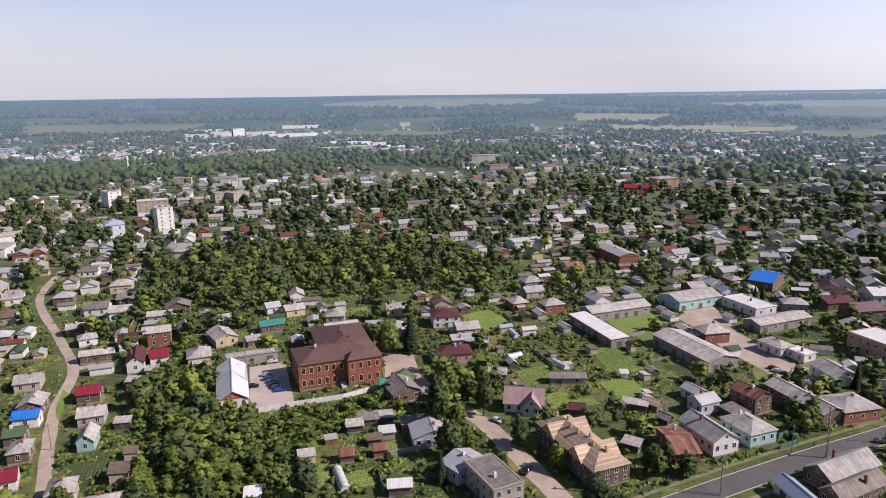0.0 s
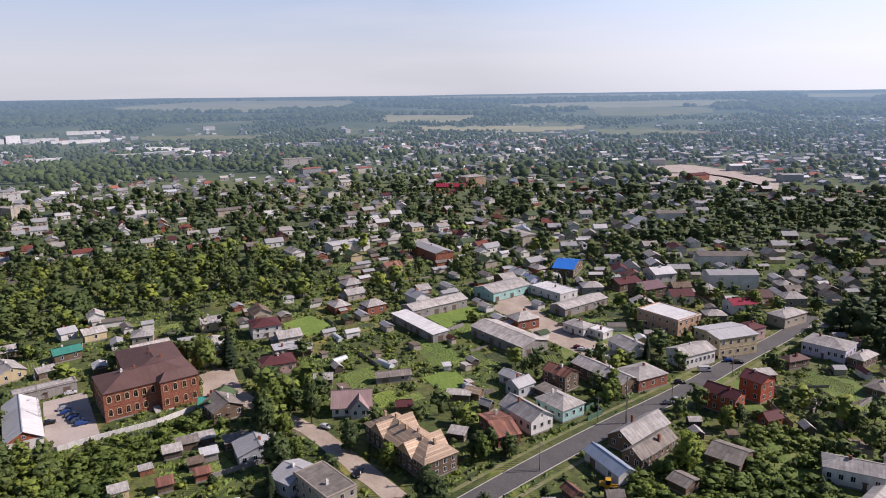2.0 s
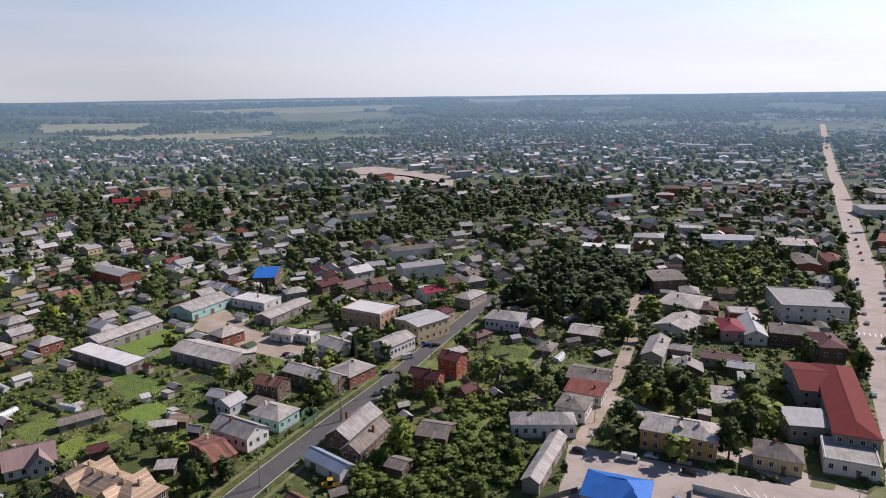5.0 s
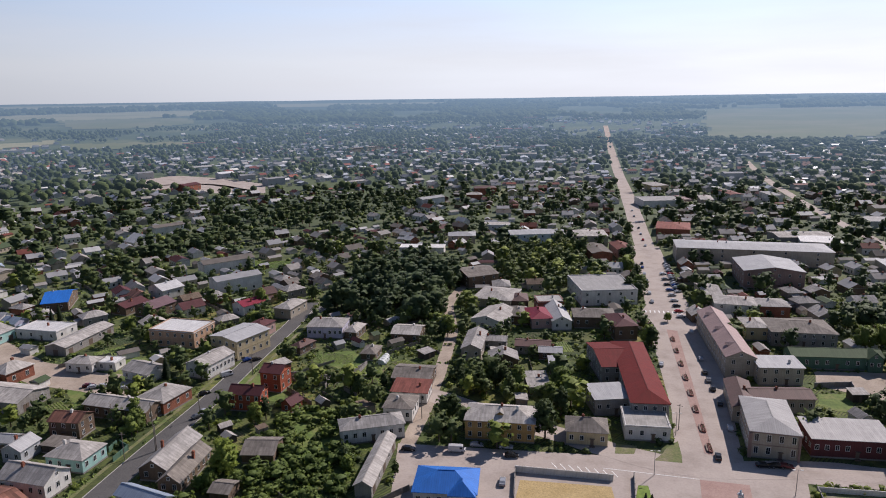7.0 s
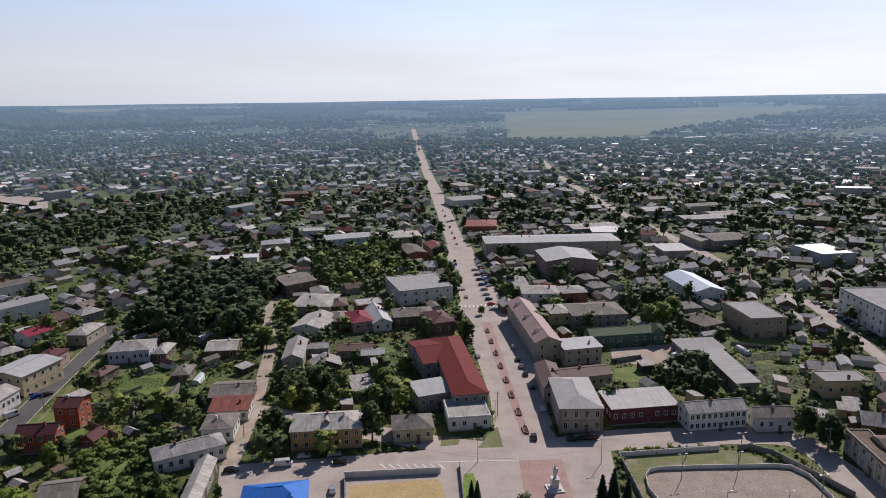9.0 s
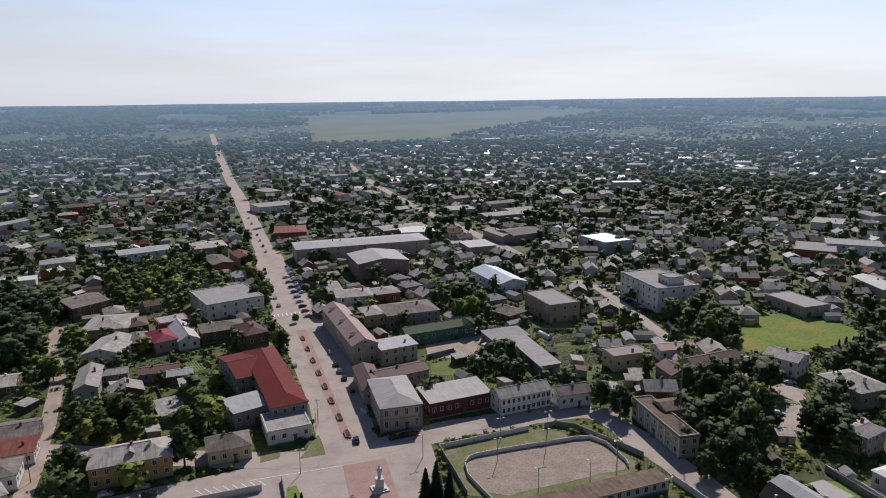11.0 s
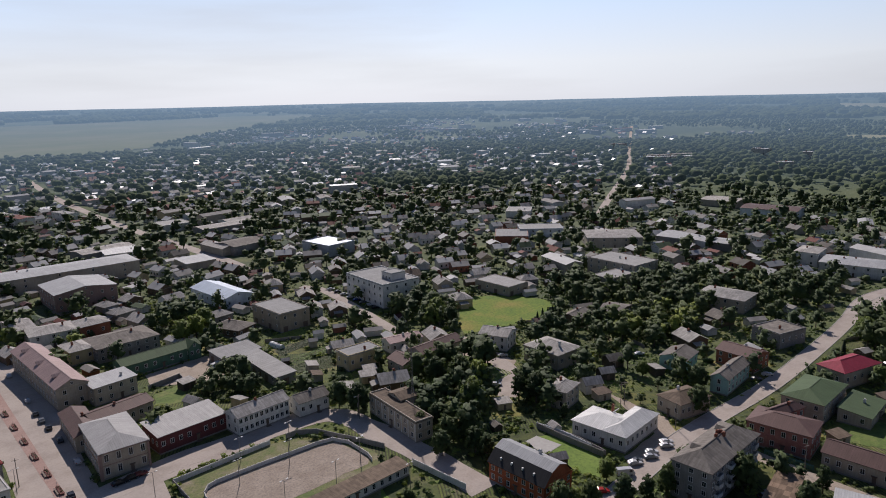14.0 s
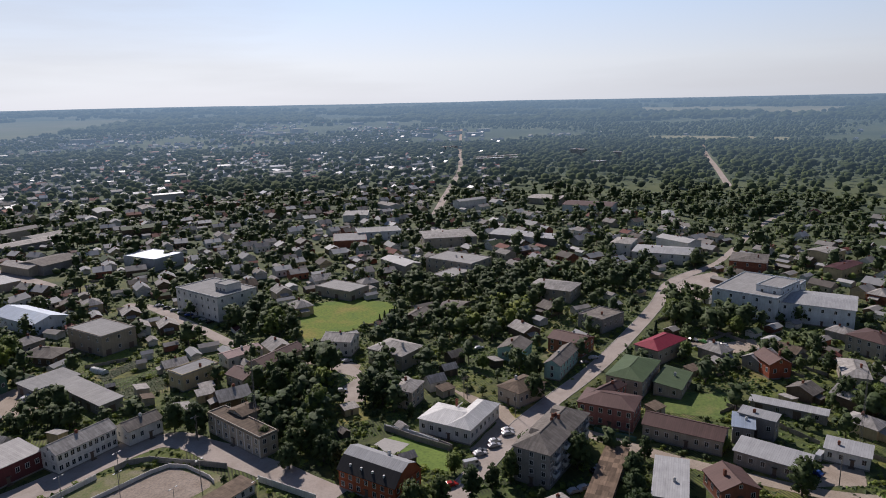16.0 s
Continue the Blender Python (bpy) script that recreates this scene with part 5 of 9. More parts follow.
        sv = [(sx + q * wide / 2, p, z) for q in (-1, 1) for p, z in side]
        sf = [tuple(range(n)), tuple(range(2 * n - 1, n - 1, -1))] + [(i, n + i, n + (i + 1) % n, (i + 1) % n) for i in range(n)]
        part("stairs", mesh_of("stairs", sv, sf, ["concrete"]), root, None, "pale concrete entrance stairs")
    if roof == "gam":
        part("roof", roof_mesh("roof", polys[:2], "r_pitch"), root, None, "dark steep lower roof slopes")
        part("upper_roof", roof_mesh("upper_roof", polys[2:], rmat), root, Matrix.Translation((0, 0, 0.02)), "pale metal upper roof slopes")
    else:
        part("roof", roof_mesh("roof", polys, rmat), root)
    rnd = random.Random(int(x * 7 + y * 13))
    # base course
    pv = joined(box_geo(-w / 2 - 0.06, -d / 2 - 0.06, -0.3, w / 2 + 0.06, d / 2 + 0.06, 0.5))
    part("plinth", mesh_of("plinth", *pv, ["plinth"]), root)
    if far < 330 and roof in ("gw", "gd", "hip") and rc not in ("batten",):
        # ridge cap
        if roof == "gw" or (roof == "hip" and w >= d):
            k = w / 2 + 0.45 if roof == "gw" else max(w / 2 + 0.45 - (d / 2 + 0.45) * 0.95, 0.2)
            gv = box_geo(-k, -0.16, h + rise - 0.06, k, 0.16, h + rise + 0.05)
        else:
            k = d / 2 + 0.45 if roof == "gd" else max(d / 2 + 0.45 - (w / 2 + 0.45) * 0.95, 0.2)
            gv = box_geo(-0.16, -k, h + rise - 0.06, 0.16, k, h + rise + 0.05)
        part("ridge_cap", mesh_of("ridge_cap", *gv, [rmat]), root)
    if cat in ("house", "apartment house", "school") and rc != "batten":
        for _ in range(1 if cat == "house" else 4 if st > 3 else 2):
            cx, cy = rnd.uniform(-w * 0.28, w * 0.28), rnd.uniform(-d * 0.12, d * 0.12)
            top = h + rise + 0.7 if roof != "flat" else h + 1.4
            chimney(root, cx, cy, h + 0.1, top, "brick" if rnd.random() < 0.7 else "white")
    # windows on each side, but far off only on sides facing the camera
    near = far < 180
    fh = h / st
    wh = min(1.5, fh * 0.48) if not ornate else 2.1
    ww = 1.05 if wh > 1.2 else 0.9
    simple = cat in ("shed", "garage", "barn", "hut", "warehouse")
    for side in range(4):
        L = w if side % 2 == 0 else d
        dist = d / 2 if side % 2 == 0 else w / 2
        ang = (0, 90, 180, 270)[side]
        turn = Matrix.Rotation(radians(ang), 4, "Z")
        face = Matrix.Rotation(radians(r + ang), 4, "Z") @ Vector((0, -1, 0))
        toward = face.x * -x + face.y * -y
        if toward < 0 and (far > 200 or side == 2):
            continue
        step = 2.6 if far < 245 else 3.4 if far < 330 else 5.0
        if simple:
            step = 5.0
        n = int((L - 0.8) / step)
        if bays and side in (0, 1):
            n = bays if L >= max(w, d) * 0.9 else max(2, n)
        n = min(n, 16 if far < 300 else 7)
        if far > 420:
            n = min(n, 0 if st == 1 else 5 if far < 700 else 3 if L == max(w, d) else 0)
        for s in range(st):
            zc = 0.5 + (h - 0.5) / st * (s + 0.52)
            for i in range(n):
                at = (i + 0.5) * L / n - L / 2
                if simple and i % 2 == 0 and s == 0:
                    m = turn @ Matrix.Translation((at, -dist - 0.02, 0))
                    key = ("gate", round(h, 1))
                    if key not in SHARED:
                        gh = min(2.6, h - 0.7)
                        SHARED[key] = mesh_of("door", *joined(box_geo(-1.2, -0.05, 0.05, -0.02, 0.05, gh), box_geo(0.02, -0.05, 0.05, 1.2, 0.05, gh), box_geo(-1.3, -0.07, gh, 1.3, 0.05, gh + 0.12)), ["door"])
                    part("door", SHARED[key], root, m)
                    continue
                if s == 0 and i == n // 2 and side == 0 and n > 2:
                    m = turn @ Matrix.Translation((at, -dist - 0.02, 0.3))
                    if "door" not in SHARED:
                        SHARED["door"] = mesh_of("door", *joined(box_geo(-0.5, -0.06, 0, 0.5, 0.02, 2.1), box_geo(-0.75, -0.6, 2.2, 0.75, 0.02, 2.3), box_geo(-0.8, -1.0, -0.32, 0.8, 0.02, -0.02)), ["door"])
                    part("door", SHARED["door"], root, m)
                    continue
                if arched:
                    arch_window(root, turn @ Matrix.Translation((at, -dist, zc)))
                else:
                    window(root, turn @ Matrix.Translation((at, -dist, zc)), ww, wh, near)
        if roof in ("gw", "gd") and rise > 2.1 and (side % 2 == 1) == (roof == "gw") and far < 420:
            window(root, turn @ Matrix.Translation((0, -dist, h + rise * 0.36)), 0.8, 0.9, near)
    if ornate or st >= 2 and far < 330:
        # cornice and string course
        v = [box_geo(-w / 2 - 0.22, -d / 2 - 0.22, h - 0.42, w / 2 + 0.22, d / 2 + 0.22, h - 0.04)]
        part("cornice", mesh_of("cornice", *joined(*v), [wall if wall != "beigeband" else "pinkbrown"]), root)
        v = [box_geo(-w / 2 - 0.09, -d / 2 - 0.09, h / st, w / 2 + 0.09, d / 2 + 0.09, h / st + 0.22)]
        part("string_course", mesh_of("string_course", *joined(*v), [wall if wall != "beigeband" else "pinkbrown"]), root)
    if ornate:
        for sx in (-1, 1):
            for sy in (-1, 1):
                v = box_geo(sx * w / 2 - 0.45, sy * d / 2 - 0.45, 0, sx * w / 2 + 0.45 - (0.3 if sx > 0 else 0), sy * d / 2 + 0.45 - (0.3 if sy > 0 else 0), h - 0.45)
                part("pilaster", mesh_of("pilaster", *v, ["brick" if wall == "brick" else "pinkbrown"]), root)
    if crossgables:
        for sy in (-1, 1):
            for cx in (-w * 0.25, w * 0.22):
                k, top, y0 = 3.7, h + rise * 0.95, sy * (d / 2 + 0.5)
                tri = [(cx - k, y0, h - 0.2), (cx + k, y0, h - 0.2), (cx, y0, top), (cx - k, y0 - sy * 0.2, h - 0.2), (cx + k, y0 - sy * 0.2, h - 0.2), (cx, y0 - sy * 0.2, top)]
                part("gable", mesh_of("gable", tri, [(0, 1, 2), (3, 5, 4), (0, 3, 4, 1), (1, 4, 5, 2), (2, 5, 3, 0)], ["sawn"]), root, None, "gable of bare pale boards")
                slopes = [[(cx + s * (k + 0.3), y0 + sy * 0.3, h - 0.25), (cx + s * (k + 0.3), 0, h - 0.25), (cx, 0, top + 0.1), (cx, y0 + sy * 0.3, top + 0.1)] for s in (-1, 1)]
                slopes = [q if (Vector(q[1]) - Vector(q[0])).cross(Vector(q[2]) - Vector(q[1])).z > 0 else q[::-1] for q in slopes]
                part("gable_roof", roof_mesh("gable_roof", slopes, rmat), root)
        for i in range(-3, 4):
            chimney(root, i * w / 8, rnd.choice((-0.8, 0.8)), h + 1.5, h + rise + 0.8, "sawn")
    for i in range(dormers or dormer):
        n = dormers or dormer
        if d > w:
            c, m = (i + 0.5) * d / n - d / 2, Matrix.Rotation(radians(-90), 4, "Z")
            depth = w / 2
        else:
            c, m = (i + 0.5) * w / n - w / 2, Matrix.Identity(4)
            depth = d / 2
        m = m @ Matrix.Translation((c if m == Matrix.Identity(4) else -c, 0, 0))
        y0 = -depth * 0.62
        z0 = h + rise * 0.3
        dm = part("dormer", mesh_of("dormer", *joined(box_geo(-0.9, y0, z0 - 0.3, 0.9, -0.3, z0 + 0.9)), [wall]), root, m)
        part("dormer_roof", roof_mesh("dormer_roof", [[(1.2, y0 - 0.3, z0 + 0.8), (1.2, 0, z0 + 0.8), (0, 0, z0 + 1.7), (0, y0 - 0.3, z0 + 1.7)], [(-1.2, 0, z0 + 0.8), (-1.2, y0 - 0.3, z0 + 0.8), (0, y0 - 0.3, z0 + 1.7), (0, 0, z0 + 1.7)]], rmat), dm)
    if balconies:
        for s in range(1, st):
            for i in range(4):
                yy = (i + 0.5) * d / 4 - d / 2
                v = joined(box_geo(w / 2, yy - 1.4, s * h / st, w / 2 + 1.1, yy + 1.4, s * h / st + 0.12), box_geo(w / 2 + 1.0, yy - 1.4, s * h / st + 0.12, w / 2 + 1.1, yy + 1.4, s * h / st + 1.1),
                           box_geo(w / 2, yy - 1.4, s * h / st + 0.12, w / 2 + 1.0, yy - 1.3, s * h / st + 1.1), box_geo(w / 2, yy + 1.3, s * h / st + 0.12, w / 2 + 1.0, yy + 1.4, s * h / st + 1.1))
                part("balcony", mesh_of("balcony", *v, [("metalwall", "whiteblue", "white")[(i + s) % 3]]), root)
    return root


wall_mat("greyboard", (0.27, 0.24, 0.21), amount=0.3)
wall_mat("sawn", (0.5, 0.36, 0.22), amount=0.15, courses=3.0)

# ---- the buildings that can be told apart ----
house(-240.2, 70.9, 85.1, 30.5, 18.3, 10, "hip", 3.2, "brick", "brown", 2, "old red brick school with brown metal hip roof", cat="school", ornate=1, arched=1, bays=11, wings=((8.2, -9.6, 12.6, 5.0, 10.4, "hip", 2.6),), steps=((0.4, 2.2, 1.4), (4.4, 2.2, 1.4)))
house(-256.1, 78.2, 170.9, 32.1, 20.6, 9.2, "hip", 3, "brick", "brown", 2, "rear wing of red brick school under brown roof", cat="school", arched=1)
house(-245.1, 32.9, 81.4, 10.2, 32.3, 3.6, "gd", 3.2, "white", "white", 1, "white shed hall with white metal roof, red gable", cat="shed", gable="redboard")
house(-269.8, 44.6, 87.4, 20.3, 5.2, 4, "flat", 0.4, "block", "slate", 1, "long low row of grey garages", cat="garage")
house(-211.8, 86.0, 87.5, 10.2, 11.2, 4, "gd", 2.6, "wood", "slate_d", 1)
house(-217.8, 86.8, 41.3, 8.3, 13.1, 3.4, "gd", 2, "wood", "green", 1, "wooden house with green metal roof")
house(-312.4, 0.7, 85.2, 7.3, 10.7, 4.2, "gw", 2.2, "white", "maroon", 1)
house(-311.6, 13.2, 84.1, 9.4, 9.5, 6.5, "gw", 1.6, "brick", "slate", 2)
house(-318.1, 24.5, 84.0, 5.9, 11.2, 4, "gd", 2, "wood", "slate", 1)
house(-286.3, 2.6, 84.6, 6.3, 14.4, 4.5, "gd", 2.6, "white", "maroon", 1)
house(-288.7, 11.3, 84.4, 6.7, 10.0, 3.6, "gw", 2, "white", "crimson", 1)
house(-301.4, -11.3, 83.7, 12.8, 4.8, 3.6, "gw", 1.6, "wood", "slate", 1)
house(-324.6, -15.3, 93.6, 7.3, 6.6, 3.6, "hip", 1.8, "white", "slate", 1)
house(-343.2, -19.8, 88.5, 8.4, 7.6, 3.6, "gw", 1.6, "wood", "slate", 1)
house(-261.8, -13.8, 80.2, 7.4, 8.5, 3.6, "gw", 1.6, "wood", "crimson", 1)
house(-242.0, -12.9, 82.3, 8.0, 8.6, 3.6, "gw", 1.8, "beige", "slate", 1)
house(-224.0, -14.0, 79.6, 4.8, 8.9, 3.6, "gd", 2.4, "teal", "slate", 1, "teal timber house with grey gable roof")
house(-283.9, -34.3, 83.9, 8.4, 9.9, 3.6, "gw", 1.8, "beige", "slate", 1)
house(-260.6, -31.3, 78.6, 7.5, 9.3, 3.6, "gd", 1.8, "wood", "slate", 1)
house(-248.1, -32.1, 79.4, 7.5, 5.7, 4, "gw", 1.8, "white", "blue", 1)
house(-236.9, -34.3, 79.9, 5.6, 6.9, 3.6, "gw", 1.8, "wood", "green", 1)
house(-225.0, -32.1, 82.6, 5.6, 8.1, 3.6, "hip", 1.8, "wood", "slate", 1)
house(-194.0, -19.9, 83.6, 6.6, 7.7, 4, "hip", 2.2, "beige", "slate", 1)
house(-208.4, -33.9, 89.9, 4.9, 7.9, 3.6, "gw", 1.8, "white", "crimson", 1)
house(-343.3, 17.7, 78.8, 14.8, 7.0, 4, "gw", 1.6, "beige", "slate", 1)
house(-299.7, 37.8, 98.3, 9.5, 13.6, 3.8, "gd", 2.2, "cream", "slate", 1)
house(-305.0, 60.2, 89.8, 10.4, 6.6, 3.6, "gw", 1.8, "wood", "teal", 1)
house(-323.5, 75.3, 90.7, 9.1, 8.8, 3.8, "gw", 1.8, "cream", "slate", 1)
house(-331.4, 66.6, 91.2, 6.7, 8.4, 4, "gw", 1.8, "white", "metal", 1)
house(-304.3, 90.8, 68.7, 8.4, 9.7, 3.8, "hip", 1.8, "beige", "slate", 1)
house(-287.4, 88.0, 87.0, 15.0, 6.4, 3.6, "gw", 1.6, "block", "slate", 1)
house(-300.8, 120.5, 77.2, 10.4, 10.5, 4, "gw", 1.8, "cream", "slate", 1)
house(-290.4, 49.1, 94.7, 6.1, 5.9, 3, "gw", 1.4, "wood", "slate", 1)
house(-413.7, -51.3, 89.3, 9.4, 12.9, 4, "gw", 1.8, "white", "slate", 1)
house(-177.7, 81.7, 74.8, 12.4, 9.4, 3.8, "gd", 2.2, "metalwall", "metal", 1, "grey house clad in light metal sheets")
house(-155.3, 61.8, 70.3, 6.1, 3.3, 2.8, "shed", 0.6, "wood", "white", 1, "small wooden hut with white roof", cat="hut")
house(-275.5, 134.8, 72.3, 12.5, 12.5, 5.5, "hip", 2.2, "white", "maroon", 2)
house(-233.7, 118.0, 71.8, 13.5, 10.3, 4.4, "hip", 2.2, "pink", "maroon", 1)
house(-245.8, 130.2, 76.0, 12.5, 4.8, 3.6, "shed", 1, "beige", "metal", 1)
house(-183.6, 119.6, 54.0, 13.0, 9.5, 3.6, "gw", 4.2, "white", "pinkred", 1, "white house with steep dull red cross-gabled roof", wings=((2.6, -3.6, 5.6, 5.5, 3.6, "gd", 3.4),))
house(-147.7, 115.7, -4.4, 31.4, 11.6, 5.6, "hip", 3.4, "wood", "batten", 2, "unfinished log building, roof of bare pale battens", crossgables=1)
house(-143.7, 84.0, -0.1, 16.3, 9.0, 6.6, "flat", 0.3, "beige", "slate_d", 2, "grey two-storey block with flat felt roof")
house(-155.7, 81.6, 14.5, 7.2, 10.9, 4.5, "gw", 2, "metalwall", "metal", 1)
house(-231.4, 188.6, -8.0, 36.2, 7.8, 4, "shed", 0.5, "block", "white", 1, "long storage shed with white flat roof", cat="shed")
house(-192.4, 206.4, -5.8, 33.6, 14.3, 4.4, "gw", 2, "block", "slate", 1, "long grey warehouse with slate gable roof", cat="warehouse")
house(-248.6, 212.9, 84.5, 32.4, 11.3, 4.4, "gw", 2, "block", "slate", 1, "long old warehouse of grey block", cat="warehouse")
house(-244.1, 256.8, 86.7, 26.4, 15.2, 5, "gw", 2.4, "teal", "slate", 1, "grey warehouse with pale teal doors", cat="warehouse")
house(-223.6, 274.6, -4.7, 21.6, 12.9, 4.6, "flat", 0.4, "white", "white", 1)
house(-249.8, 319.4, 25.2, 12.2, 25.7, 5.2, "gw", 3, "wood", "blue", 1, "house with bright blue metal roof")
house(-200.9, 266.4, -4.3, 10.1, 30.4, 4, "gd", 1.6, "block", "slate", 1, "long grey shed by the yard", cat="shed")
house(-179.4, 238.5, -1.4, 11.4, 7.9, 4, "hip", 1.6, "white", "slate", 1)
house(-169.6, 240.8, -2.5, 8.3, 6.5, 3.6, "flat", 0.3, "white", "white", 1)
house(-150.3, 233.5, -17.9, 13.3, 10.3, 4, "gw", 2.2, "white", "slate", 1)
house(-155.9, 273.2, -6.8, 22.3, 16.0, 7.5, "flat", 0.5, "orangeplaster", "white", 2, "two-storey orange plastered block with flat roof", cat="office")
house(-124.8, 264.5, -23.2, 15.6, 18.6, 8.5, "gd", 1.2, "ochre", "metal", 2, "tall yellow shop hall with light metal roof", cat="shop")
house(-124.2, 285.6, -14.0, 8.1, 10.0, 5.6, "hip", 1.6, "pink", "maroon", 1)
house(-127.4, 241.7, -13.8, 10.2, 16.0, 5.8, "gd", 2, "white", "slate", 1, "white plastered street house with grey roof", bays=7)
house(-129.7, 210.7, -13.6, 12.2, 13.8, 4.6, "hip", 2.2, "brick", "slate", 1)
house(-139.5, 201.7, -8.6, 25.3, 8.7, 4.6, "gw", 2, "wood", "slate", 1)
house(-148.5, 187.3, -0.5, 10.5, 7.7, 6, "gw", 2, "wood", "rust", 2, "two-storey timber house, rust-striped metal roof")
house(-153.9, 171.4, -2.9, 6.6, 7.8, 4.4, "gd", 2, "metalwall", "metal", 1)
house(-137.3, 155.8, -7.5, 15.8, 9.0, 5, "gw", 2.8, "white", "slate", 1, "white street house with gable and red base", bays=5)
house(-134.7, 170.0, -5.5, 12.6, 10.0, 4.4, "hip", 2.4, "teal", "slate", 1, "pale teal timber street house")
house(-137.9, 144.0, -23.5, 16.3, 7.3, 3.8, "gd", 1.8, "brick", "rust", 1)
house(-98.8, 211.9, -1.2, 11.4, 6.7, 6.4, "gw", 2.2, "brickred", "maroon", 2, "new red brick house with maroon roof")
house(-95.4, 228.9, -7.8, 8.1, 8.1, 7.6, "gw", 2, "brickred", "maroon", 2, "tall new red brick house")
house(-83.3, 212.2, -20.8, 4.3, 5.9, 3, "gd", 2, "brickred", "maroon", 1, "small red-brown garden pavilion", cat="pavilion")
house(-106.3, 173.2, -0.2, 8.5, 20.2, 3.8, "gd", 3, "wood", "slate", 1, "old timber house under large slate roof")
house(-98.7, 167.0, 0.4, 6.4, 18.6, 3.6, "gd", 2.6, "wood", "slate_d", 1)
house(-101.6, 151.0, -17.0, 15.4, 5.6, 3.6, "gw", 1.8, "white", "metalblue", 1, "long white barn with pale blue metal roof", cat="barn")
house(-81.2, 180.9, 5.2, 9.5, 10.6, 3, "gw", 2, "wood", "slate_d", 1, "old shed among weeds", cat="shed")
house(-83.2, 158.9, -3.8, 5.6, 6.3, 2.6, "gw", 1.2, "wood", "slate_d", 1, "old garden hut", cat="hut")
house(-100.2, 132.7, -14.0, 4.9, 3.3, 2.6, "gw", 1.2, "wood", "rust", 1, "small hut with rusty roof", cat="hut")
house(-190.4, 310.5, -17.7, 13.2, 14.1, 5.6, "gd", 2.4, "wood", "lilac", 1)
house(-206.8, 314.0, -14.7, 10.4, 14.9, 4.2, "gd", 2, "wood", "maroon", 1)
house(-202.5, 342.2, -28.2, 14.1, 12.8, 5.4, "gd", 2.6, "white", "white", 1)
house(-93.6, 289.2, 1.6, 16.2, 13.2, 5.6, "hip", 2, "lilacwall", "slate", 1, "long pale lilac house with hipped slate roof", bays=8)
house(-80.9, 288.5, -6.6, 5.6, 12.0, 3.6, "hip", 1.8, "wood", "slate", 1)
house(-121.4, 316.6, -10.7, 9.0, 16.3, 5.2, "hip", 2, "beige", "slate", 1)
house(-143.7, 317.4, -32.8, 10.0, 12.9, 5.4, "gd", 2, "white", "crimson", 1)
house(-98.2, 267.2, -21.1, 5.3, 10.0, 3.4, "hip", 1.6, "wood", "brown", 1)
house(-44.9, 239.5, -2.2, 14.2, 13.4, 4.2, "gw", 1.8, "wood", "slate_d", 1)
house(-43.5, 225.7, -2.1, 12.8, 9.7, 4.2, "shed", 1, "white", "rustred", 1)
house(-44.6, 211.9, -2.0, 9.8, 10.6, 4.8, "hip", 1.8, "white", "slate_d", 1)
house(-51.1, 196.1, 21.5, 19.8, 8.0, 5, "hip", 2, "white", "slate", 1, "white plastered corner house with slate hip roof")
house(-44.8, 175.6, -1.6, 4.7, 28.0, 3.8, "gd", 1.6, "block", "slate", 1, "long low storage row along the lane", cat="shed")
house(-56.2, 287.6, -2.6, 12.4, 13.1, 4, "gw", 1.8, "wood", "slate", 1)
house(-67.4, 263.6, -2.4, 6.1, 9.7, 3, "hip", 1.6, "wood", "slate_d", 1)
house(-10.4, 202.9, -1.9, 21.5, 12.1, 6.6, "hip", 2.6, "ochreorange", "slate", 2, "two-storey ochre block with slate hip roof", cat="apartment house", dormer=1)
house(16.3, 201.8, -1.9, 12.4, 10.0, 4.6, "hip", 2.6, "cream", "slate_d", 1, "small cream house with dark slate hip roof")
house(36.9, 241.5, 0.6, 11.9, 57.2, 7.6, "hip", 2.4, "block", "red", 2, "long building under bright red metal roof", cat="market building")
house(28.3, 257.7, 8.8, 11.1, 25.6, 7, "gw", 2.2, "block", "red", 2, "wing under bright red metal roof", cat="market building")
house(35.0, 208.6, -1.0, 13.6, 13.6, 4.8, "flat", 0.3, "white", "block", 1, "stained white lower wing with flat roof", cat="annex")
house(24.7, 224.2, 12.1, 11.7, 11.3, 6, "shed", 0.8, "block", "metal", 1, "grey block workshop with metal roof", cat="workshop")
house(37.6, 301.6, 11.6, 9.9, 17.6, 6.6, "hip", 2, "wood", "maroon", 1)
house(77.3, 283.0, -1.8, 10.6, 57.0, 8.6, "gd", 2.6, "beige", "pinkred", 2, "long two-storey terrace with dull red metal roof", cat="trading row", dormers=3)
house(89.1, 254.7, 3.1, 15.6, 10.3, 7, "shed", 0.8, "beige", "metal", 2)
house(82.0, 230.4, 4.9, 20.4, 9.2, 5.4, "gw", 1.6, "beige", "brown", 1)
house(69.3, 228.6, -7.4, 7.7, 23.0, 5.6, "gd", 1.4, "beige", "brown", 1)
house(71.4, 206.6, -8.0, 13.4, 24.4, 8.4, "hip", 2.2, "beigeband", "metalworn", 2, "two-storey corner shop with brown corner pilasters", cat="shop", ornate=1)
house(92.2, 202.9, -0.7, 22.5, 11.7, 6, "shed", 1.2, "maroonwall", "metalworn", 1, "long maroon shop building with pale metal roof", cat="shop")
house(113.0, 192.9, -0.5, 19.3, 7.9, 6.6, "gw", 2.2, "white", "slate", 2, "white old merchant house with slate roof", bays=10)
house(130.3, 188.1, -6.2, 11.7, 7.4, 5.4, "gw", 2, "white", "slate_d", 1)
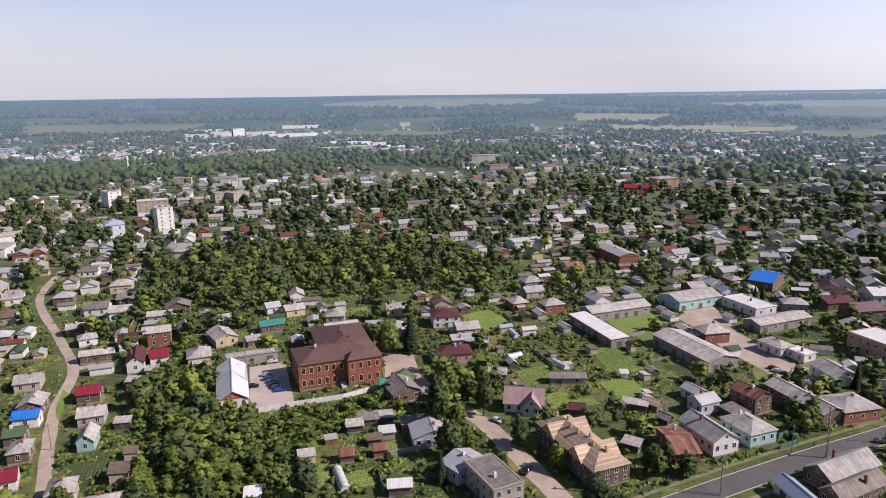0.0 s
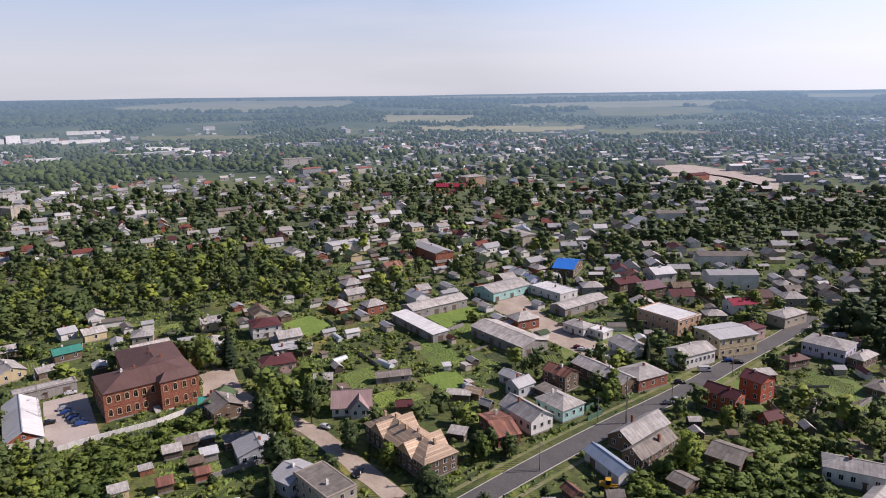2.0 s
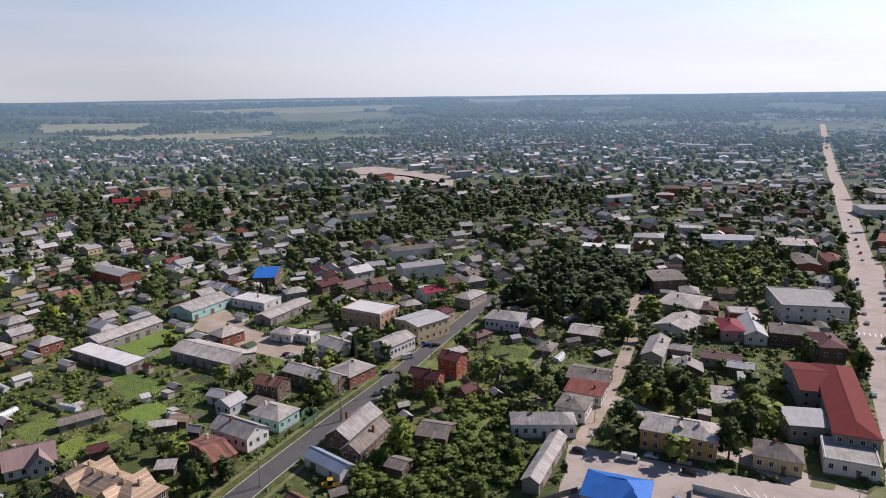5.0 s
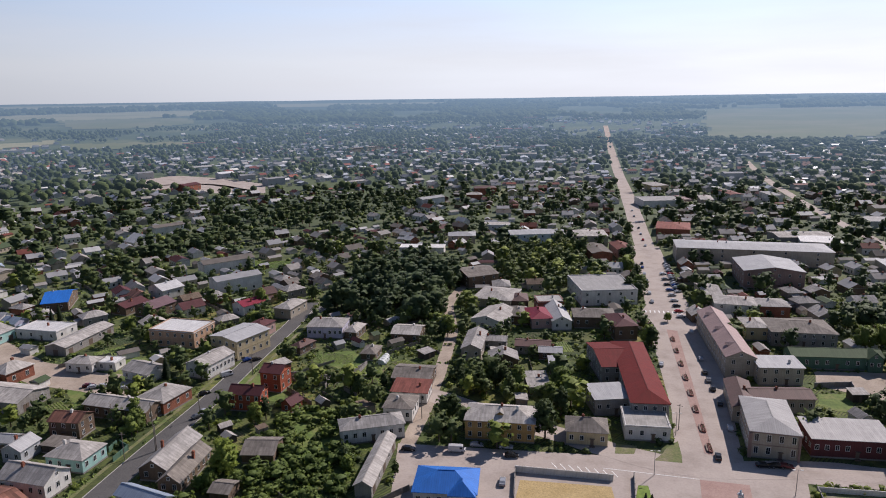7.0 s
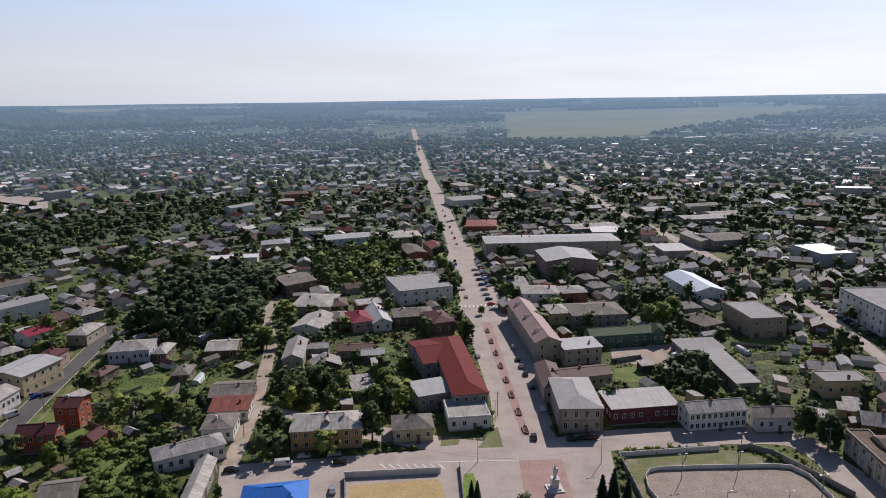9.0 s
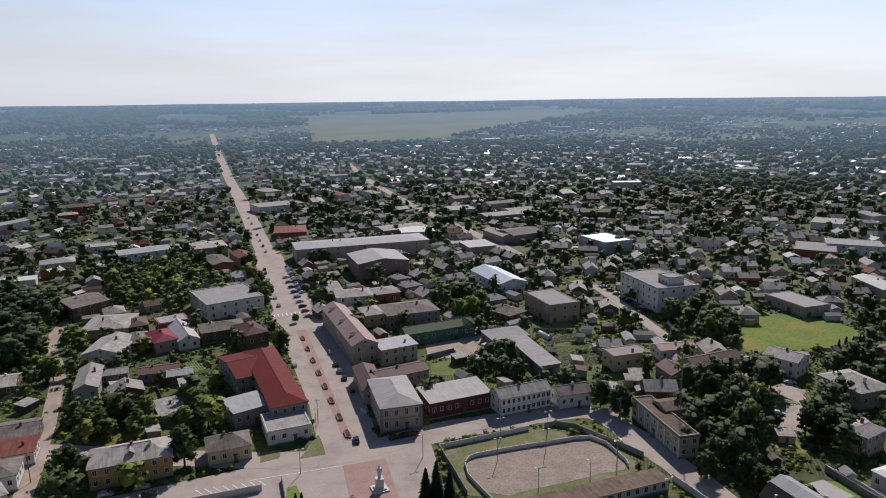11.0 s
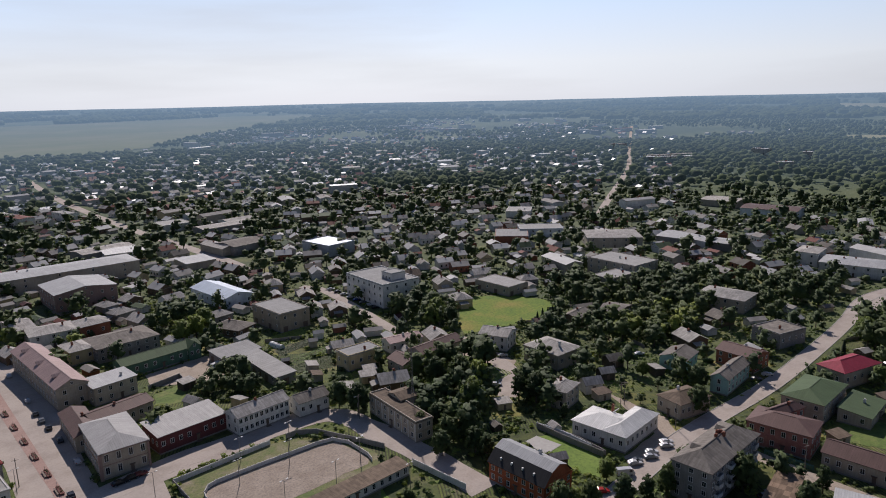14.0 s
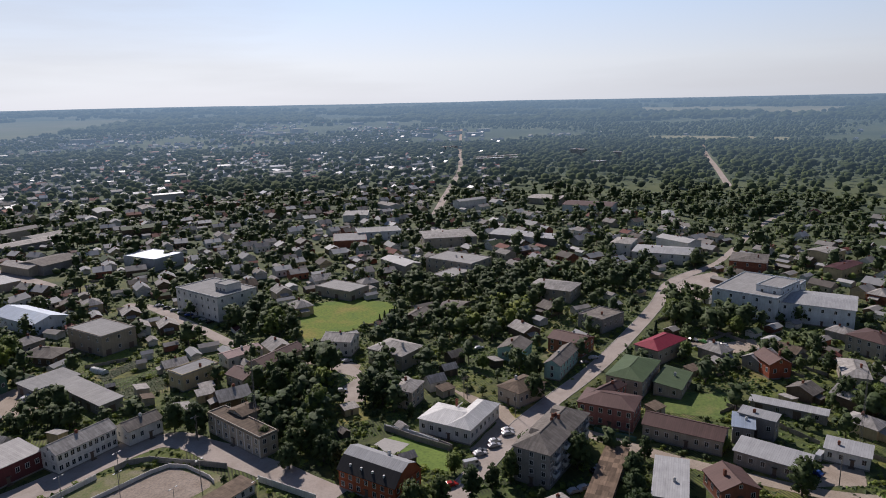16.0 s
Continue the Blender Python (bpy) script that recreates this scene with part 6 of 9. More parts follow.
house(115.3, 271.5, 1.2, 33.3, 9.2, 5.4, "gw", 2, "greenwall", "green", 1, "long market row with dark green roof", cat="market building", wings=((13.2, -2.8, 5.2, 6.0, 5.4, "gd", 2.6),))
house(112.4, 300.8, -2.8, 25.8, 19.0, 6.4, "hip", 2.4, "block", "slate_d", 2)
house(95.6, 305.0, 0.0, 10.1, 14.1, 6, "hip", 1.8, "cream", "slate", 1)
house(95.9, 337.9, -9.1, 18.8, 15.4, 6.4, "hip", 1.8, "white", "slate", 2)
house(112.1, 335.4, -0.5, 13.5, 13.6, 6.4, "hip", 1.6, "brick", "slate", 1)
house(88.5, 359.0, -90.0, 22.0, 9.0, 6, "gd", 2, "beige", "slate", 1)
house(129.6, 398.7, -3.8, 31.1, 31.4, 10, "gd", 2.4, "pinkbrown", "metal", 2, "tall brown hall with pale low gable roof", cat="cinema")
house(134.7, 450.0, -5.6, 91.0, 25.7, 10, "hip", 1.6, "beige", "metal", 3, "long three-storey beige school with pale roof", cat="school")
house(116.2, 681.5, 9.9, 37.9, 45.7, 6.5, "flat", 0.4, "white", "pale", 1, cat="shop")
house(141.6, 695.8, 9.6, 7.3, 48.6, 5.5, "flat", 0.4, "pink", "pinkred", 1, cat="shop")
house(104.9, 543.9, -11.1, 24.4, 40.1, 5.4, "hip", 2, "brick", "rustred", 1)
house(37.2, 499.1, 3.6, 24.4, 23.8, 7.5, "hip", 1.4, "beige", "slate", 2)
house(193.7, 495.2, -12.4, 25.7, 21.2, 5.5, "shed", 0.6, "white", "white", 1)
house(187.0, 512.8, 4.7, 37.9, 20.7, 5.5, "gw", 1.4, "block", "slate", 1)
house(269.9, 576.8, -5.4, 25.1, 26.2, 6, "flat", 0.4, "white", "pale", 1, cat="shop")
house(295.7, 534.8, -0.1, 48.3, 18.9, 5, "gw", 1.4, "block", "slate", 1, cat="warehouse")
house(319.4, 550.5, 2.8, 31.3, 16.6, 5, "gw", 1.4, "white", "slate", 1, cat="warehouse")
house(213.2, 427.2, -4.0, 19.8, 20.7, 5, "shed", 0.5, "beige", "metal", 1, cat="shop")
house(259.6, 447.9, 5.5, 28.3, 25.1, 6.5, "gw", 2, "block", "slate_d", 1, cat="warehouse")
house(245.9, 454.8, -89.5, 31.2, 11.8, 5.5, "gw", 1.8, "beige", "slate", 1)
house(162.6, 693.2, -6.3, 11.7, 46.5, 6, "hip", 1.6, "beige", "slate", 1)
house(227.8, 709.7, 5.4, 10.6, 52.2, 8, "flat", 0.3, "white", "pale", 2)
house(129.5, 791.6, 18.1, 19.1, 67.5, 7, "hip", 1.8, "cream", "slate", 2)
house(-35.0, 384.8, -58.5, 22.2, 18.8, 6.6, "gd", 2.4, "wood", "slate_d", 2)
house(-18.9, 309.9, -18.7, 15.2, 20.9, 5, "gd", 2.4, "white", "slate", 1)
house(-25.3, 274.6, -2.5, 8.0, 22.3, 5, "gd", 2, "beige", "slate", 1)
house(-17.4, 281.0, -2.6, 10.6, 6.8, 3.6, "gw", 1.2, "block", "slate", 1)
house(-0.8, 276.5, -2.6, 14.3, 8.5, 3.6, "gw", 1.2, "block", "brown", 1)
house(6.3, 269.9, -2.5, 9.0, 7.2, 3.4, "gw", 1.2, "wood", "metal", 1)
house(8.8, 256.3, 3.9, 6.4, 8.5, 3.6, "shed", 0.8, "wood", "metal", 1)
house(-8.8, 317.1, 3.4, 9.6, 15.1, 4.4, "hip", 2, "wood", "slate_d", 1)
house(1.3, 313.4, 12.6, 9.7, 17.0, 5, "hip", 2, "pink", "crimson", 1)
house(10.4, 316.9, 7.3, 8.7, 26.7, 4.6, "gd", 2.4, "white", "metal", 1)
house(6.6, 334.4, 10.6, 13.0, 10.9, 6, "flat", 0.3, "brick", "pale", 1)
house(26.9, 314.7, 2.1, 18.9, 13.7, 5.4, "hip", 2, "wood", "slate_d", 1)
house(-19.8, 346.5, -12.4, 19.8, 22.8, 4.6, "hip", 2.2, "beige", "slate", 1)
house(-8.5, 342.2, 5.1, 8.5, 13.4, 4, "hip", 1.8, "wood", "brown", 1)
house(34.3, 359.8, 10.9, 28.8, 31.3, 8, "flat", 0.5, "white", "pale", 2, cat="office")
house(0.9, 237.8, 9.3, 7.6, 12.6, 3.6, "shed", 0.8, "wood", "slate", 1)
house(-23.0, 165.5, 1.3, 16.5, 12.6, 4.6, "hip", 3, "blockw", "blue", 1, "pavilion with bright blue metal hip roof", cat="shop", wings=((4.6, -3.6, 6.5, 7.5, 4.6, "hip", 2.5),))
house(241.5, 272.5, -98.2, 35.8, 23.4, 12.5, "flat", 0.6, "white", "pale", 3, "white three-storey administration block", cat="office", bays=11, wings=((7.9, 2.0, 9.0, 9.0, 16.0, "flat", 0.5),))
house(141.5, 101.7, -93.3, 19.3, 12.1, 5.8, "gam", 4.6, "orangebrick", "metal", 2, "orange brick house with dark gambrel roof", hatches=4)
house(184.6, 99.4, -90.0, 18.4, 21.3, 5.2, "hip", 2.2, "white", "white", 1, "white house with light metal L-shaped hip roof", ell=1)
house(176.7, 64.3, -93.0, 10.9, 29.5, 10.5, "hip", 3, "block", "slate_d", 4, "four-storey grey brick apartment house", cat="apartment house", balconies=1, dormers=2)
house(210.5, 57.0, -87.8, 18.0, 12.2, 7.6, "hip", 2, "pinkbrick", "brown", 2, "pink brick building with brown roof", cat="office")
house(217.6, 60.6, 160.8, 17.7, 4.8, 7.4, "hip", 1.6, "pinkbrick", "brown", 2)
house(242.6, 57.2, -3.0, 23.0, 13.0, 7.0, "hip", 2.2, "beige", "green", 2, "two-storey office with green metal hip roof", cat="office")
house(246.0, 43.6, -2.0, 17.6, 9.6, 4.0, "shed", 1.2, "beige", "green", 1)
house(207.4, 32.4, -92.4, 23.6, 9.7, 5, "gw", 2.2, "beige", "brown", 1, "long beige building with brown metal roof", cat="workshop")
house(201.7, 7.3, -99.7, 19.0, 8.0, 4.4, "shed", 1.2, "block", "metal", 1, "long grey workshop with metal roof", cat="workshop")
house(217.5, 16.8, -84.0, 6.1, 9.3, 5.6, "shed", 0.6, "block", "metalblue", 1)
house(222.2, 12.9, -100.8, 10.8, 4.8, 6.8, "shed", 0.6, "block", "metal", 1)
house(216.0, -11.6, -95.9, 11.5, 7.2, 4.2, "shed", 0.8, "white", "metal", 1)
house(276.9, 54.8, -110.0, 10.6, 20.9, 6.4, "hip", 2.4, "beige", "crimson", 1, "shop with crimson metal hip roof", cat="shop")
house(366.1, 25.7, -104.1, 30.3, 42.6, 12, "flat", 0.6, "whiteblue", "pale", 3, "large white culture house", cat="theatre")
house(359.9, -0.4, -92.1, 31.2, 26.1, 9.5, "gw", 1.6, "whiteblue", "metal", 2, "long white wing of the culture house", cat="theatre")
house(361.6, 17.4, -109.6, 11.8, 20.8, 15, "flat", 0.5, "whiteblue", "pale", 3, "stage tower of the culture house", cat="theatre")
house(244.5, 85.9, -89.6, 6.2, 21.4, 6.2, "gd", 2, "teal", "slate_d", 2)
house(249.5, 107.9, -86.6, 10.4, 12.6, 5.4, "gd", 2, "teal", "slate_d", 1)
house(266.9, 89.7, -98.5, 15.5, 11.4, 6, "gw", 2, "brick", "brown", 2)
house(303.6, 87.7, -109.0, 13.7, 16.5, 6.4, "flat", 0.5, "block", "slate_d", 1)
house(341.5, 124.7, -89.7, 24.0, 18.6, 6.6, "hip", 2.2, "beige", "slate", 2)
house(194.1, 187.5, -91.6, 8.6, 23.4, 6.4, "gd", 2, "beige", "brown", 1, "long building with brown slate roof", cat="workshop")
house(193.6, 207.2, -104.2, 8.0, 15.7, 5, "gd", 1.4, "white", "pinkred", 1)
house(177.7, 189.3, -99.1, 10.7, 8.8, 4.4, "gw", 2, "beige", "brown", 1)
house(169.7, 207.7, -97.5, 9.3, 15.8, 6.6, "flat", 0.4, "cream", "pale", 1)
house(179.9, 278.1, -92.9, 25.5, 16.3, 9, "flat", 0.4, "tan", "pale", 2, "tan blockhouse with flat roof", cat="warehouse")
house(157.0, 283.5, 18.0, 12.0, 16.5, 4, "hip", 2.4, "wood", "slate_d", 1)
house(182.0, 338.0, -1.0, 17.0, 37.0, 6, "gd", 2.6, "whiteblue", "metalblue", 1, "market hall with pale blue metal roof", cat="market hall")
house(140.0, 229.5, -97.0, 33.0, 8.2, 4, "shed", 0.5, "block", "pale", 1, "long open storage shed, pale metal roof", cat="shed")
house(140.0, 253.3, -3.0, 17.5, 12.0, 4, "shed", 0.5, "block", "pale", 1, "wide head of the storage shed, pale roof", cat="shed")
house(143.6, 156.0, -100.9, 28.5, 6.5, 6.8, "flat", 0.5, "beige", "brownslate", 2, "beige two-storey post office, mast on its roof", cat="office", pilasters=8, bays=7, wings=((-5.5, 5.0, 8.0, 7.0, 7.6, "gd", 1.2),))
house(222.1, 177.1, -72.7, 12.6, 11.4, 6.8, "gw", 2, "white", "slate", 2)
house(223.0, 149.5, -95.6, 17.5, 14.3, 6.4, "hip", 2.6, "beige", "slate", 1)
house(191.9, 123.8, -83.1, 7.1, 10.2, 6.6, "hip", 1.8, "beige", "slate", 2)
house(294.5, 232.0, -94.8, 25.6, 15.9, 5.2, "flat", 0.4, "beige", "pale", 1, cat="warehouse")
house(365.4, 195.8, -97.5, 33.8, 22.8, 10, "flat", 0.4, "beige", "pale", 3, "three-storey beige school block", cat="school")
house(347.4, 186.1, -99.6, 13.5, 35.8, 7, "flat", 0.4, "beige", "pale", 2, cat="school")
house(241.1, 5.4, -94.0, 23.2, 4.2, 3.4, "shed", 0.5, "block", "metal", 1, "row of grey garages", cat="garage")
house(182.4, 16.0, -56.5, 10.3, 10.4, 4.4, "gd", 2.4, "brick", "brown", 1)
house(175.2, 30.2, -80.3, 8.5, 19.8, 4.6, "shed", 0.8, "block", "metal", 1)
house(172.9, 46.6, -84.7, 6.1, 29.2, 3.2, "shed", 0.6, "wood", "rustslate", 1, "row of old sheds with patched roofs", cat="shed")
house(283.6, 17.7, -118.5, 7.3, 12.8, 4.2, "gd", 2, "block", "slate", 1)
house(277.5, 13.2, -55.8, 8.5, 11.8, 6, "gd", 2.4, "brickred", "brown", 1)
house(282.5, -14.0, -84.3, 8.8, 18.9, 5, "hip", 2, "beige", "slate", 1)
house(319.7, -21.9, -121.8, 15.2, 14.6, 7, "hip", 2, "beige", "brown", 2)
house(291.5, 159.5, -80.4, 10.8, 17.9, 4, "gw", 1.6, "wood", "slate_d", 1)
house(271.8, 168.7, -87.7, 9.3, 13.8, 4, "gd", 2, "wood", "slate_d", 1)
house(213.1, 89.6, -107.5, 9.8, 14.2, 5.6, "hip", 2, "beige", "brownslate", 1)
house(437.3, 305.9, -47.9, 33.2, 21.8, 7, "flat", 0.4, "whiteblue", "pale", 2, "white shop with blue and red bands", cat="shop")
house(408.3, 311.6, -52.4, 24.3, 33.0, 6, "flat", 0.3, "brick", "pale", 1, cat="shop")
house(439.8, 245.0, -51.0, 38.3, 30.2, 8, "hip", 1.6, "beige", "slate", 2)
house(503.0, 375.1, -57.8, 21.8, 28.6, 6, "flat", 0.3, "white", "pale", 1)
house(296.5, 391.0, -89.2, 30.1, 23.4, 8, "flat", 0.5, "metalwall", "metalblue", 1, "large metal-clad warehouse", cat="warehouse")
house(474.2, 201.7, -106.4, 39.6, 15.8, 6, "gw", 1.6, "white", "metal", 1)
house(452.4, 90.9, -85.3, 36.0, 23.7, 7, "hip", 1.6, "white", "metal", 2, cat="school")
house(461.9, 118.9, -88.4, 13.3, 20.6, 9, "hip", 1.6, "white", "slate", 2)
house(473.2, 194.3, -88.4, 55.4, 18.6, 5.5, "gw", 1.2, "block", "metal", 1)
house(632.0, 196.1, -85.4, 46.1, 33.1, 7, "gw", 1.4, "whiteblue", "brown", 1, cat="warehouse")
house(667.0, 251.4, -91.9, 34.5, 34.1, 6, "gw", 1.4, "beige", "slate", 1)
house(446.2, 38.4, -88.7, 20.4, 25.6, 8, "hip", 1.8, "brick", "slate_d", 2)
house(614.9, 121.0, -76.6, 9.8, 25.8, 4.5, "hip", 2, "beige", "metal", 1)
house(-594.1, 37.6, 99.9, 12.6, 13.0, 19, "flat", 0.4, "white", "block", 6, "white six-storey tower block", cat="apartment house")
house(-751.3, 1.5, 119.1, 13.8, 13.0, 16, "flat", 0.4, "white", "block", 5, "white five-storey block", cat="apartment house")
house(-685.8, 35.2, 86.7, 26.9, 13.0, 13, "flat", 0.4, "beige", "white", 4, cat="apartment house")
house(-586.1, 0.8, 92.9, 13.7, 16.0, 10, "hip", 4, "whiteblue", "metalblue", 2, "pale blue house with silver roof")
house(-729.2, 104.4, 95.8, 18.0, 12.0, 10, "flat", 0.4, "beige", "block", 3, cat="apartment house")
house(-722.6, 118.3, 119.5, 19.9, 12.0, 10, "flat", 0.4, "beige", "block", 3, cat="apartment house")
house(-834.1, 135.0, 79.6, 15.7, 12.0, 10, "flat", 0.4, "white", "block", 3, cat="apartment house")
house(-897.2, 83.0, 75.3, 20.7, 12.0, 9, "flat", 0.4, "beige", "block", 3, cat="apartment house")
house(-724.7, 72.3, 84.0, 24.3, 12.0, 6, "gw", 2, "beige", "slate", 2, cat="apartment house")
house(-602.7, -70.5, 111.9, 19.2, 14.0, 6, "gw", 2, "white", "slate", 1, cat="warehouse")
house(-931.3, 528.5, 75.9, 45.5, 14.0, 13, "flat", 0.4, "beige", "block", 4, cat="apartment house")
house(-574.0, 552.0, 76.0, 26.1, 18.0, 12, "hip", 2, "orangeplaster", "slate", 3, "orange three-storey block", cat="apartment house")
house(-566.5, 512.2, 45.5, 32.3, 14.0, 5, "gw", 3, "brick", "crimson", 1, cat="shop")
house(-484.0, 376.8, 59.7, 9.8, 10.0, 8, "gd", 3, "white", "slate", 2)
house(-340.0, 380.1, 47.8, 9.5, 12.0, 5, "gd", 3, "white", "metalblue", 1)
house(-296.5, 472.3, 60.5, 17.4, 14.0, 3.5, "gd", 5, "white", "white", 1, "house with steep white roof")
house(-416.7, 775.6, 75.9, 25.4, 16.0, 7, "gw", 2, "brick", "maroon", 2, cat="warehouse")
house(-31.2, 530.2, 1.6, 21.2, 14.0, 8, "flat", 0.4, "whiteblue", "slate", 2, cat="office")
house(-4.0, 498.4, 11.8, 33.0, 18.0, 8, "gw", 1.4, "whiteblue", "metal", 2, cat="office")
house(-78.0, 458.0, 1.9, 30.5, 12.0, 5, "flat", 0.3, "white", "white", 1, cat="shop")
house(-54.9, 496.6, 5.5, 19.7, 14.0, 6, "hip", 2, "beige", "metal", 2, cat="office")
house(-57.0, 751.1, 11.9, 23.0, 16.0, 8, "hip", 2, "brick", "brown", 2, cat="office")
house(-65.4, 712.9, 7.7, 15.9, 12.0, 6, "hip", 2, "brick", "slate", 1)
house(-1837.1, 212.0, 82.0, 52.1, 14.0, 10, "flat", 0.4, "white", "metal", 2, cat="factory")
house(-1864.3, 276.0, 82.6, 51.8, 14.0, 12, "flat", 0.4, "white", "metal", 2, cat="factory")
house(-1861.5, 318.2, 99.9, 30.2, 14.0, 18, "flat", 0.4, "white", "metal", 2, cat="factory")
house(-1838.2, 371.8, 83.2, 73.8, 14.0, 10, "flat", 0.4, "white", "metal", 2, cat="factory")
house(-2022.9, 528.0, 83.9, 113.2, 14.0, 9, "flat", 0.4, "white", "metal", 2, cat="factory")
house(-1767.8, 438.9, 90.3, 125.5, 14.0, 8, "flat", 0.4, "white", "metal", 2, cat="factory")
house(-2007.7, 270.3, 83.8, 84.8, 14.0, 8, "flat", 0.4, "white", "metal", 2, cat="factory")
house(-1265.7, 385.4, 73.8, 45.1, 14.0, 10, "flat", 0.4, "white", "metal", 2, cat="apartment house")
house(-1399.9, 473.3, 97.3, 26.5, 14.0, 10, "flat", 0.4, "white", "metal", 2, cat="apartment house")
house(-1384.2, 494.1, 102.6, 24.1, 14.0, 10, "flat", 0.4, "white", "metal", 2, cat="apartment house")
house(-1333.9, 505.2, 91.3, 28.5, 14.0, 10, "flat", 0.4, "white", "metal", 2, cat="apartment house")
house(-1319.2, 276.0, 86.0, 41.8, 14.0, 7, "flat", 0.4, "white", "metal", 2, cat="apartment house")
house(-1181.7, 99.0, 73.8, 34.4, 14.0, 7, "flat", 0.4, "white", "metal", 2, cat="apartment house")
house(-1149.9, 58.0, 80.9, 23.0, 14.0, 6, "flat", 0.4, "white", "metal", 2, cat="apartment house")
house(1087.7, 503.8, -31.2, 90.9, 14.0, 10, "flat", 0.4, "beige", "slate", 4, cat="apartment house")
house(1285.5, 710.2, -22.9, 40.7, 14.0, 10, "flat", 0.4, "beige", "slate", 4, cat="apartment house")
house(145.1, 1678.8, 11.2, 28.4, 14.0, 9, "flat", 0.4, "pinkbrown", "slate", 4, cat="apartment house")
house(1220.4, 403.7, -105.3, 27.9, 14.0, 14, "flat", 0.4, "beige", "pale", 4, cat="apartment house")
house(1040.5, 311.1, -41.6, 19.9, 14.0, 10, "flat", 0.4, "beige", "pale", 4, cat="apartment house")
house(1181.6, 321.1, -73.9, 13.4, 14.0, 14, "flat", 0.4, "beige", "pale", 4, cat="apartment house")
house(1051.8, 487.8, -50.9, 77.8, 14.0, 10, "flat", 0.4, "beige", "pale", 4, cat="apartment house")
house(-353.7, 1384.4, 58.1, 80.5, 14.0, 8, "flat", 0.4, "brick", "slate", 2, cat="factory")
house(103.5, 134.7, -3.3, 39.6, 5.5, 3.2, "shed", 0.5, "white", "brownslate", 1, "long roofed spectator stand beside the rink", cat="stand")
house(-195.1, 62.7, 75.0, 5.0, 4.0, 2.5, "shed", 0.6, "darkwood", "slate", 1, cat="shed")
house(-197.2, 68.1, 75.0, 6.0, 4.0, 2.5, "shed", 0.6, "wood", "slate_d", 1, cat="shed")
house(-196.5, 73.0, 75.0, 6.0, 4.0, 2.5, "shed", 0.6, "darkwood", "slate", 1, cat="shed")
house(-186.1, 70.3, 75.0, 4.5, 3.6, 2.5, "shed", 0.6, "block", "white", 1, cat="shed")
house(-183.4, 65.1, 75.0, 4.0, 3.0, 2.5, "shed", 0.6, "wood", "brownslate", 1, cat="shed")
house(-178.3, 54.4, 75.0, 4.0, 3.5, 2.5, "shed", 0.6, "wood", "rust", 1, cat="shed")
house(-176.6, 64.2, 75.0, 4.0, 3.0, 2.5, "shed", 0.6, "brick", "rust", 1, cat="shed")
house(-188.3, 79.9, 75.0, 7.0, 4.5, 2.5, "shed", 0.6, "wood", "slate_d", 1, cat="shed")
house(-170.1, 25.7, 75.0, 4.0, 4.0, 2.5, "shed", 0.6, "white", "white", 1, cat="shed")
house(-194.6, 145.5, 62.0, 13.0, 4.5, 2.6, "gw", 1.5, "block", "slate_d", 1, cat="shed")
house(-171.6, 132.6, 55.0, 5.0, 4.0, 2.6, "gw", 1.5, "wood", "maroon", 1, cat="shed")
house(-208.4, 123.7, 55.0, 6.5, 6.0, 3.6, "gw", 1.5, "darkwood", "slate", 1, cat="shed")
house(-243.0, 133.9, 50.0, 10.0, 6.0, 3.2, "gw", 1.5, "wood", "metal", 1, cat="shed")
house(-187.8, 166.6, 60.0, 2.6, 2.4, 2.2, "shed", 0.7, "white", "white", 1, cat="shed")
house(-165.5, 152.3, 40.0, 8.0, 3.2, 2.4, "shed", 0.7, "wood", "slate", 1, cat="shed")
house(-145.1, 133.0, 30.0, 5.0, 4.0, 2.4, "shed", 0.7, "darkwood", "slate", 1, cat="shed")
house(-163.0, 157.4, 20.0, 5.5, 4.0, 2.6, "gw", 1.5, "wood", "batten", 1, cat="shed")
house(-153.0, 153.7, 10.0, 4.0, 3.2, 2.4, "gw", 1.5, "darkwood", "slate", 1, cat="shed")
house(-162.3, 175.9, 0.0, 7.0, 5.5, 3.6, "gw", 1.5, "metalwall", "metal", 1, cat="shed")
house(-155.9, 174.9, 0.0, 6.0, 5.0, 3.4, "gd", 1.5, "brickred", "metal", 1, cat="shed")
house(-145.5, 176.5, -6.0, 8.0, 5.0, 2.8, "shed", 0.7, "darkwood", "slate_d", 1, cat="shed")
house(-216.8, 85.1, 62.0, 9.0, 7.0, 3.2, "gw", 2.2, "wood", "teal", 1, "timber house under bright teal metal roof")

# ---- the rest of the town: plots with timber and plastered houses ----
RND = random.Random(11)


def near_road(x, y, gap):
    for pts, width in ROADS:
        g2 = (width / 2 + gap) ** 2
        for (x0, y0), (x1, y1) in zip(pts[::2], pts[2::2]):
            dx, dy = x1 - x0, y1 - y0
            t = max(0.0, min(1.0, ((x - x0) * dx + (y - y0) * dy) / (dx * dx + dy * dy + 1e-9)))
            if (x - x0 - t * dx) ** 2 + (y - y0 - t * dy) ** 2 < g2:
                return True
    return False


CELL = {}


def stamp(x, y, ang, hw, hd):
    """Marks the ground cells, 4 m wide, that a footprint covers."""
    c, s = math.cos(ang), math.sin(ang)
    k = int(math.hypot(hw, hd) / 2) + 1
    for i in range(-k, k + 1):
        for j in range(-k, k + 1):
            px, py = x + i * 2, y + j * 2
            u, v = (px - x) * c + (py - y) * s, -(px - x) * s + (py - y) * c
            if abs(u) <= hw + 0.5 and abs(v) <= hd + 0.5:
                CELL[(round(px / 2), round(py / 2))] = 1


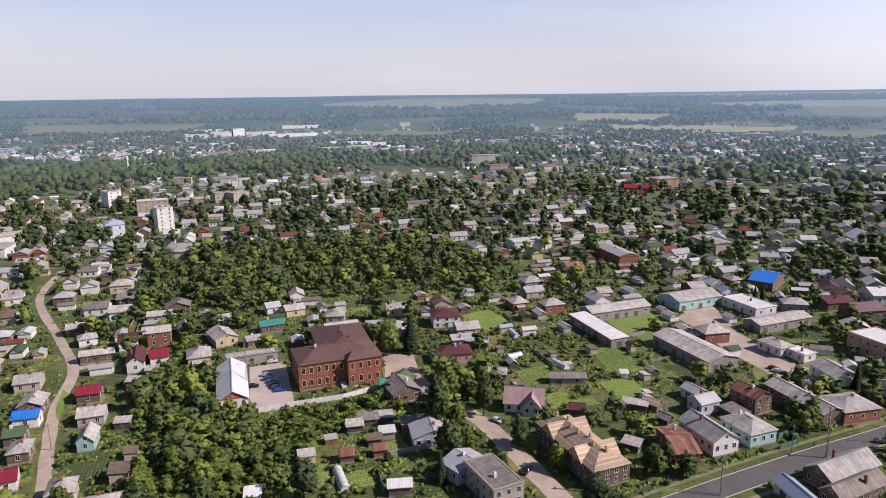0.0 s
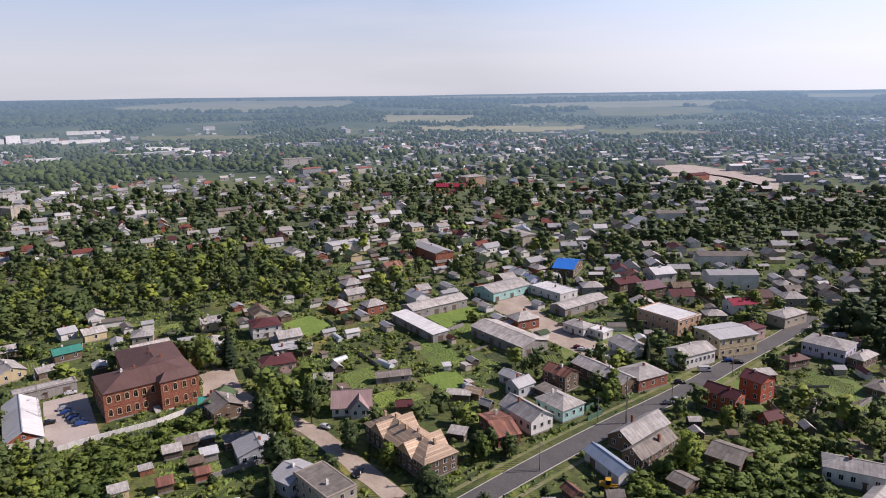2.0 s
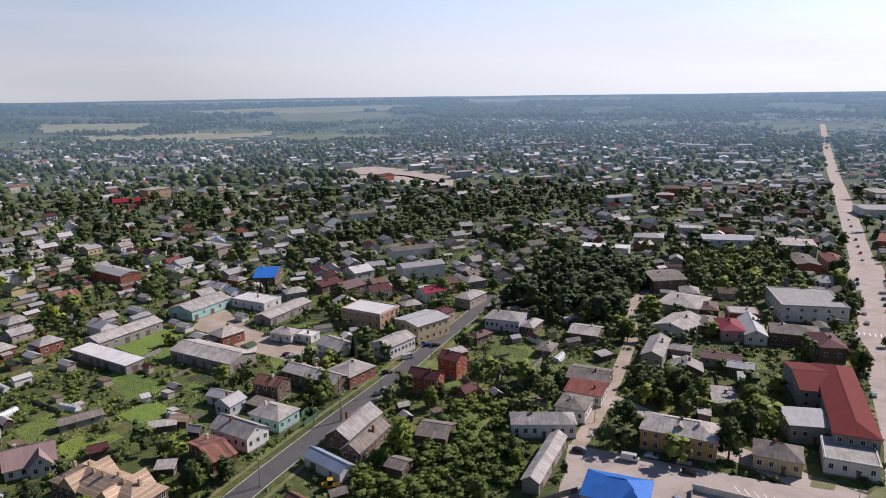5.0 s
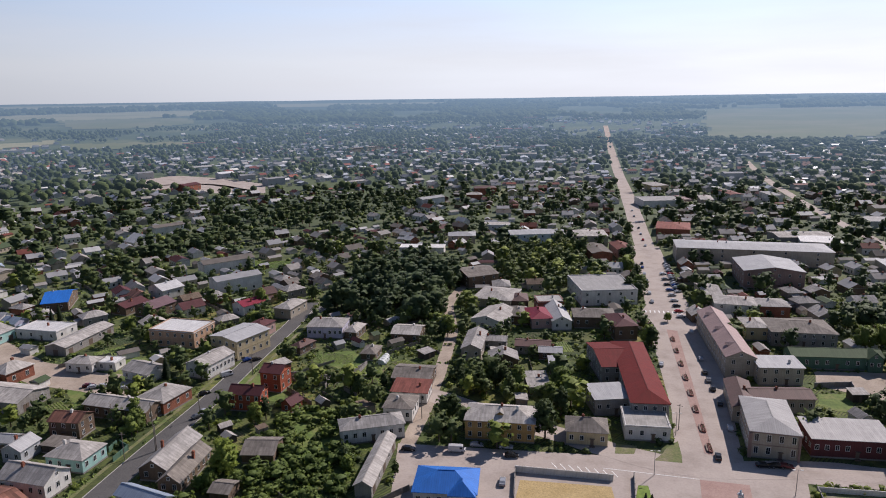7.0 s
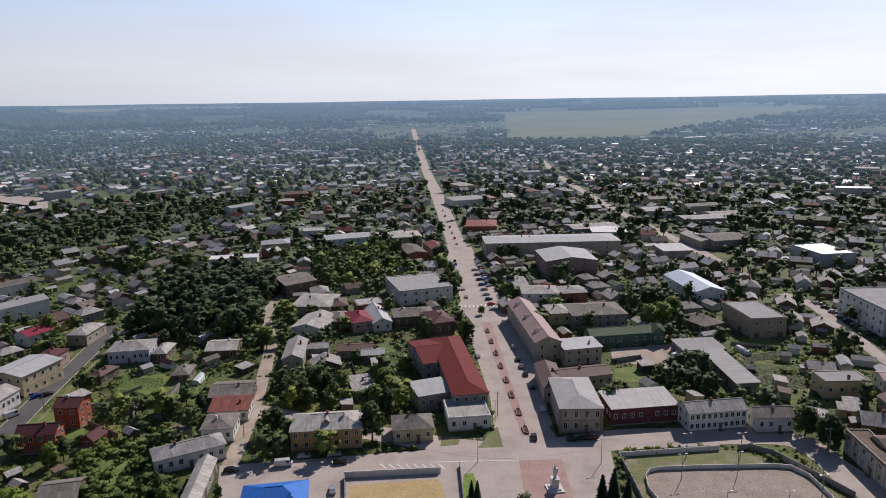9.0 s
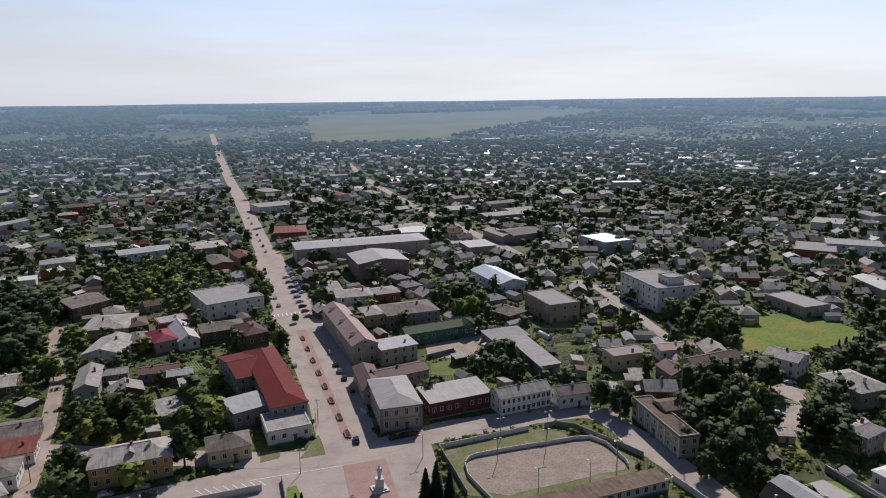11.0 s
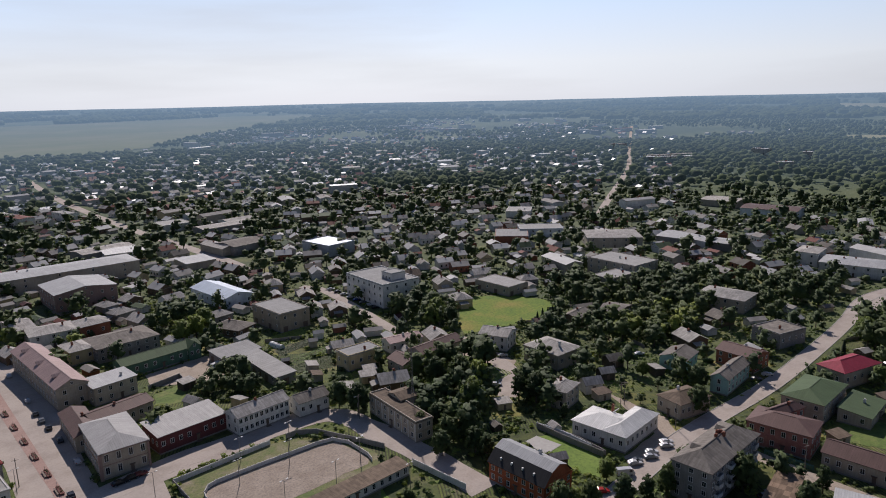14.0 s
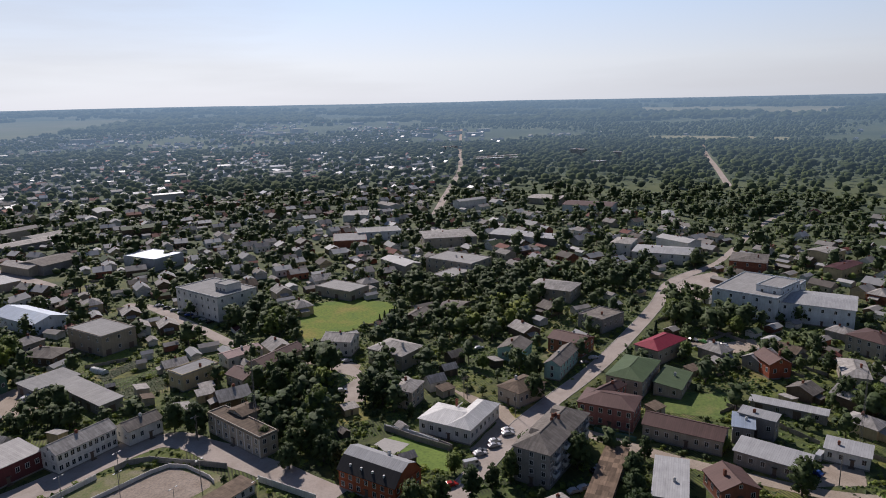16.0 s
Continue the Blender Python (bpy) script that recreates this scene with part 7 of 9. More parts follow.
def free(x, y, ang, hw, hd):
    c, s = math.cos(ang), math.sin(ang)
    for u in (-hw, -hw / 2, 0, hw / 2, hw):
        for v in (-hd, -hd / 2, 0, hd / 2, hd):
            if (round((x + u * c - v * s) / 2), round((y + u * s + v * c) / 2)) in CELL:
                return False
    return True


for fx, fy, fa, fw, fd in FOOT:
    stamp(fx, fy, fa, fw, fd)
for pts, width in ROADS:
    for (x0, y0), (x1, y1) in zip(pts, pts[1:]):
        L = math.hypot(x1 - x0, y1 - y0)
        stamp((x0 + x1) / 2, (y0 + y1) / 2, math.atan2(y1 - y0, x1 - x0), L / 2, width / 2 + 0.5)
HOUSE_FREE = [z[0] for z in ZONES] + PATCHES
BOX = [(min(p[0] for p in q), min(p[1] for p in q), max(p[0] for p in q), max(p[1] for p in q), q) for q in HOUSE_FREE]


def kept_open(x, y):
    return any(a <= x <= c and b <= y <= d and inside((x, y), q) for a, b, c, d, q in BOX)


def town(x, y):
    """How densely the ground is built on, 0 to 1."""
    r, az = math.hypot(x, y), math.degrees(math.atan2(x, y))
    k = noise.noise((x / 260, y / 260, 0.5))
    if r < 420:
        return 0.9
    # open country to the west, houses thin out with distance
    edge = 1150 + 600 * max(0.0, 1 - abs(az - 5) / 45) + 350 * max(0.0, 1 - abs(az - 45) / 40) + 500 * max(0, 1 - abs(az + 25) / 22)
    if az < -60:
        edge = 960 + 150 * k
    if az > 66:
        edge = 620
    return max(0.0, min(0.9, 0.75 + 0.5 * k, 0.9 * (edge - r) / 260 + 0.3))


def grid_turn(x, y):
    az = math.degrees(math.atan2(x, y))
    return radians(8 if az > -5 else 50 if az > -40 else 80) if az < 30 else radians(-28)


KINDS = [("wood", "slate", 1), ("wood", "slate", 1), ("cream", "slate", 1), ("white", "slate", 1), ("beige", "slate", 1), ("wood", "slate_d", 1), ("brick", "slate", 1), ("white", "metal", 1),
         ("white", "slate_d", 1), ("teal", "slate", 1), ("brick", "brown", 1), ("white", "maroon", 1), ("beige", "rust", 1), ("beige", "green", 1), ("wood", "metal", 1), ("white", "white", 1),
         ("wood", "rust", 1), ("cream", "brown", 1), ("block", "slate", 1), ("lilacwall", "metalblue", 1), ("beige", "brownslate", 1), ("wood", "slate_d", 1)]
places = []
for r0 in range(60000):
    r = 110 + 1570 * math.sqrt(RND.random()) if r0 >= 9000 else 140 + 420 * math.sqrt(RND.random())
    az = radians(RND.uniform(-108, 104))
    x, y = r * math.sin(az), r * math.cos(az)
    if RND.random() > town(x, y) * (0.36 if x < -150 and r > 260 else 0.5 if r < 520 else 0.55) or kept_open(x, y):
        continue
    in_plot = any(inside((x, y), q) for q in PLOTS[:-3])
    if any(inside((x, y), q) for q in PLOTS[-3:]) or in_plot and RND.random() < 0.45:
        continue
    ang = grid_turn(x, y) + RND.choice((0, math.pi / 2)) + RND.uniform(-0.08, 0.08)
    small = in_plot or RND.random() < (0.66 if r < 340 else 0.45)
    w, d = (RND.uniform(3.0, 6.5), RND.uniform(2.4, 3.8)) if in_plot else (RND.uniform(4.5, 9.5), RND.uniform(3.6, 5.5)) if small else (RND.uniform(8, 13), RND.uniform(7, 9.5))
    if RND.random() < 0.05 and r > 350:
        w, d, small = RND.uniform(18, 34), RND.uniform(10, 14), False
    gap = 0.9 if r < 520 else 1.8
    if not free(x, y, ang, w / 2 + gap, d / 2 + gap):
        continue
    stamp(x, y, ang, w / 2, d / 2)
    places.append((r, x, y, ang, w, d, small))
places.sort()

# the nearest ones with all their parts
models = {}
for k, (wall, rc, st) in enumerate(KINDS):
    for small in (True, False):
        n = (k, small)
        root = new("garden_shed" if small else "house")
        w, d, h = (5.0, 3.8, 2.5) if small else (10.0, 8.0, 3.6 + 0.15 * (k % 4))
        roof = ("gw", "gd", "hip", "gw")[k % 4] if not small else ("shed", "gw")[k % 2]
        rise = 0.7 if small and roof == "shed" else 1.4 if small else 2.3
        tagged(root, f"{WORDS[wall]} {'garden shed' if small else 'house'} with {RWORDS[rc]} roof among trees", "shed" if small else "house", "houses of the town" if not small else "garden sheds")
        wl_ = "darkwood" if small and wall == "wood" else wall
        part("wall", wall_mesh(w, d, h, roof, rise, wl_), root)
        part("roof", roof_mesh("roof", roof_faces(roof, w, d, h, rise, 0.3 if small else 0.45), "r_" + rc), root)
        if small:
            part("door", mesh_of("door", *box_geo(-0.45, -d / 2 - 0.05, 0.05, 0.45, -d / 2 + 0.05, 1.95), ["door"]), root)
        else:
            chimney(root, 0.8, 0.3, h, h + rise + 0.7)
            for i in (-1, 1):
                window(root, Matrix.Translation((i * 2.4, -d / 2, 1.9)), 1.0, 1.4, False)
            for s in (1,):
                window(root, Matrix.Translation((s * w / 2, 0, 1.9)) @ Matrix.Rotation(radians(90 * s), 4, "Z"), 1.0, 1.4, False)
            # porch or lean-to
            part("porch", mesh_of("porch", *box_geo(-w / 2 - 2.2, -1.2, 0, -w / 2, 2.4, 2.5), [wl_]), root)
            part("porch_roof", roof_mesh("porch_roof", [[(-w / 2 - 2.5, 2.7, 2.45), (-w / 2 - 2.5, -1.5, 2.45), (-w / 2 + 0.05, -1.5, 3.1), (-w / 2 + 0.05, 2.7, 3.1)]], "r_" + rc), root)
        models[n] = [root, False]
NEAR_N = {True: 0, False: 0}
rest = []
for r, x, y, ang, w, d, small in places:
    k = RND.choice((0, 1, 2, 3, 4, 5, 6, 18, 20)) if r < 340 or RND.random() < 0.45 else RND.randrange(len(KINDS))
    limit = 105 if not small else 88
    if w > 15 or NEAR_N[small] >= limit:
        rest.append((x, y, ang, w, d, small, k))
        continue
    NEAR_N[small] += 1
    item = models[(k, small)]
    m = Matrix.Translation((x, y, height(x, y))) @ Matrix.Rotation(ang, 4, "Z")
    s = (w / 5.0, d / 3.8) if small else (w / 10.0, d / 8.0)
    s = min(s[0], s[1], 1.35) if small else min(max((s[0] + s[1]) / 2, 0.85), 1.15)
    if not item[1]:
        item[1] = True
        item[0].matrix_basis = m
        item[0].scale = (s, s, s)
    else:
        c = copy_thing(item[0], m)
        c.scale = (s, s, s * RND.uniform(0.92, 1.1))
for root, used in models.values():
    if not used:
        for o in list(root.children_recursive):
            bpy.data.objects.remove(o)
        bpy.data.objects.remove(root)

# the far ones: walls, gabled roofs, chimneys
V, F, S = [], [], []
fm = ["white", "beige", "wood", "brick", "cream", "r_slate", "r_slate_d", "r_metal", "r_maroon", "r_crimson", "r_white", "r_green", "r_rustred", "glass", "far_wall", "far_roof", "far_roof_metal", "far_roof_red"]
for x, y, ang, w, d, small, k in rest:
    h = RND.uniform(2.3, 2.8) if small else RND.uniform(3.2, 4.2) if w < 15 else RND.uniform(5, 9)
    t = 1.0 if small else RND.uniform(1.8, 2.8) if w < 15 else RND.uniform(0.5, 2)
    c, s, z = math.cos(ang), math.sin(ang), height(x, y)
    X, Y = w / 2, d / 2
    loc = [(-X, -Y, 0), (X, -Y, 0), (X, Y, 0), (-X, Y, 0), (-X, -Y, h), (X, -Y, h), (X, Y, h), (-X, Y, h), (-X, 0, h + t), (X, 0, h + t),
           (-X - 0.4, -Y - 0.4, h - 0.1), (X + 0.4, -Y - 0.4, h - 0.1), (X + 0.4, Y + 0.4, h - 0.1), (-X - 0.4, Y + 0.4, h - 0.1), (-X - 0.4, 0, h + t + 0.15), (X + 0.4, 0, h + t + 0.15),
           (-X - 0.4, -Y - 0.4, h + 0.05), (X + 0.4, -Y - 0.4, h + 0.05), (X + 0.4, Y + 0.4, h + 0.05), (-X - 0.4, Y + 0.4, h + 0.05)]
    o = len(V)
    V += [(x + a * c - b * s, y + a * s + b * c, z + q) for a, b, q in loc]
    wm = RND.choice((0, 0, 0, 0, 0, 1, 1, 2, 2, 3, 4))
    rm = 5 + RND.choice((0, 0, 0, 0, 0, 1, 1, 2, 2, 2, 2, 2, 3, 5, 5, 5, 6, 7))
    # beyond FAR, walls and roofs with haze painted into them
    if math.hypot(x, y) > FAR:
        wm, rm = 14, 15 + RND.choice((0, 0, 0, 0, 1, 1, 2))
    for q in ((0, 1, 5, 4), (2, 3, 7, 6), (1, 2, 6, 9, 5), (3, 0, 4, 8, 7)):
        F.append(tuple(i + o for i in q))
        S.append(wm)
    for q in ((16, 17, 15, 14), (18, 19, 14, 15), (10, 16, 19, 13), (11, 12, 18, 17), (10, 11, 17, 16), (12, 13, 19, 18), (10, 13, 12, 11)):
        F.append(tuple(i + o for i in q))
        S.append(rm)
    if not small:
        for a in (-0.3, 0.0, 0.3):
            for sy in (-1, 1):
                o = len(V)
                yy = sy * (Y + 0.03)
                for p, q in ((a * w - 0.5, 1.1), (a * w + 0.5, 1.1), (a * w + 0.5, 2.5), (a * w - 0.5, 2.5)):
                    V.append((x + p * c - yy * s, y + p * s + yy * c, z + q))
                F.append((o, o + 1, o + 2, o + 3))
                S.append(13)
        o = len(V)
        gv, gf = box_geo(0.5, -0.35, h + 0.3, 1.2, 0.35, h + t + 0.8)
        V += [(x + a * c - b * s, y + a * s + b * c, z + q) for a, b, q in gv]
        F += [tuple(i + o for i in q) for q in gf]
        S += [wm if wm == 14 else 3] * 6
far_me = mesh_of("far_houses", V, F, fm, S)
tagged(new("far_houses", far_me), "many hundreds of small far houses with grey, metal and red roofs", "houses", kind="stuff")

# ---- kitchen gardens between the houses ----
def kitchen_gardens(count):
    """Plots of soil with rows of crops on free ground, turned with the streets."""
    made = 0
    for _ in range(6000):
        r, az = 130 + 250 * RND.random() ** 0.8, radians(RND.uniform(-98, 96))
        x, y = r * math.sin(az), r * math.cos(az)
        ang = grid_turn(x, y) + RND.choice((0, math.pi / 2)) + RND.uniform(-0.06, 0.06)
        w, d = RND.uniform(7, 15), RND.uniform(5, 9)
        if not free(x, y, ang, w / 2 + 0.5, d / 2 + 0.5) or kept_open(x, y) or any(inside((x, y), q) for q in PLOTS[-3:]):
            continue
        c, q = math.cos(ang), math.sin(ang)
        ring = [(x + a * c - b * q, y + a * q + b * c) for a, b in ((-w / 2, -d / 2), (w / 2, -d / 2), (w / 2, d / 2), (-w / 2, d / 2))]
        if any(inside(p, z) for z in PATCHES for p in ring):
            continue
        kind = RND.choice(("crop", "leaf", "leaf_light", "leaf_light", "leaf"))
        garden("vegetable_garden", ring, kind, 0.05, "rows of potatoes and greens on dark soil" if kind == "leaf" else "rows of green vegetable beds")
        stamp(x, y, ang, w / 2, d / 2)
        made += 1
        if made >= count:
            return


kitchen_gardens(46)

# ---- trees ----
def leaf_cloud(rnd, blobs, count, size, flat=0.75):
    """Leaf sprays of bent quads over the outsides of several overlapping lumps."""
    v, f = [], []
    total = sum(b[3] ** 2 for b in blobs)
    for bx, by, bz, br in blobs:
        for _ in range(max(4, int(count * br * br / total))):
            u, t = rnd.uniform(-0.75, 1), rnd.uniform(0, 6.2832)
            q = math.sqrt(1 - u * u)
            out = Vector((q * math.cos(t), q * math.sin(t), u))
            c = Vector((bx, by, bz)) + Vector((out.x, out.y, out.z * flat)) * br * rnd.uniform(0.7, 1.12)
            nrm = (out + Vector((rnd.uniform(-0.7, 0.7), rnd.uniform(-0.7, 0.7), rnd.uniform(-0.3, 0.8)))).normalized()
            a = nrm.orthogonal().normalized()
            a = (Matrix.Rotation(rnd.uniform(0, 6.28), 3, nrm) @ a) * size * rnd.uniform(0.6, 1.3)
            b = nrm.cross(a) * rnd.uniform(0.6, 1.0)
            o = len(v)
            v += [c - a - b * 0.4, c + a * 0.7 - b, c + a + b * 0.5, c - a * 0.5 + b]
            f += [(o, o + 1, o + 2, o + 3)]
    return v, f


def lump(rnd, cx, cy, cz, r, flat=0.8, rings=4, seg=7):
    """An uneven closed lump with poles at top and bottom."""
    v, f = [(cx, cy, cz + r * flat), (cx, cy, cz - r * flat)], []
    for i in range(1, rings):
        th = math.pi * i / rings
        for j in range(seg):
            k = r * rnd.uniform(0.66, 1.14)
            a = 6.2832 * (j + 0.5 * i) / seg
            v.append((cx + k * math.sin(th) * math.cos(a), cy + k * math.sin(th) * math.sin(a), cz + k * math.cos(th) * flat))
    for j in range(seg):
        f.append((0, 2 + j, 2 + (j + 1) % seg))
        o = 2 + (rings - 2) * seg
        f.append((1, o + (j + 1) % seg, o + j))
    for i in range(rings - 2):
        for j in range(seg):
            p, q = 2 + i * seg, 2 + (i + 1) * seg
            f.append((p + j, q + j, q + (j + 1) % seg, p + (j + 1) % seg))
    return v, f


def soft_normals(verts, blobs, loose, seed):
    """Normals that follow the clumps and the whole crown, so that sprays of leaves shade as rounded masses; loose: index from which the leaf quads begin."""
    p, b = np.array([tuple(v) for v in verts], np.float64), np.array(blobs, np.float64)
    d = p[:, None, :] - b[None, :, :3]
    k = (np.linalg.norm(d, axis=2) / b[:, 3]).argmin(1)
    i = np.arange(len(p))
    spread = np.abs(p[:, :2]).max()
    n = d[i, k] / b[k, 3:4] * 0.45 + (p - (0, 0, 4.0)) / (spread, spread, 4.6) * 0.9 + (0, 0, 0.12)
    rng = np.random.default_rng(seed)
    m = (len(p) - loose) // 4
    if m > 0:
        n[loose:loose + 4 * m] += np.repeat(rng.normal(0, 0.16, (m, 3)), 4, axis=0)
    return n / (np.linalg.norm(n, axis=1, keepdims=True) + 1e-6)


def dress(me, normals):
    me.polygons.foreach_set("use_smooth", [True] * len(me.polygons))
    me.normals_split_custom_set_from_vertices(normals.tolist())


def crown_blobs(rnd, h, spread, n):
    """Clumps of foliage spread over a crown that is widest below its middle."""
    blobs = [(0, 0, h * 0.46, spread * 0.9), (0, 0, h * 0.68, spread * 0.7)] if n > 3 else [(0, 0, h * 0.52, spread * 0.8)]
    rest_n = n - len(blobs)
    for i in range(rest_n):
        t = (i + 0.5) / rest_n
        env = spread * math.sin(math.pi * min(1.0, 0.2 + 0.74 * t)) ** 0.75
        a = i * 2.4 + rnd.uniform(-0.5, 0.5)
        off = env * rnd.uniform(0.6, 0.8)
        blobs.append((off * math.cos(a), off * math.sin(a), h * (0.22 + 0.68 * t) + rnd.uniform(-0.4, 0.4), spread * rnd.uniform(0.24, 0.36) * (1.15 - 0.3 * t) * (1.0 if n > 12 else 1.3)))
    return blobs


def broadleaf(seed, leaves, size, shape):
    """A tree 10 m high: trunk with limbs, and its crown."""
    rnd = random.Random(seed)
    blobs = crown_blobs(rnd, 10, shape, 32)
    tr = [tube_geo((0, 0, -0.2), (0.1, 0.05, 3.2), 0.26, 0.18), tube_geo((0.1, 0.05, 3.2), (0.0, 0.2, 7.5), 0.17, 0.06)]
    for bx, by, bz, br in blobs[2:8]:
        tr.append(tube_geo((0.08, 0.08, max(1.8, bz - 2.2)), (bx * 0.8, by * 0.8, bz), 0.09, 0.03, 4))
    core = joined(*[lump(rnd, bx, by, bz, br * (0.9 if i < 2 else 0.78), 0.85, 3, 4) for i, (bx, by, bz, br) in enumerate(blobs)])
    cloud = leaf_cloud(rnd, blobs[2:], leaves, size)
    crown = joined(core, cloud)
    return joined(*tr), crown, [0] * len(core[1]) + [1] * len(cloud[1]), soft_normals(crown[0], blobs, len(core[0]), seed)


def conifer(seed, tiers=11, fans=11):
    rnd = random.Random(seed)
    v, f = [], []
    for i in range(tiers):
        t = i / tiers
        z, rad = 1.0 + 9.0 * t, 2.3 * (1 - t) ** 0.8 + 0.15
        for j in range(fans):
            a = 6.2832 * j / fans + i * 0.5 + rnd.uniform(-0.2, 0.2)
            k, o = rad * rnd.uniform(0.75, 1.1), len(v)
            d, s = Vector((math.cos(a), math.sin(a), 0)), Vector((-math.sin(a), math.cos(a), 0)) * (0.25 + rad * 0.2)
            up = Vector((0, 0, 1))
            v += [d * 0.05 + up * (z + 0.5), d * k * 0.6 - s + up * (z - 0.15), d * k + up * (z - 0.45), d * k * 0.6 + s + up * (z - 0.15)]
            f += [(o, o + 1, o + 2), (o, o + 2, o + 3)]
    return tube_geo((0, 0, -0.2), (0, 0, 9.6), 0.2, 0.03), (v, f)


MODELS = []
for i, (mat, shape) in enumerate((("leaf", 3.0), ("leaf", 3.5), ("leaf_light", 3.3), ("leaf", 2.3), ("leaf_light", 4.0), ("leaf", 3.8), ("leaf_lush", 3.4), ("leaf_lush", 4.0))):
    trunk, crown, slots, normals = broadleaf(40 + i, 860, 0.24, shape)
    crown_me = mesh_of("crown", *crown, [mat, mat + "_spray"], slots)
    dress(crown_me, normals)
    MODELS.append((mesh_of("trunk", *trunk, ["bark"]), crown_me, mat))
trunk, crown = conifer(7)
SPRUCE = (mesh_of("trunk", *trunk, ["bark"]), mesh_of("crown", *crown, ["needle_spray"]), "needle")


def tree(x, y, h, model, wide=1.0, label="", bush=False):
    root = new("bush" if bush else "spruce" if model is SPRUCE else "tree")
    root.matrix_basis = Matrix.Translation((x, y, -0.05 if not bush else -h * 0.28)) @ Matrix.Rotation(RND.uniform(0, 6.28), 4, "Z")
    root.scale = (h / 10 * wide, h / 10 * wide, h / 10)
    tagged(root, label or ("dark spruce with drooping branches" if model is SPRUCE else "leafy green shrub in a garden" if bush else "leafy broad green deciduous tree"), "bush" if bush else "tree", "trees of the town")
    part("trunk", model[0], root)
    part("crown", model[1], root)


tree_places = []
FIELD = [(230, 206), (269.6, 242), (292, 219.8), (297, 194.3), (284.7, 184), (257.8, 184), (223, 197)]
for poly, dens, h0, h1 in ZONES:
    xs, ys = [p[0] for p in poly], [p[1] for p in poly]
    n = int((max(xs) - min(xs)) * (max(ys) - min(ys)) * dens)
    for _ in range(n):
        x, y = RND.uniform(min(xs), max(xs)), RND.uniform(min(ys), max(ys))
        if inside((x, y), poly) and free(x, y, 0, 1.2, 1.2) and not inside((x, y), FIELD):
            tree_places.append((x, y, RND.uniform(h0, h1)))
PBOX = [(min(p[0] for p in q), min(p[1] for p in q), max(p[0] for p in q), max(p[1] for p in q), q) for q in PATCHES]
for _ in range(23500):
    r = 105 + 1590 * RND.random() ** 0.75
    az = radians(RND.uniform(-108, 104))
    x, y = r * math.sin(az), r * math.cos(az)
    k = noise.noise((x / 60, y / 60, 3.0))
    if r > 560 and x < 150 and noise.noise((x / 190, y / 110, 5.0)) > 0.27:
        continue
    if k + RND.uniform(-0.5, 0.5) < -0.25 or not free(x, y, 0, 0.7, 0.7):
        continue
    if any(a <= x <= c and b <= y <= d and inside((x, y), q) for a, b, c, d, q in PBOX):
        continue
    if r < 430 and x < 0 and (RND.random() < 0.35 or not free(x, y, 0, 1.7, 1.7)):
        continue
    big = RND.random() < (0.45 if r < 450 else 0.6) + 0.5 * k
    tree_places.append((x, y, RND.uniform(7, 13) if big and r < 450 else RND.uniform(9, 16) if big else RND.uniform(2.2, 5.5) if r < 450 else RND.uniform(4, 7)))
for _ in range(4200):
    r, az = 110 + 300 * RND.random() ** 0.7, radians(RND.uniform(-106, 102))
    x, y = r * math.sin(az), r * math.cos(az)
    if noise.noise((x / 22, y / 22, 9.0)) + RND.uniform(-0.3, 0.3) < 0.05 or not free(x, y, 0, 0.7, 0.7):
        continue
    if any(a <= x <= c and b <= y <= d and inside((x, y), q) for a, b, c, d, q in PBOX):
        continue
    tree_places.append((x, y, RND.uniform(1.6, 3.6)))
for _ in range(2600):
    r, az = 125 + 620 * RND.random() ** 0.8, radians(RND.uniform(-106, 102))
    x, y = r * math.sin(az), r * math.cos(az)
    if noise.noise((x / 45, y / 45, 21.0)) + RND.uniform(-0.3, 0.3) < 0.0 or not free(x, y, 0, 1.0, 1.0):
        continue
    if any(a <= x <= c and b <= y <= d and inside((x, y), q) for a, b, c, d, q in PBOX) or any(inside((x, y), q) for q in PLOTS):
        continue
    tree_places.append((x, y, RND.uniform(6, 13)))
for _ in range(900):
    x, y = RND.uniform(-190, -4), RND.uniform(185, 345)
    if not free(x, y, 0, 1.5, 1.5) or any(a <= x <= c and b <= y <= d and inside((x, y), q) for a, b, c, d, q in PBOX) or RND.random() < 0.55:
        continue
    if not any(inside((x, y), q) for q in PLOTS):
        tree_places.append((x, y, RND.uniform(5, 10.5)))
tree_places.sort(key=lambda p: math.hypot(p[0], p[1]))
tree_places = [p for p in tree_places if p[2] < 3.6 or p[0] ** 2 + p[1] ** 2 > 360 ** 2 or not any(inside(p[:2], q) for q in PLOTS)]
near_trees = [p for p in tree_places if p[2] >= 3.4][:225]
chosen = set(near_trees)
far_trees = [p for p in tree_places if p not in chosen]
for x, y, h in near_trees:
    bush = h < 4.2
    if not bush and RND.random() < 0.05:
        tree(x, y, h, SPRUCE)
    else:
        lush = inside((x, y), ZONES[7][0]) or inside((x, y), ZONES[0][0])
        tree(x, y, h * (1.3 if bush else 1), MODELS[RND.choice((6, 7, 6, 7, 2)) if lush else (0, 1, 3, 5, 0, 5)[RND.randrange(6)] if x > 100 else RND.randrange(6)], RND.uniform(1.0, 1.35) if h < 7 else RND.uniform(0.85, 1.1), bush=bush)


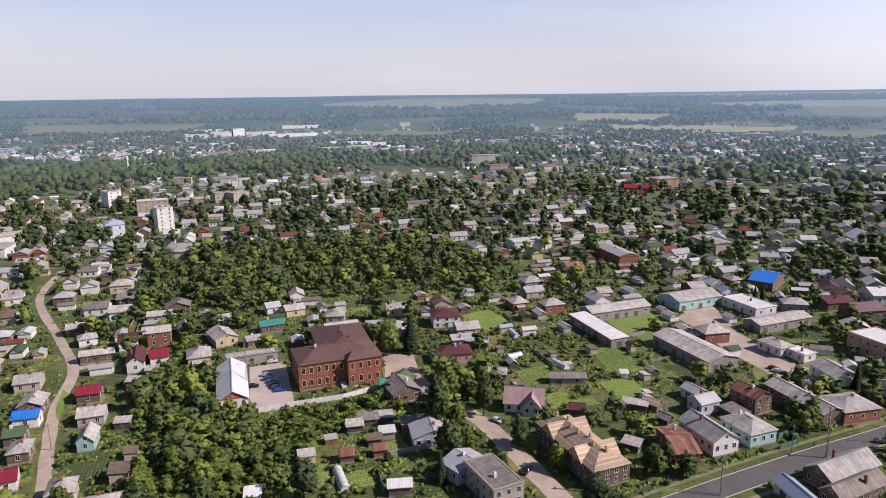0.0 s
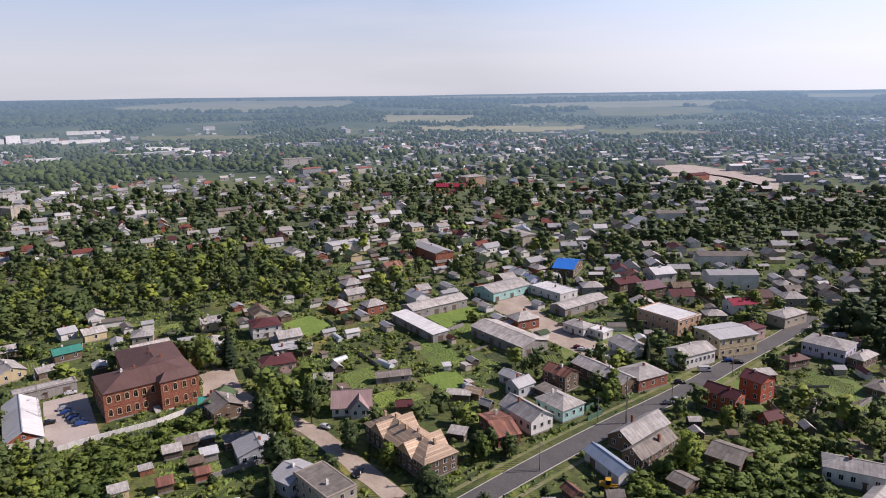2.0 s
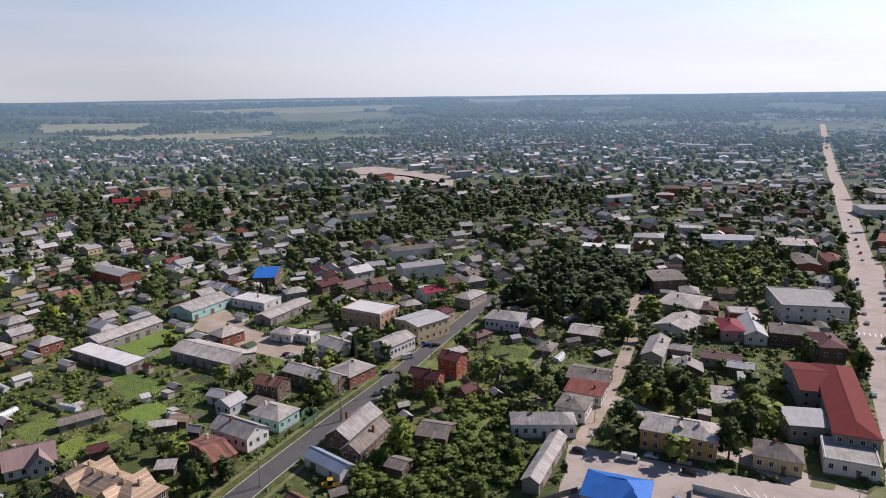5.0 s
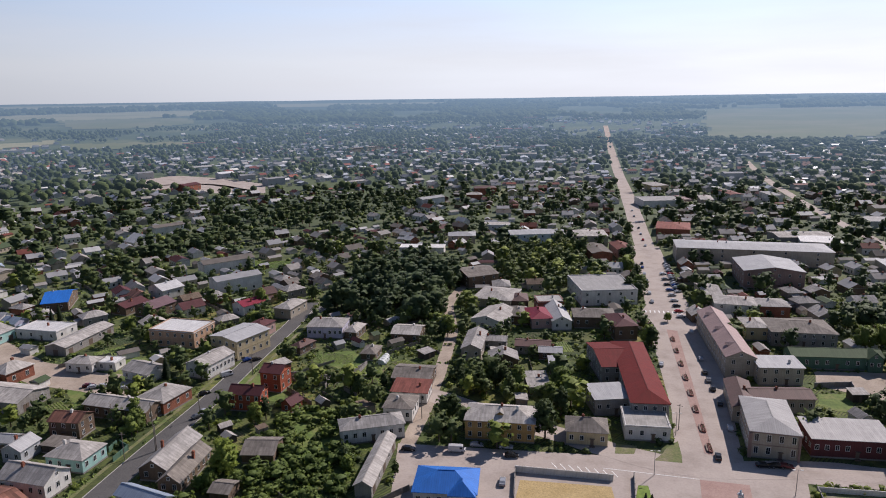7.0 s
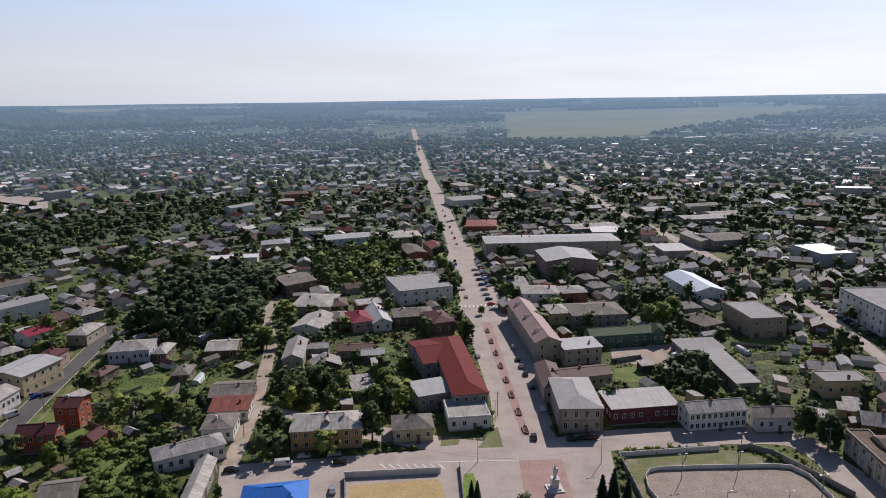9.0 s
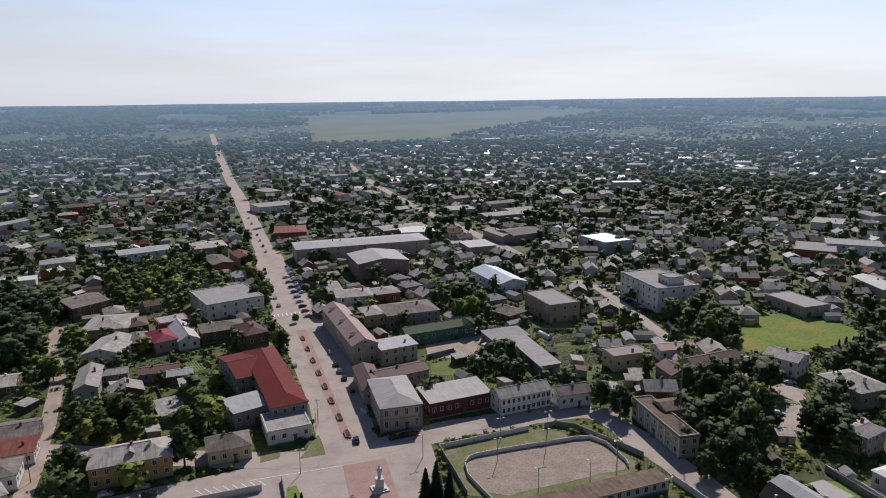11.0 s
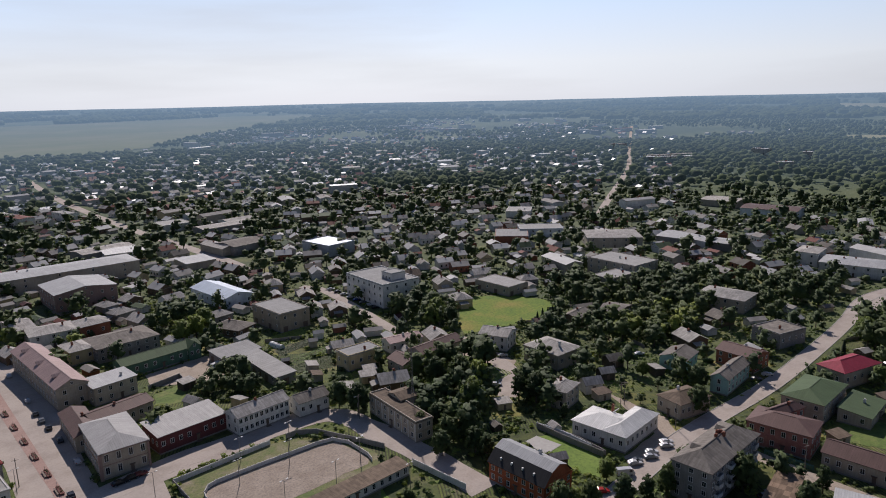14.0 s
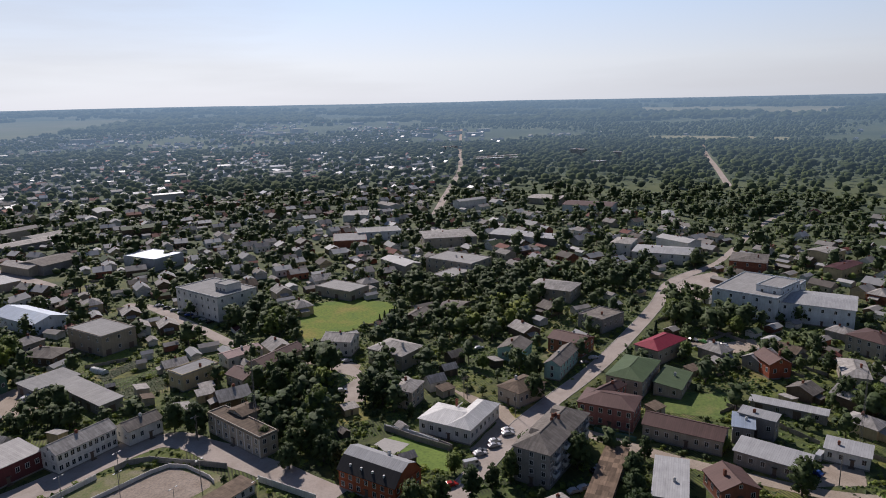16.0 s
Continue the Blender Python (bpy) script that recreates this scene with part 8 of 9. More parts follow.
def thicket(name, label, spots, models, mats):
    """Many trees as one mesh: models are (verts, faces, slots) of 10 m trees, set down turned and scaled."""
    prep = []
    for gv, gf, gs, gn in models:
        tri, sl = [], []
        for q, s in zip(gf, gs):
            for i in range(1, len(q) - 1):
                tri.append((q[0], q[i], q[i + 1]))
                sl.append(s)
        prep.append((np.array([tuple(p) for p in gv], np.float32), np.array(tri, np.int32), np.array(sl, np.int32), np.array(gn, np.float32)))
    vs, fs, ss, ns, o = [], [], [], [], 0
    for x, y, h in spots:
        gv, gf, gs, gn = prep[RND.randrange(len(prep))]
        a, k = RND.uniform(0, 6.28), h / 10
        wide = k * (RND.uniform(1.1, 1.6) if h < 6 else RND.uniform(1.0, 1.35))
        c, s = math.cos(a) * wide, math.sin(a) * wide
        q = np.empty_like(gv)
        q[:, 0], q[:, 1] = x + gv[:, 0] * c - gv[:, 1] * s, y + gv[:, 0] * s + gv[:, 1] * c
        q[:, 2] = gv[:, 2] * k + height(x, y) - (h * 0.25 if h < 4.5 else 0)
        turned = gn.copy()
        turned[:, 0], turned[:, 1] = gn[:, 0] * math.cos(a) - gn[:, 1] * math.sin(a), gn[:, 0] * math.sin(a) + gn[:, 1] * math.cos(a)
        vs.append(q)
        ns.append(turned)
        fs.append(gf + o)
        ss.append(gs)
        o += len(gv)
    vs, fs, ss = np.concatenate(vs), np.concatenate(fs), np.concatenate(ss)
    me = bpy.data.meshes.new(name)
    me.vertices.add(len(vs))
    me.vertices.foreach_set("co", vs.ravel())
    me.loops.add(len(fs) * 3)
    me.loops.foreach_set("vertex_index", fs.ravel())
    me.polygons.add(len(fs))
    me.polygons.foreach_set("loop_start", np.arange(0, len(fs) * 3, 3, dtype=np.int32))
    me.polygons.foreach_set("loop_total", np.full(len(fs), 3, dtype=np.int32))
    for k in mats:
        me.materials.append(MATS[k])
    me.polygons.foreach_set("material_index", ss % 100)
    me.update(calc_edges=True)
    dress(me, np.concatenate(ns))
    return tagged(new(name, me), label, "trees", kind="stuff")


def light_model(seed, leaves, size, lumps, slot, seg=4, rings=3, shape=3.0):
    rnd = random.Random(seed)
    blobs = crown_blobs(rnd, 10, shape, lumps)
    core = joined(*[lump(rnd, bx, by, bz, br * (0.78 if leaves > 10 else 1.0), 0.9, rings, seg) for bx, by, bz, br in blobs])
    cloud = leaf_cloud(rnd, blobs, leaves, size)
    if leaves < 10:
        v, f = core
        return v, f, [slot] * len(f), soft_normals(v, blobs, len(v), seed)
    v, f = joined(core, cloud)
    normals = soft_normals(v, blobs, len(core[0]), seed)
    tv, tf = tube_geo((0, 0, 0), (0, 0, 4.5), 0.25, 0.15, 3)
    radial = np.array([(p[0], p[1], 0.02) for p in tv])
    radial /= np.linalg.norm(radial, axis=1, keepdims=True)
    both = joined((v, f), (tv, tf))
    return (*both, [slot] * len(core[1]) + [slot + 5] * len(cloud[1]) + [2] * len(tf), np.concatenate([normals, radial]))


mid = [p for p in far_trees if math.hypot(p[0], p[1]) < 480]
away = [p for p in far_trees if 480 <= math.hypot(p[0], p[1])]
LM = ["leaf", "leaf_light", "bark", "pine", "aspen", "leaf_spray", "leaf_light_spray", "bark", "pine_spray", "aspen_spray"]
grove = [p for p in mid if inside(p[:2], ZONES[3][0])]
mid = [p for p in mid if not inside(p[:2], ZONES[3][0])]
thicket("lime_grove", "dense dark grove of tall lime trees", grove, [light_model(160 + i, 110, 0.34, 9, (0, 4, 4)[i], 5, 4, (3.3, 3.9, 3.6)[i]) for i in range(3)], LM)
rank = [p for p in mid if inside(p[:2], ZONES[13][0]) or inside(p[:2], ZONES[0][0])]
thicket("rank_bushes", "bright green rank bushes on empty plots", rank, [light_model(180 + i, 62, 0.38, 7, (0, 1, 0)[i], 4, 3, 3.6 + 0.5 * i) for i in range(3)], LM)
shady = [p for p in mid if p[0] > 100 and not inside(p[:2], ZONES[13][0])]
mid = [p for p in mid if p[0] <= 100 and not inside(p[:2], ZONES[0][0])]
thicket("shade_trees", "dark leafy trees crowding the plots and yards", shady, [light_model(170 + i, 62, 0.38, 7, 0, 4, 3, (3.3, 3.9, 3.0, 3.6)[i]) for i in range(4)], LM)
thicket("garden_trees", "many leafy garden trees and shrubs between houses", mid, [light_model(60 + i, 62, 0.38, 7, (0, 0, 0, 0, 1)[i], 4, 3, (3.3, 3.9, 3.6, 2.9, 4.1)[i]) for i in range(5)], LM)
nearer = [p for p in away if math.hypot(p[0], p[1]) < FAR and not (-420 < p[0] < 80 and RND.random() < 0.4)]
away = [p for p in away if math.hypot(p[0], p[1]) >= FAR]
thicket("town_trees", "crowded leafy trees among the roofs", nearer, [light_model(80 + i, 14, 0.7, 4, (0, 0, 4, 0)[i], 4, 3, (3.4, 4.0, 3.7, 2.7)[i]) for i in range(4)], LM)
# far_foliage has the haze painted into it
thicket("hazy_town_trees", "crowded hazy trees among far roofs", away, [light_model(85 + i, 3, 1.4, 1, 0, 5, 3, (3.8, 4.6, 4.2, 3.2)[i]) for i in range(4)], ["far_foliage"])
hedges = []
for _ in range(40000):
    r, az = 380 + 420 * RND.random() ** 0.8, radians(RND.uniform(-106, 102))
    x, y = r * math.sin(az), r * math.cos(az)
    if noise.noise((x / 30, y / 30, 41.0)) + RND.uniform(-0.3, 0.3) < -0.05 or not free(x, y, 0, 0.8, 0.8):
        continue
    if any(a <= x <= c and b <= y <= d and inside((x, y), q) for a, b, c, d, q in PBOX):
        continue
    hedges.append((x, y, RND.uniform(2.2, 5.0)))
    if len(hedges) >= 9000:
        break
thicket("garden_bushes", "rounded garden bushes and low fruit trees between houses", hedges, [light_model(130 + i, 3, 1.0, 1, (0, 1, 0, 0)[i], 5, 3, 5.0 + 0.4 * i) for i in range(4)], LM)
# shrubs that fill gardens and rough ground
shrubs = []
for _ in range(60000):
    r, az = 108 + 300 * RND.random() ** 0.75, radians(RND.uniform(-106, 102))
    x, y = r * math.sin(az), r * math.cos(az)
    k = noise.noise((x / 18, y / 18, 12.0)) + 0.5 * noise.noise((x / 60, y / 60, 8.0))
    if k + RND.uniform(-0.35, 0.35) < -0.02 or not free(x, y, 0, 0.5, 0.5):
        continue
    if any(a <= x <= c and b <= y <= d and inside((x, y), q) for a, b, c, d, q in PBOX):
        continue
    shrubs.append((x, y, RND.uniform(1.2, 3.2)))
    if len(shrubs) >= 7600:
        break
brush = []
for q in (ZONES[0][0], ZONES[1][0], ZONES[7][0]):
    xs, ys = [p[0] for p in q], [p[1] for p in q]
    for _ in range(int((max(xs) - min(xs)) * (max(ys) - min(ys)) * 0.19)):
        x, y = RND.uniform(min(xs), max(xs)), RND.uniform(min(ys), max(ys))
        if inside((x, y), q) and free(x, y, 0, 0.8, 0.8) and (RND.random() < 0.35 or not any(inside((x, y), p) for p in PATCHES)):
            brush.append((x, y, RND.uniform(2.2, 5.0)))
thicket("shrubs", "dense bright green garden shrubs and brushwood", shrubs, [light_model(100 + i, 20, 0.95, 1, (1, 0, 1, 0)[i], 5, 3, 4.4) for i in range(4)], LM)
thicket("brushwood", "dense bright green brushwood on rough ground", brush, [light_model(110 + i, 30, 0.8, 3, 1, 4, 3, 5.0) for i in range(3)], LM)
# woods and hedgerows in the open country
wild = []
for _ in range(11000):
    r = 600 + 1090 * math.sqrt(RND.random())
    az = radians(RND.uniform(-106, 102))
    x, y = r * math.sin(az), r * math.cos(az)
    if x < 150 and noise.noise((x / 190, y / 110, 5.0)) > 0.27:
        continue
    k = noise.noise((x / 420, y / 420, 7.7)) + 0.35 * noise.noise((x / 130, y / 130, 1.7))
    west = max(0.0, min(1.0, (-40 - math.degrees(az)) / 20)) * (0.7 if 980 < r < 1240 else -0.9 if r >= 1240 else -0.5)
    if k < 0.02 - 0.25 * west - (0.12 if r > 1500 else 0) + 0.3 * (1 if r < 1300 and town(x, y) > 0.25 else 0) or (r < 1900 and not free(x, y, 0, 2, 2)):
        continue
    if any(a <= x <= c and b <= y <= d and inside((x, y), q) for a, b, c, d, q in PBOX):
        continue
    wild.append((x, y, RND.uniform(9, 17)))
for _ in range(4500):
    r, az = 1350 + 340 * math.sqrt(RND.random()), radians(RND.uniform(-106, 102))
    x, y = r * math.sin(az), r * math.cos(az)
    if noise.noise((x / 300, y / 300, 2.2)) + RND.uniform(-0.4, 0.4) > -0.1 and not any(a <= x <= c and b <= y <= d and inside((x, y), q) for a, b, c, d, q in PBOX):
        wild.append((x, y, RND.uniform(7, 14)))
# thick woods between the streets to the east
for _ in range(5200):
    r, az = 640 + 1050 * math.sqrt(RND.random()), radians(RND.uniform(18, 100))
    x, y = r * math.sin(az), r * math.cos(az)
    if noise.noise((x / 120, y / 120, 31.0)) + RND.uniform(-0.25, 0.25) < -0.02 or not free(x, y, 0, 1.0, 1.0):
        continue
    wild.append((x, y, RND.uniform(7, 14)))
thicket("woods", "distant woods and hedgerows", [p for p in wild if math.hypot(p[0], p[1]) < FAR], [light_model(90 + i, 3, 2.4, 2, (3, 4, 3)[i], 4, 3, 4.4) for i in range(3)], LM)
thicket("hazy_woods", "far-off woods and hedgerows, haze painted in", [p for p in wild if math.hypot(p[0], p[1]) >= FAR], [light_model(95 + i, 3, 2.4, 1, 0, 5, 3, 4.8) for i in range(3)], ["far_foliage"])


# ---- the distance: woods, hedgerows and outlying houses on the slopes, haze painted into their materials ----
def in_far_field(az, r):
    return any(a0 <= az <= a1 and r0 <= r <= r1 and inside((az, r), ring) for a0, a1, r0, r1, ring in FAR_FIELDS)


def settled(az, r):
    """How much of the slope is built on: the hillside before the eastern ridge, the ends of the avenues, hamlets to the west."""
    k = noise.noise((az * 0.11, r / 260, 14.0))
    if -18 < az < 64:
        reach = 2350 + 450 * max(0.0, 1 - abs(az - 46) / 16) + 350 * max(0.0, 1 - abs(az - 3) / 9)
    elif az <= -18:
        reach = 2050 + 350 * max(0.0, 1 - abs(az + 22) / 8)
        k -= 0.12
    else:
        reach, k = 1900, k - 0.25
    return max(0.0, min(1.0, (reach - r) / 500 + 0.25)) * (0.55 + 1.5 * k)


grove_spots, spinney_spots = [], []
for _ in range(70000):
    az, r = RND.uniform(-99, 95), 1690 + 2550 * RND.random() ** 1.1
    x, y = at_bearing(az, r)
    if in_far_field(az, r) or near_road(x, y, 8):
        continue
    k = noise.noise((x / 330, y / 330, 17.0)) + 0.45 * noise.noise((x / 110, y / 110, 6.0))
    built = settled(az, r)
    wood = 0.42 * noise.noise((x / 900, y / 900, 11.0)) + 0.1
    if k + wood < (0.04 if built < 0.25 else 0.12) + RND.uniform(-0.12, 0.12):
        continue
    if r > 2500:
        grove_spots.append((x, y, RND.uniform(8, 13)))
    elif RND.random() < 0.8:
        spinney_spots.append((x, y, RND.uniform(7, 14)))
grove_spots, spinney_spots = grove_spots[:12500], spinney_spots[:10000]
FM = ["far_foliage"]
thicket("distant_woods", "woods on far slopes, blue-green with painted haze", grove_spots, [light_model(120 + i, 3, 1.0, 1, 0, 5, 3, 12.0 + 2 * i) for i in range(3)], FM)
thicket("distant_trees", "far trees between outlying houses, haze painted in", spinney_spots, [light_model(125 + i, 3, 1.0, 1, 0, 4, 3, 4.6 + 0.6 * i) for i in range(3)], FM)
V, F, S = [], [], []
for trial in range(18000):
    az, r = RND.uniform(-98, 94), 1690 + 1500 * RND.random() ** 0.9
    if trial >= 15000:
        az, r = RND.uniform(-98, -36), RND.uniform(1240, 1690)
    if RND.random() > settled(az, r) or in_far_field(az, r):
        continue
    x, y = at_bearing(az, r)
    if r < 1690 and not free(x, y, 0, 5, 5):
        continue
    if near_road(x, y, 6):
        continue
    block = RND.random() < (0.07 if 36 < az < 68 and r > 1900 else 0.02)
    w, d, h, t = (RND.uniform(26, 60), RND.uniform(10, 14), RND.uniform(5, 13), 0.6) if block else (RND.uniform(8, 14), RND.uniform(7, 10), RND.uniform(3, 5), RND.uniform(2.2, 3.4))
    ang, z = grid_turn(x, y) + RND.choice((0, math.pi / 2)) + RND.uniform(-0.15, 0.15), height(x, y) + 0.3
    c, q, X, Y, o = math.cos(ang), math.sin(ang), w / 2, d / 2, len(V)
    V += [(x + a * c - b * q, y + a * q + b * c, z + e) for a, b, e in ((-X, -Y, 0), (X, -Y, 0), (X, Y, 0), (-X, Y, 0), (-X, -Y, h), (X, -Y, h), (X, Y, h), (-X, Y, h), (-X, 0, h + t), (X, 0, h + t),
                                                                       (-X - 0.4, -Y - 0.4, h), (X + 0.4, -Y - 0.4, h), (X + 0.4, Y + 0.4, h), (-X - 0.4, Y + 0.4, h), (-X - 0.4, 0, h + t + 0.3), (X + 0.4, 0, h + t + 0.3))]
    F += [tuple(i + o for i in f) for f in ((0, 1, 5, 4), (2, 3, 7, 6), (1, 2, 6, 9, 5), (3, 0, 4, 8, 7), (10, 11, 15, 14), (12, 13, 14, 15))]
    S += [0] * 4 + [RND.choice((1, 1, 1, 1, 2, 2, 3))] * 2
tagged(new("distant_houses", mesh_of("distant_houses", V, F, ["far_wall", "far_roof", "far_roof_metal", "far_roof_red"], S)), "outlying houses and long blocks on far slopes, haze painted in", "houses", kind="stuff")

# ---- vehicles and street things ----
def car_meshes(col, van):
    key = ("car", col, van)
    if key in SHARED:
        return SHARED[key]
    L, W = (5.2, 1.95) if van else (4.3, 1.72)
    H = 2.15 if van else 1.42
    if van:
        prof = [(-2.6, 0.35), (2.6, 0.35), (2.6, 0.95), (2.3, 1.15), (1.75, 2.05), (1.6, H), (-2.5, H), (-2.6, 1.9)]
    else:
        prof = [(-2.15, 0.3), (2.15, 0.3), (2.15, 0.68), (1.95, 0.8), (1.0, 0.92), (0.35, 1.38), (-1.1, H), (-1.75, 0.98), (-2.1, 0.92)]
    bm = bmesh.new()
    left = [bm.verts.new((x, -W / 2 * (0.86 if z > 1.0 else 1), z)) for x, z in prof]
    right = [bm.verts.new((x, W / 2 * (0.86 if z > 1.0 else 1), z)) for x, z in prof]
    n = len(prof)
    bm.faces.new(left)
    bm.faces.new(right[::-1])
    for i in range(n):
        bm.faces.new((left[i], right[i], right[(i + 1) % n], left[(i + 1) % n])[::-1])
    bmesh.ops.recalc_face_normals(bm, faces=bm.faces)
    bmesh.ops.bevel(bm, geom=bm.edges[:], offset=0.06, segments=1, affect="EDGES")
    me = bpy.data.meshes.new("body")
    bm.to_mesh(me)
    bm.free()
    me.materials.append(MATS["paint_" + col])
    if van:
        gl = joined(box_geo(0.9, -W / 2 * 0.95, 1.2, 1.75, W / 2 * 0.95, 1.85))
        ws = [(2.25, -0.75, 1.2), (2.25, 0.75, 1.2), (1.84, 0.72, 1.95), (1.84, -0.72, 1.95)]
    else:
        gl = joined(box_geo(-1.2, -W / 2 * 0.93, 0.98, 0.45, W / 2 * 0.93, 1.26))
        ws = [(1.02, -0.68, 0.97), (1.02, 0.68, 0.97), (0.42, 0.62, 1.36), (0.42, -0.62, 1.36)]
    side = mesh_of("side_windows", *gl, ["glass"])
    wsv = [(a + 0.03, b, c + 0.03) for a, b, c in ws] + [(a - 0.05, b, c - 0.05) for a, b, c in ws]
    shield = mesh_of("windscreen", wsv, [(0, 1, 2, 3), (7, 6, 5, 4), (0, 4, 5, 1), (1, 5, 6, 2), (2, 6, 7, 3), (3, 7, 4, 0)], ["glass"])
    lamps = mesh_of("headlight", *box_geo(-0.04, -0.16, -0.07, 0.03, 0.16, 0.07), ["headlight"])
    tails = mesh_of("tail_light", *box_geo(-0.03, -0.14, -0.09, 0.04, 0.14, 0.09), ["tail_red"])
    if "tyre" not in SHARED:
        SHARED["tyre"] = mesh_of("wheel", *tube_geo((0, -0.1, 0), (0, 0.1, 0), 0.31, 0.31, 12), ["tyre"])
        SHARED["rim"] = mesh_of("rim", *tube_geo((0, -0.115, 0), (0, 0.115, 0), 0.19, 0.19, 10), ["rim"])
    whole = me.copy()
    bm = bmesh.new()
    bm.from_mesh(whole)
    for sy in (-1, 1):
        for wx in (-L * 0.31, L * 0.31):
            gv, gf = tube_geo((wx, sy * (W / 2 - 0.15), 0.31), (wx, sy * (W / 2 + 0.02), 0.31), 0.31, 0.31, 8)
            vs = [bm.verts.new(p) for p in gv]
            for q in gf:
                bm.faces.new([vs[i] for i in q]).material_index = 1
    bm.to_mesh(whole)
    bm.free()
    whole.materials.append(MATS["tyre"])
    SHARED[key] = (me, side, shield, lamps, tails, L, W, whole)
    return SHARED[key]


def car(x, y, r, col, van=False):
    me, side, shield, lamps, tails, L, W, whole = car_meshes(col, van)
    root = new("van" if van else "car")
    root.matrix_basis = pose(x, y, 0.1, 0, 0, r)
    tagged(root, f"{col} {'van' if van else 'passenger car'} standing on the pavement", "van" if van else "car", "parked cars")
    near = math.hypot(x, y) < 235
    part("body", me if near else whole, root)
    part("side_windows", side, root)
    part("windscreen", shield, root)
    if not near:
        return
    for s in (-1, 1):
        if near:
            part("headlight", lamps, root, Matrix.Translation((L / 2, s * W * 0.33, 0.62 if not van else 0.75)))
            part("tail_light", tails, root, Matrix.Translation((-L / 2, s * W * 0.36, 0.7 if not van else 1.0)))
        for wx in (-L * 0.31, L * 0.31):
            wheel = part("wheel", SHARED["tyre"], root, Matrix.Translation((wx, s * (W / 2 - 0.1), 0.31)))
            if near:
                part("rim", SHARED["rim"], wheel)


def planter(x, y, r):
    root = new("flower_planter")
    root.matrix_basis = pose(x, y, 0.09, 0, 0, r)
    tagged(root, "long reddish planter with bench and flowers", "planter", "planters along the boulevard")
    part("box", mesh_of("box", *joined(box_geo(-2.6, -0.5, 0, 2.6, 0.5, 0.5), box_geo(-2.7, -0.58, 0.5, 2.7, -0.46, 0.58), box_geo(-2.7, 0.46, 0.5, 2.7, 0.58, 0.58)), ["planter_red"]), root)
    part("bench", mesh_of("bench", *joined(box_geo(-2.2, 0.75, 0.4, 2.2, 1.15, 0.48), box_geo(-2.0, 0.8, 0, -1.85, 1.1, 0.4), box_geo(1.85, 0.8, 0, 2.0, 1.1, 0.4)), ["door"]), root)
    rnd = random.Random(int(x * 10))
    flowers = part("flowers", mesh_of("flowers", *leaf_cloud(rnd, [(i * 0.8 - 2, 0, 0.55, 0.5) for i in range(6)], 130, 0.12), ["leaf"]), root)
    tagged(flowers, "low leafy flowers", kind="stuff")
    part("post", mesh_of("post", *tube_geo((2.9, 0, 0), (2.9, 0, 1.6), 0.05, 0.05), ["steel"]), root)


def statue(x, y):
    root = new("monument")
    root.matrix_basis = pose(x, y, 0.09, 0, 0, 180)
    tagged(root, "grey statue on a stepped white pedestal", "monument")
    part("pedestal", mesh_of("pedestal", *joined(box_geo(-2.2, -2.2, 0, 2.2, 2.2, 0.35), box_geo(-1.5, -1.5, 0.35, 1.5, 1.5, 0.7), box_geo(-0.95, -0.95, 0.7, 0.95, 0.95, 3.2), box_geo(-1.1, -1.1, 3.2, 1.1, 1.1, 3.45)), ["white"]), root)
    geo = joined(tube_geo((-0.25, 0, 0), (-0.22, 0, 1.6), 0.24, 0.26, 8), tube_geo((0.25, 0.1, 0), (0.22, 0, 1.6), 0.24, 0.26, 8), tube_geo((0, 0, 1.3), (0, 0, 2.9), 0.55, 0.62, 10),
                 tube_geo((0, 0, 2.9), (0, 0, 3.2), 0.62, 0.2, 10), tube_geo((-0.65, 0, 2.8), (-0.7, 0.1, 1.6), 0.17, 0.14, 8), tube_geo((0.65, 0, 2.8), (0.45, -0.4, 2.0), 0.17, 0.14, 8),
                 lump(random.Random(3), 0, 0, 3.5, 0.36, 1.1, 6, 9))
    part("figure", mesh_of("figure", *geo, ["statue_grey"]), root, Matrix.Translation((0, 0, 3.45)))


def lamp_post(x, y, h):
    root = new("street_lamp")
    root.location = (x, y, 0.05)
    tagged(root, "slim grey steel street lamp", "lamp", "street lamps")
    if "lamp" not in SHARED:
        SHARED["lamp"] = (mesh_of("pole", *tube_geo((0, 0, 0), (0, 0, 7.5), 0.11, 0.07, 8), ["steel"]), mesh_of("arm", *tube_geo((-0.9, 0, 7.6), (0.9, 0, 7.6), 0.04, 0.04), ["steel"]),
                          mesh_of("lamp_head", *box_geo(-0.35, -0.14, -0.06, 0.35, 0.14, 0.08), ["frame"]))
    a, b, c = SHARED["lamp"]
    part("pole", a, root)
    part("arm", b, root)
    for s in (-1, 1):
        part("lamp_head", c, root, Matrix.Translation((s * 1.0, 0, 7.55)))


def utility_pole(x, y, h):
    root = new("utility_pole")
    root.matrix_basis = pose(x, y, -0.1, 0, 0, RND.uniform(0, 180))
    tagged(root, "weathered wooden utility pole with crossarm", "pole", "utility poles")
    if "upole" not in SHARED:
        SHARED["upole"] = (mesh_of("pole", *tube_geo((0, 0, 0), (0, 0, 9), 0.15, 0.1, 7), ["pole"]), mesh_of("crossarm", *box_geo(-0.9, -0.06, 8.3, 0.9, 0.06, 8.44), ["pole"]),
                           mesh_of("insulator", *tube_geo((0, 0, 8.44), (0, 0, 8.62), 0.05, 0.03, 6), ["frame"]))
    a, b, c = SHARED["upole"]
    part("pole", a, root)
    part("crossarm", b, root)
    part("insulator", c, root)


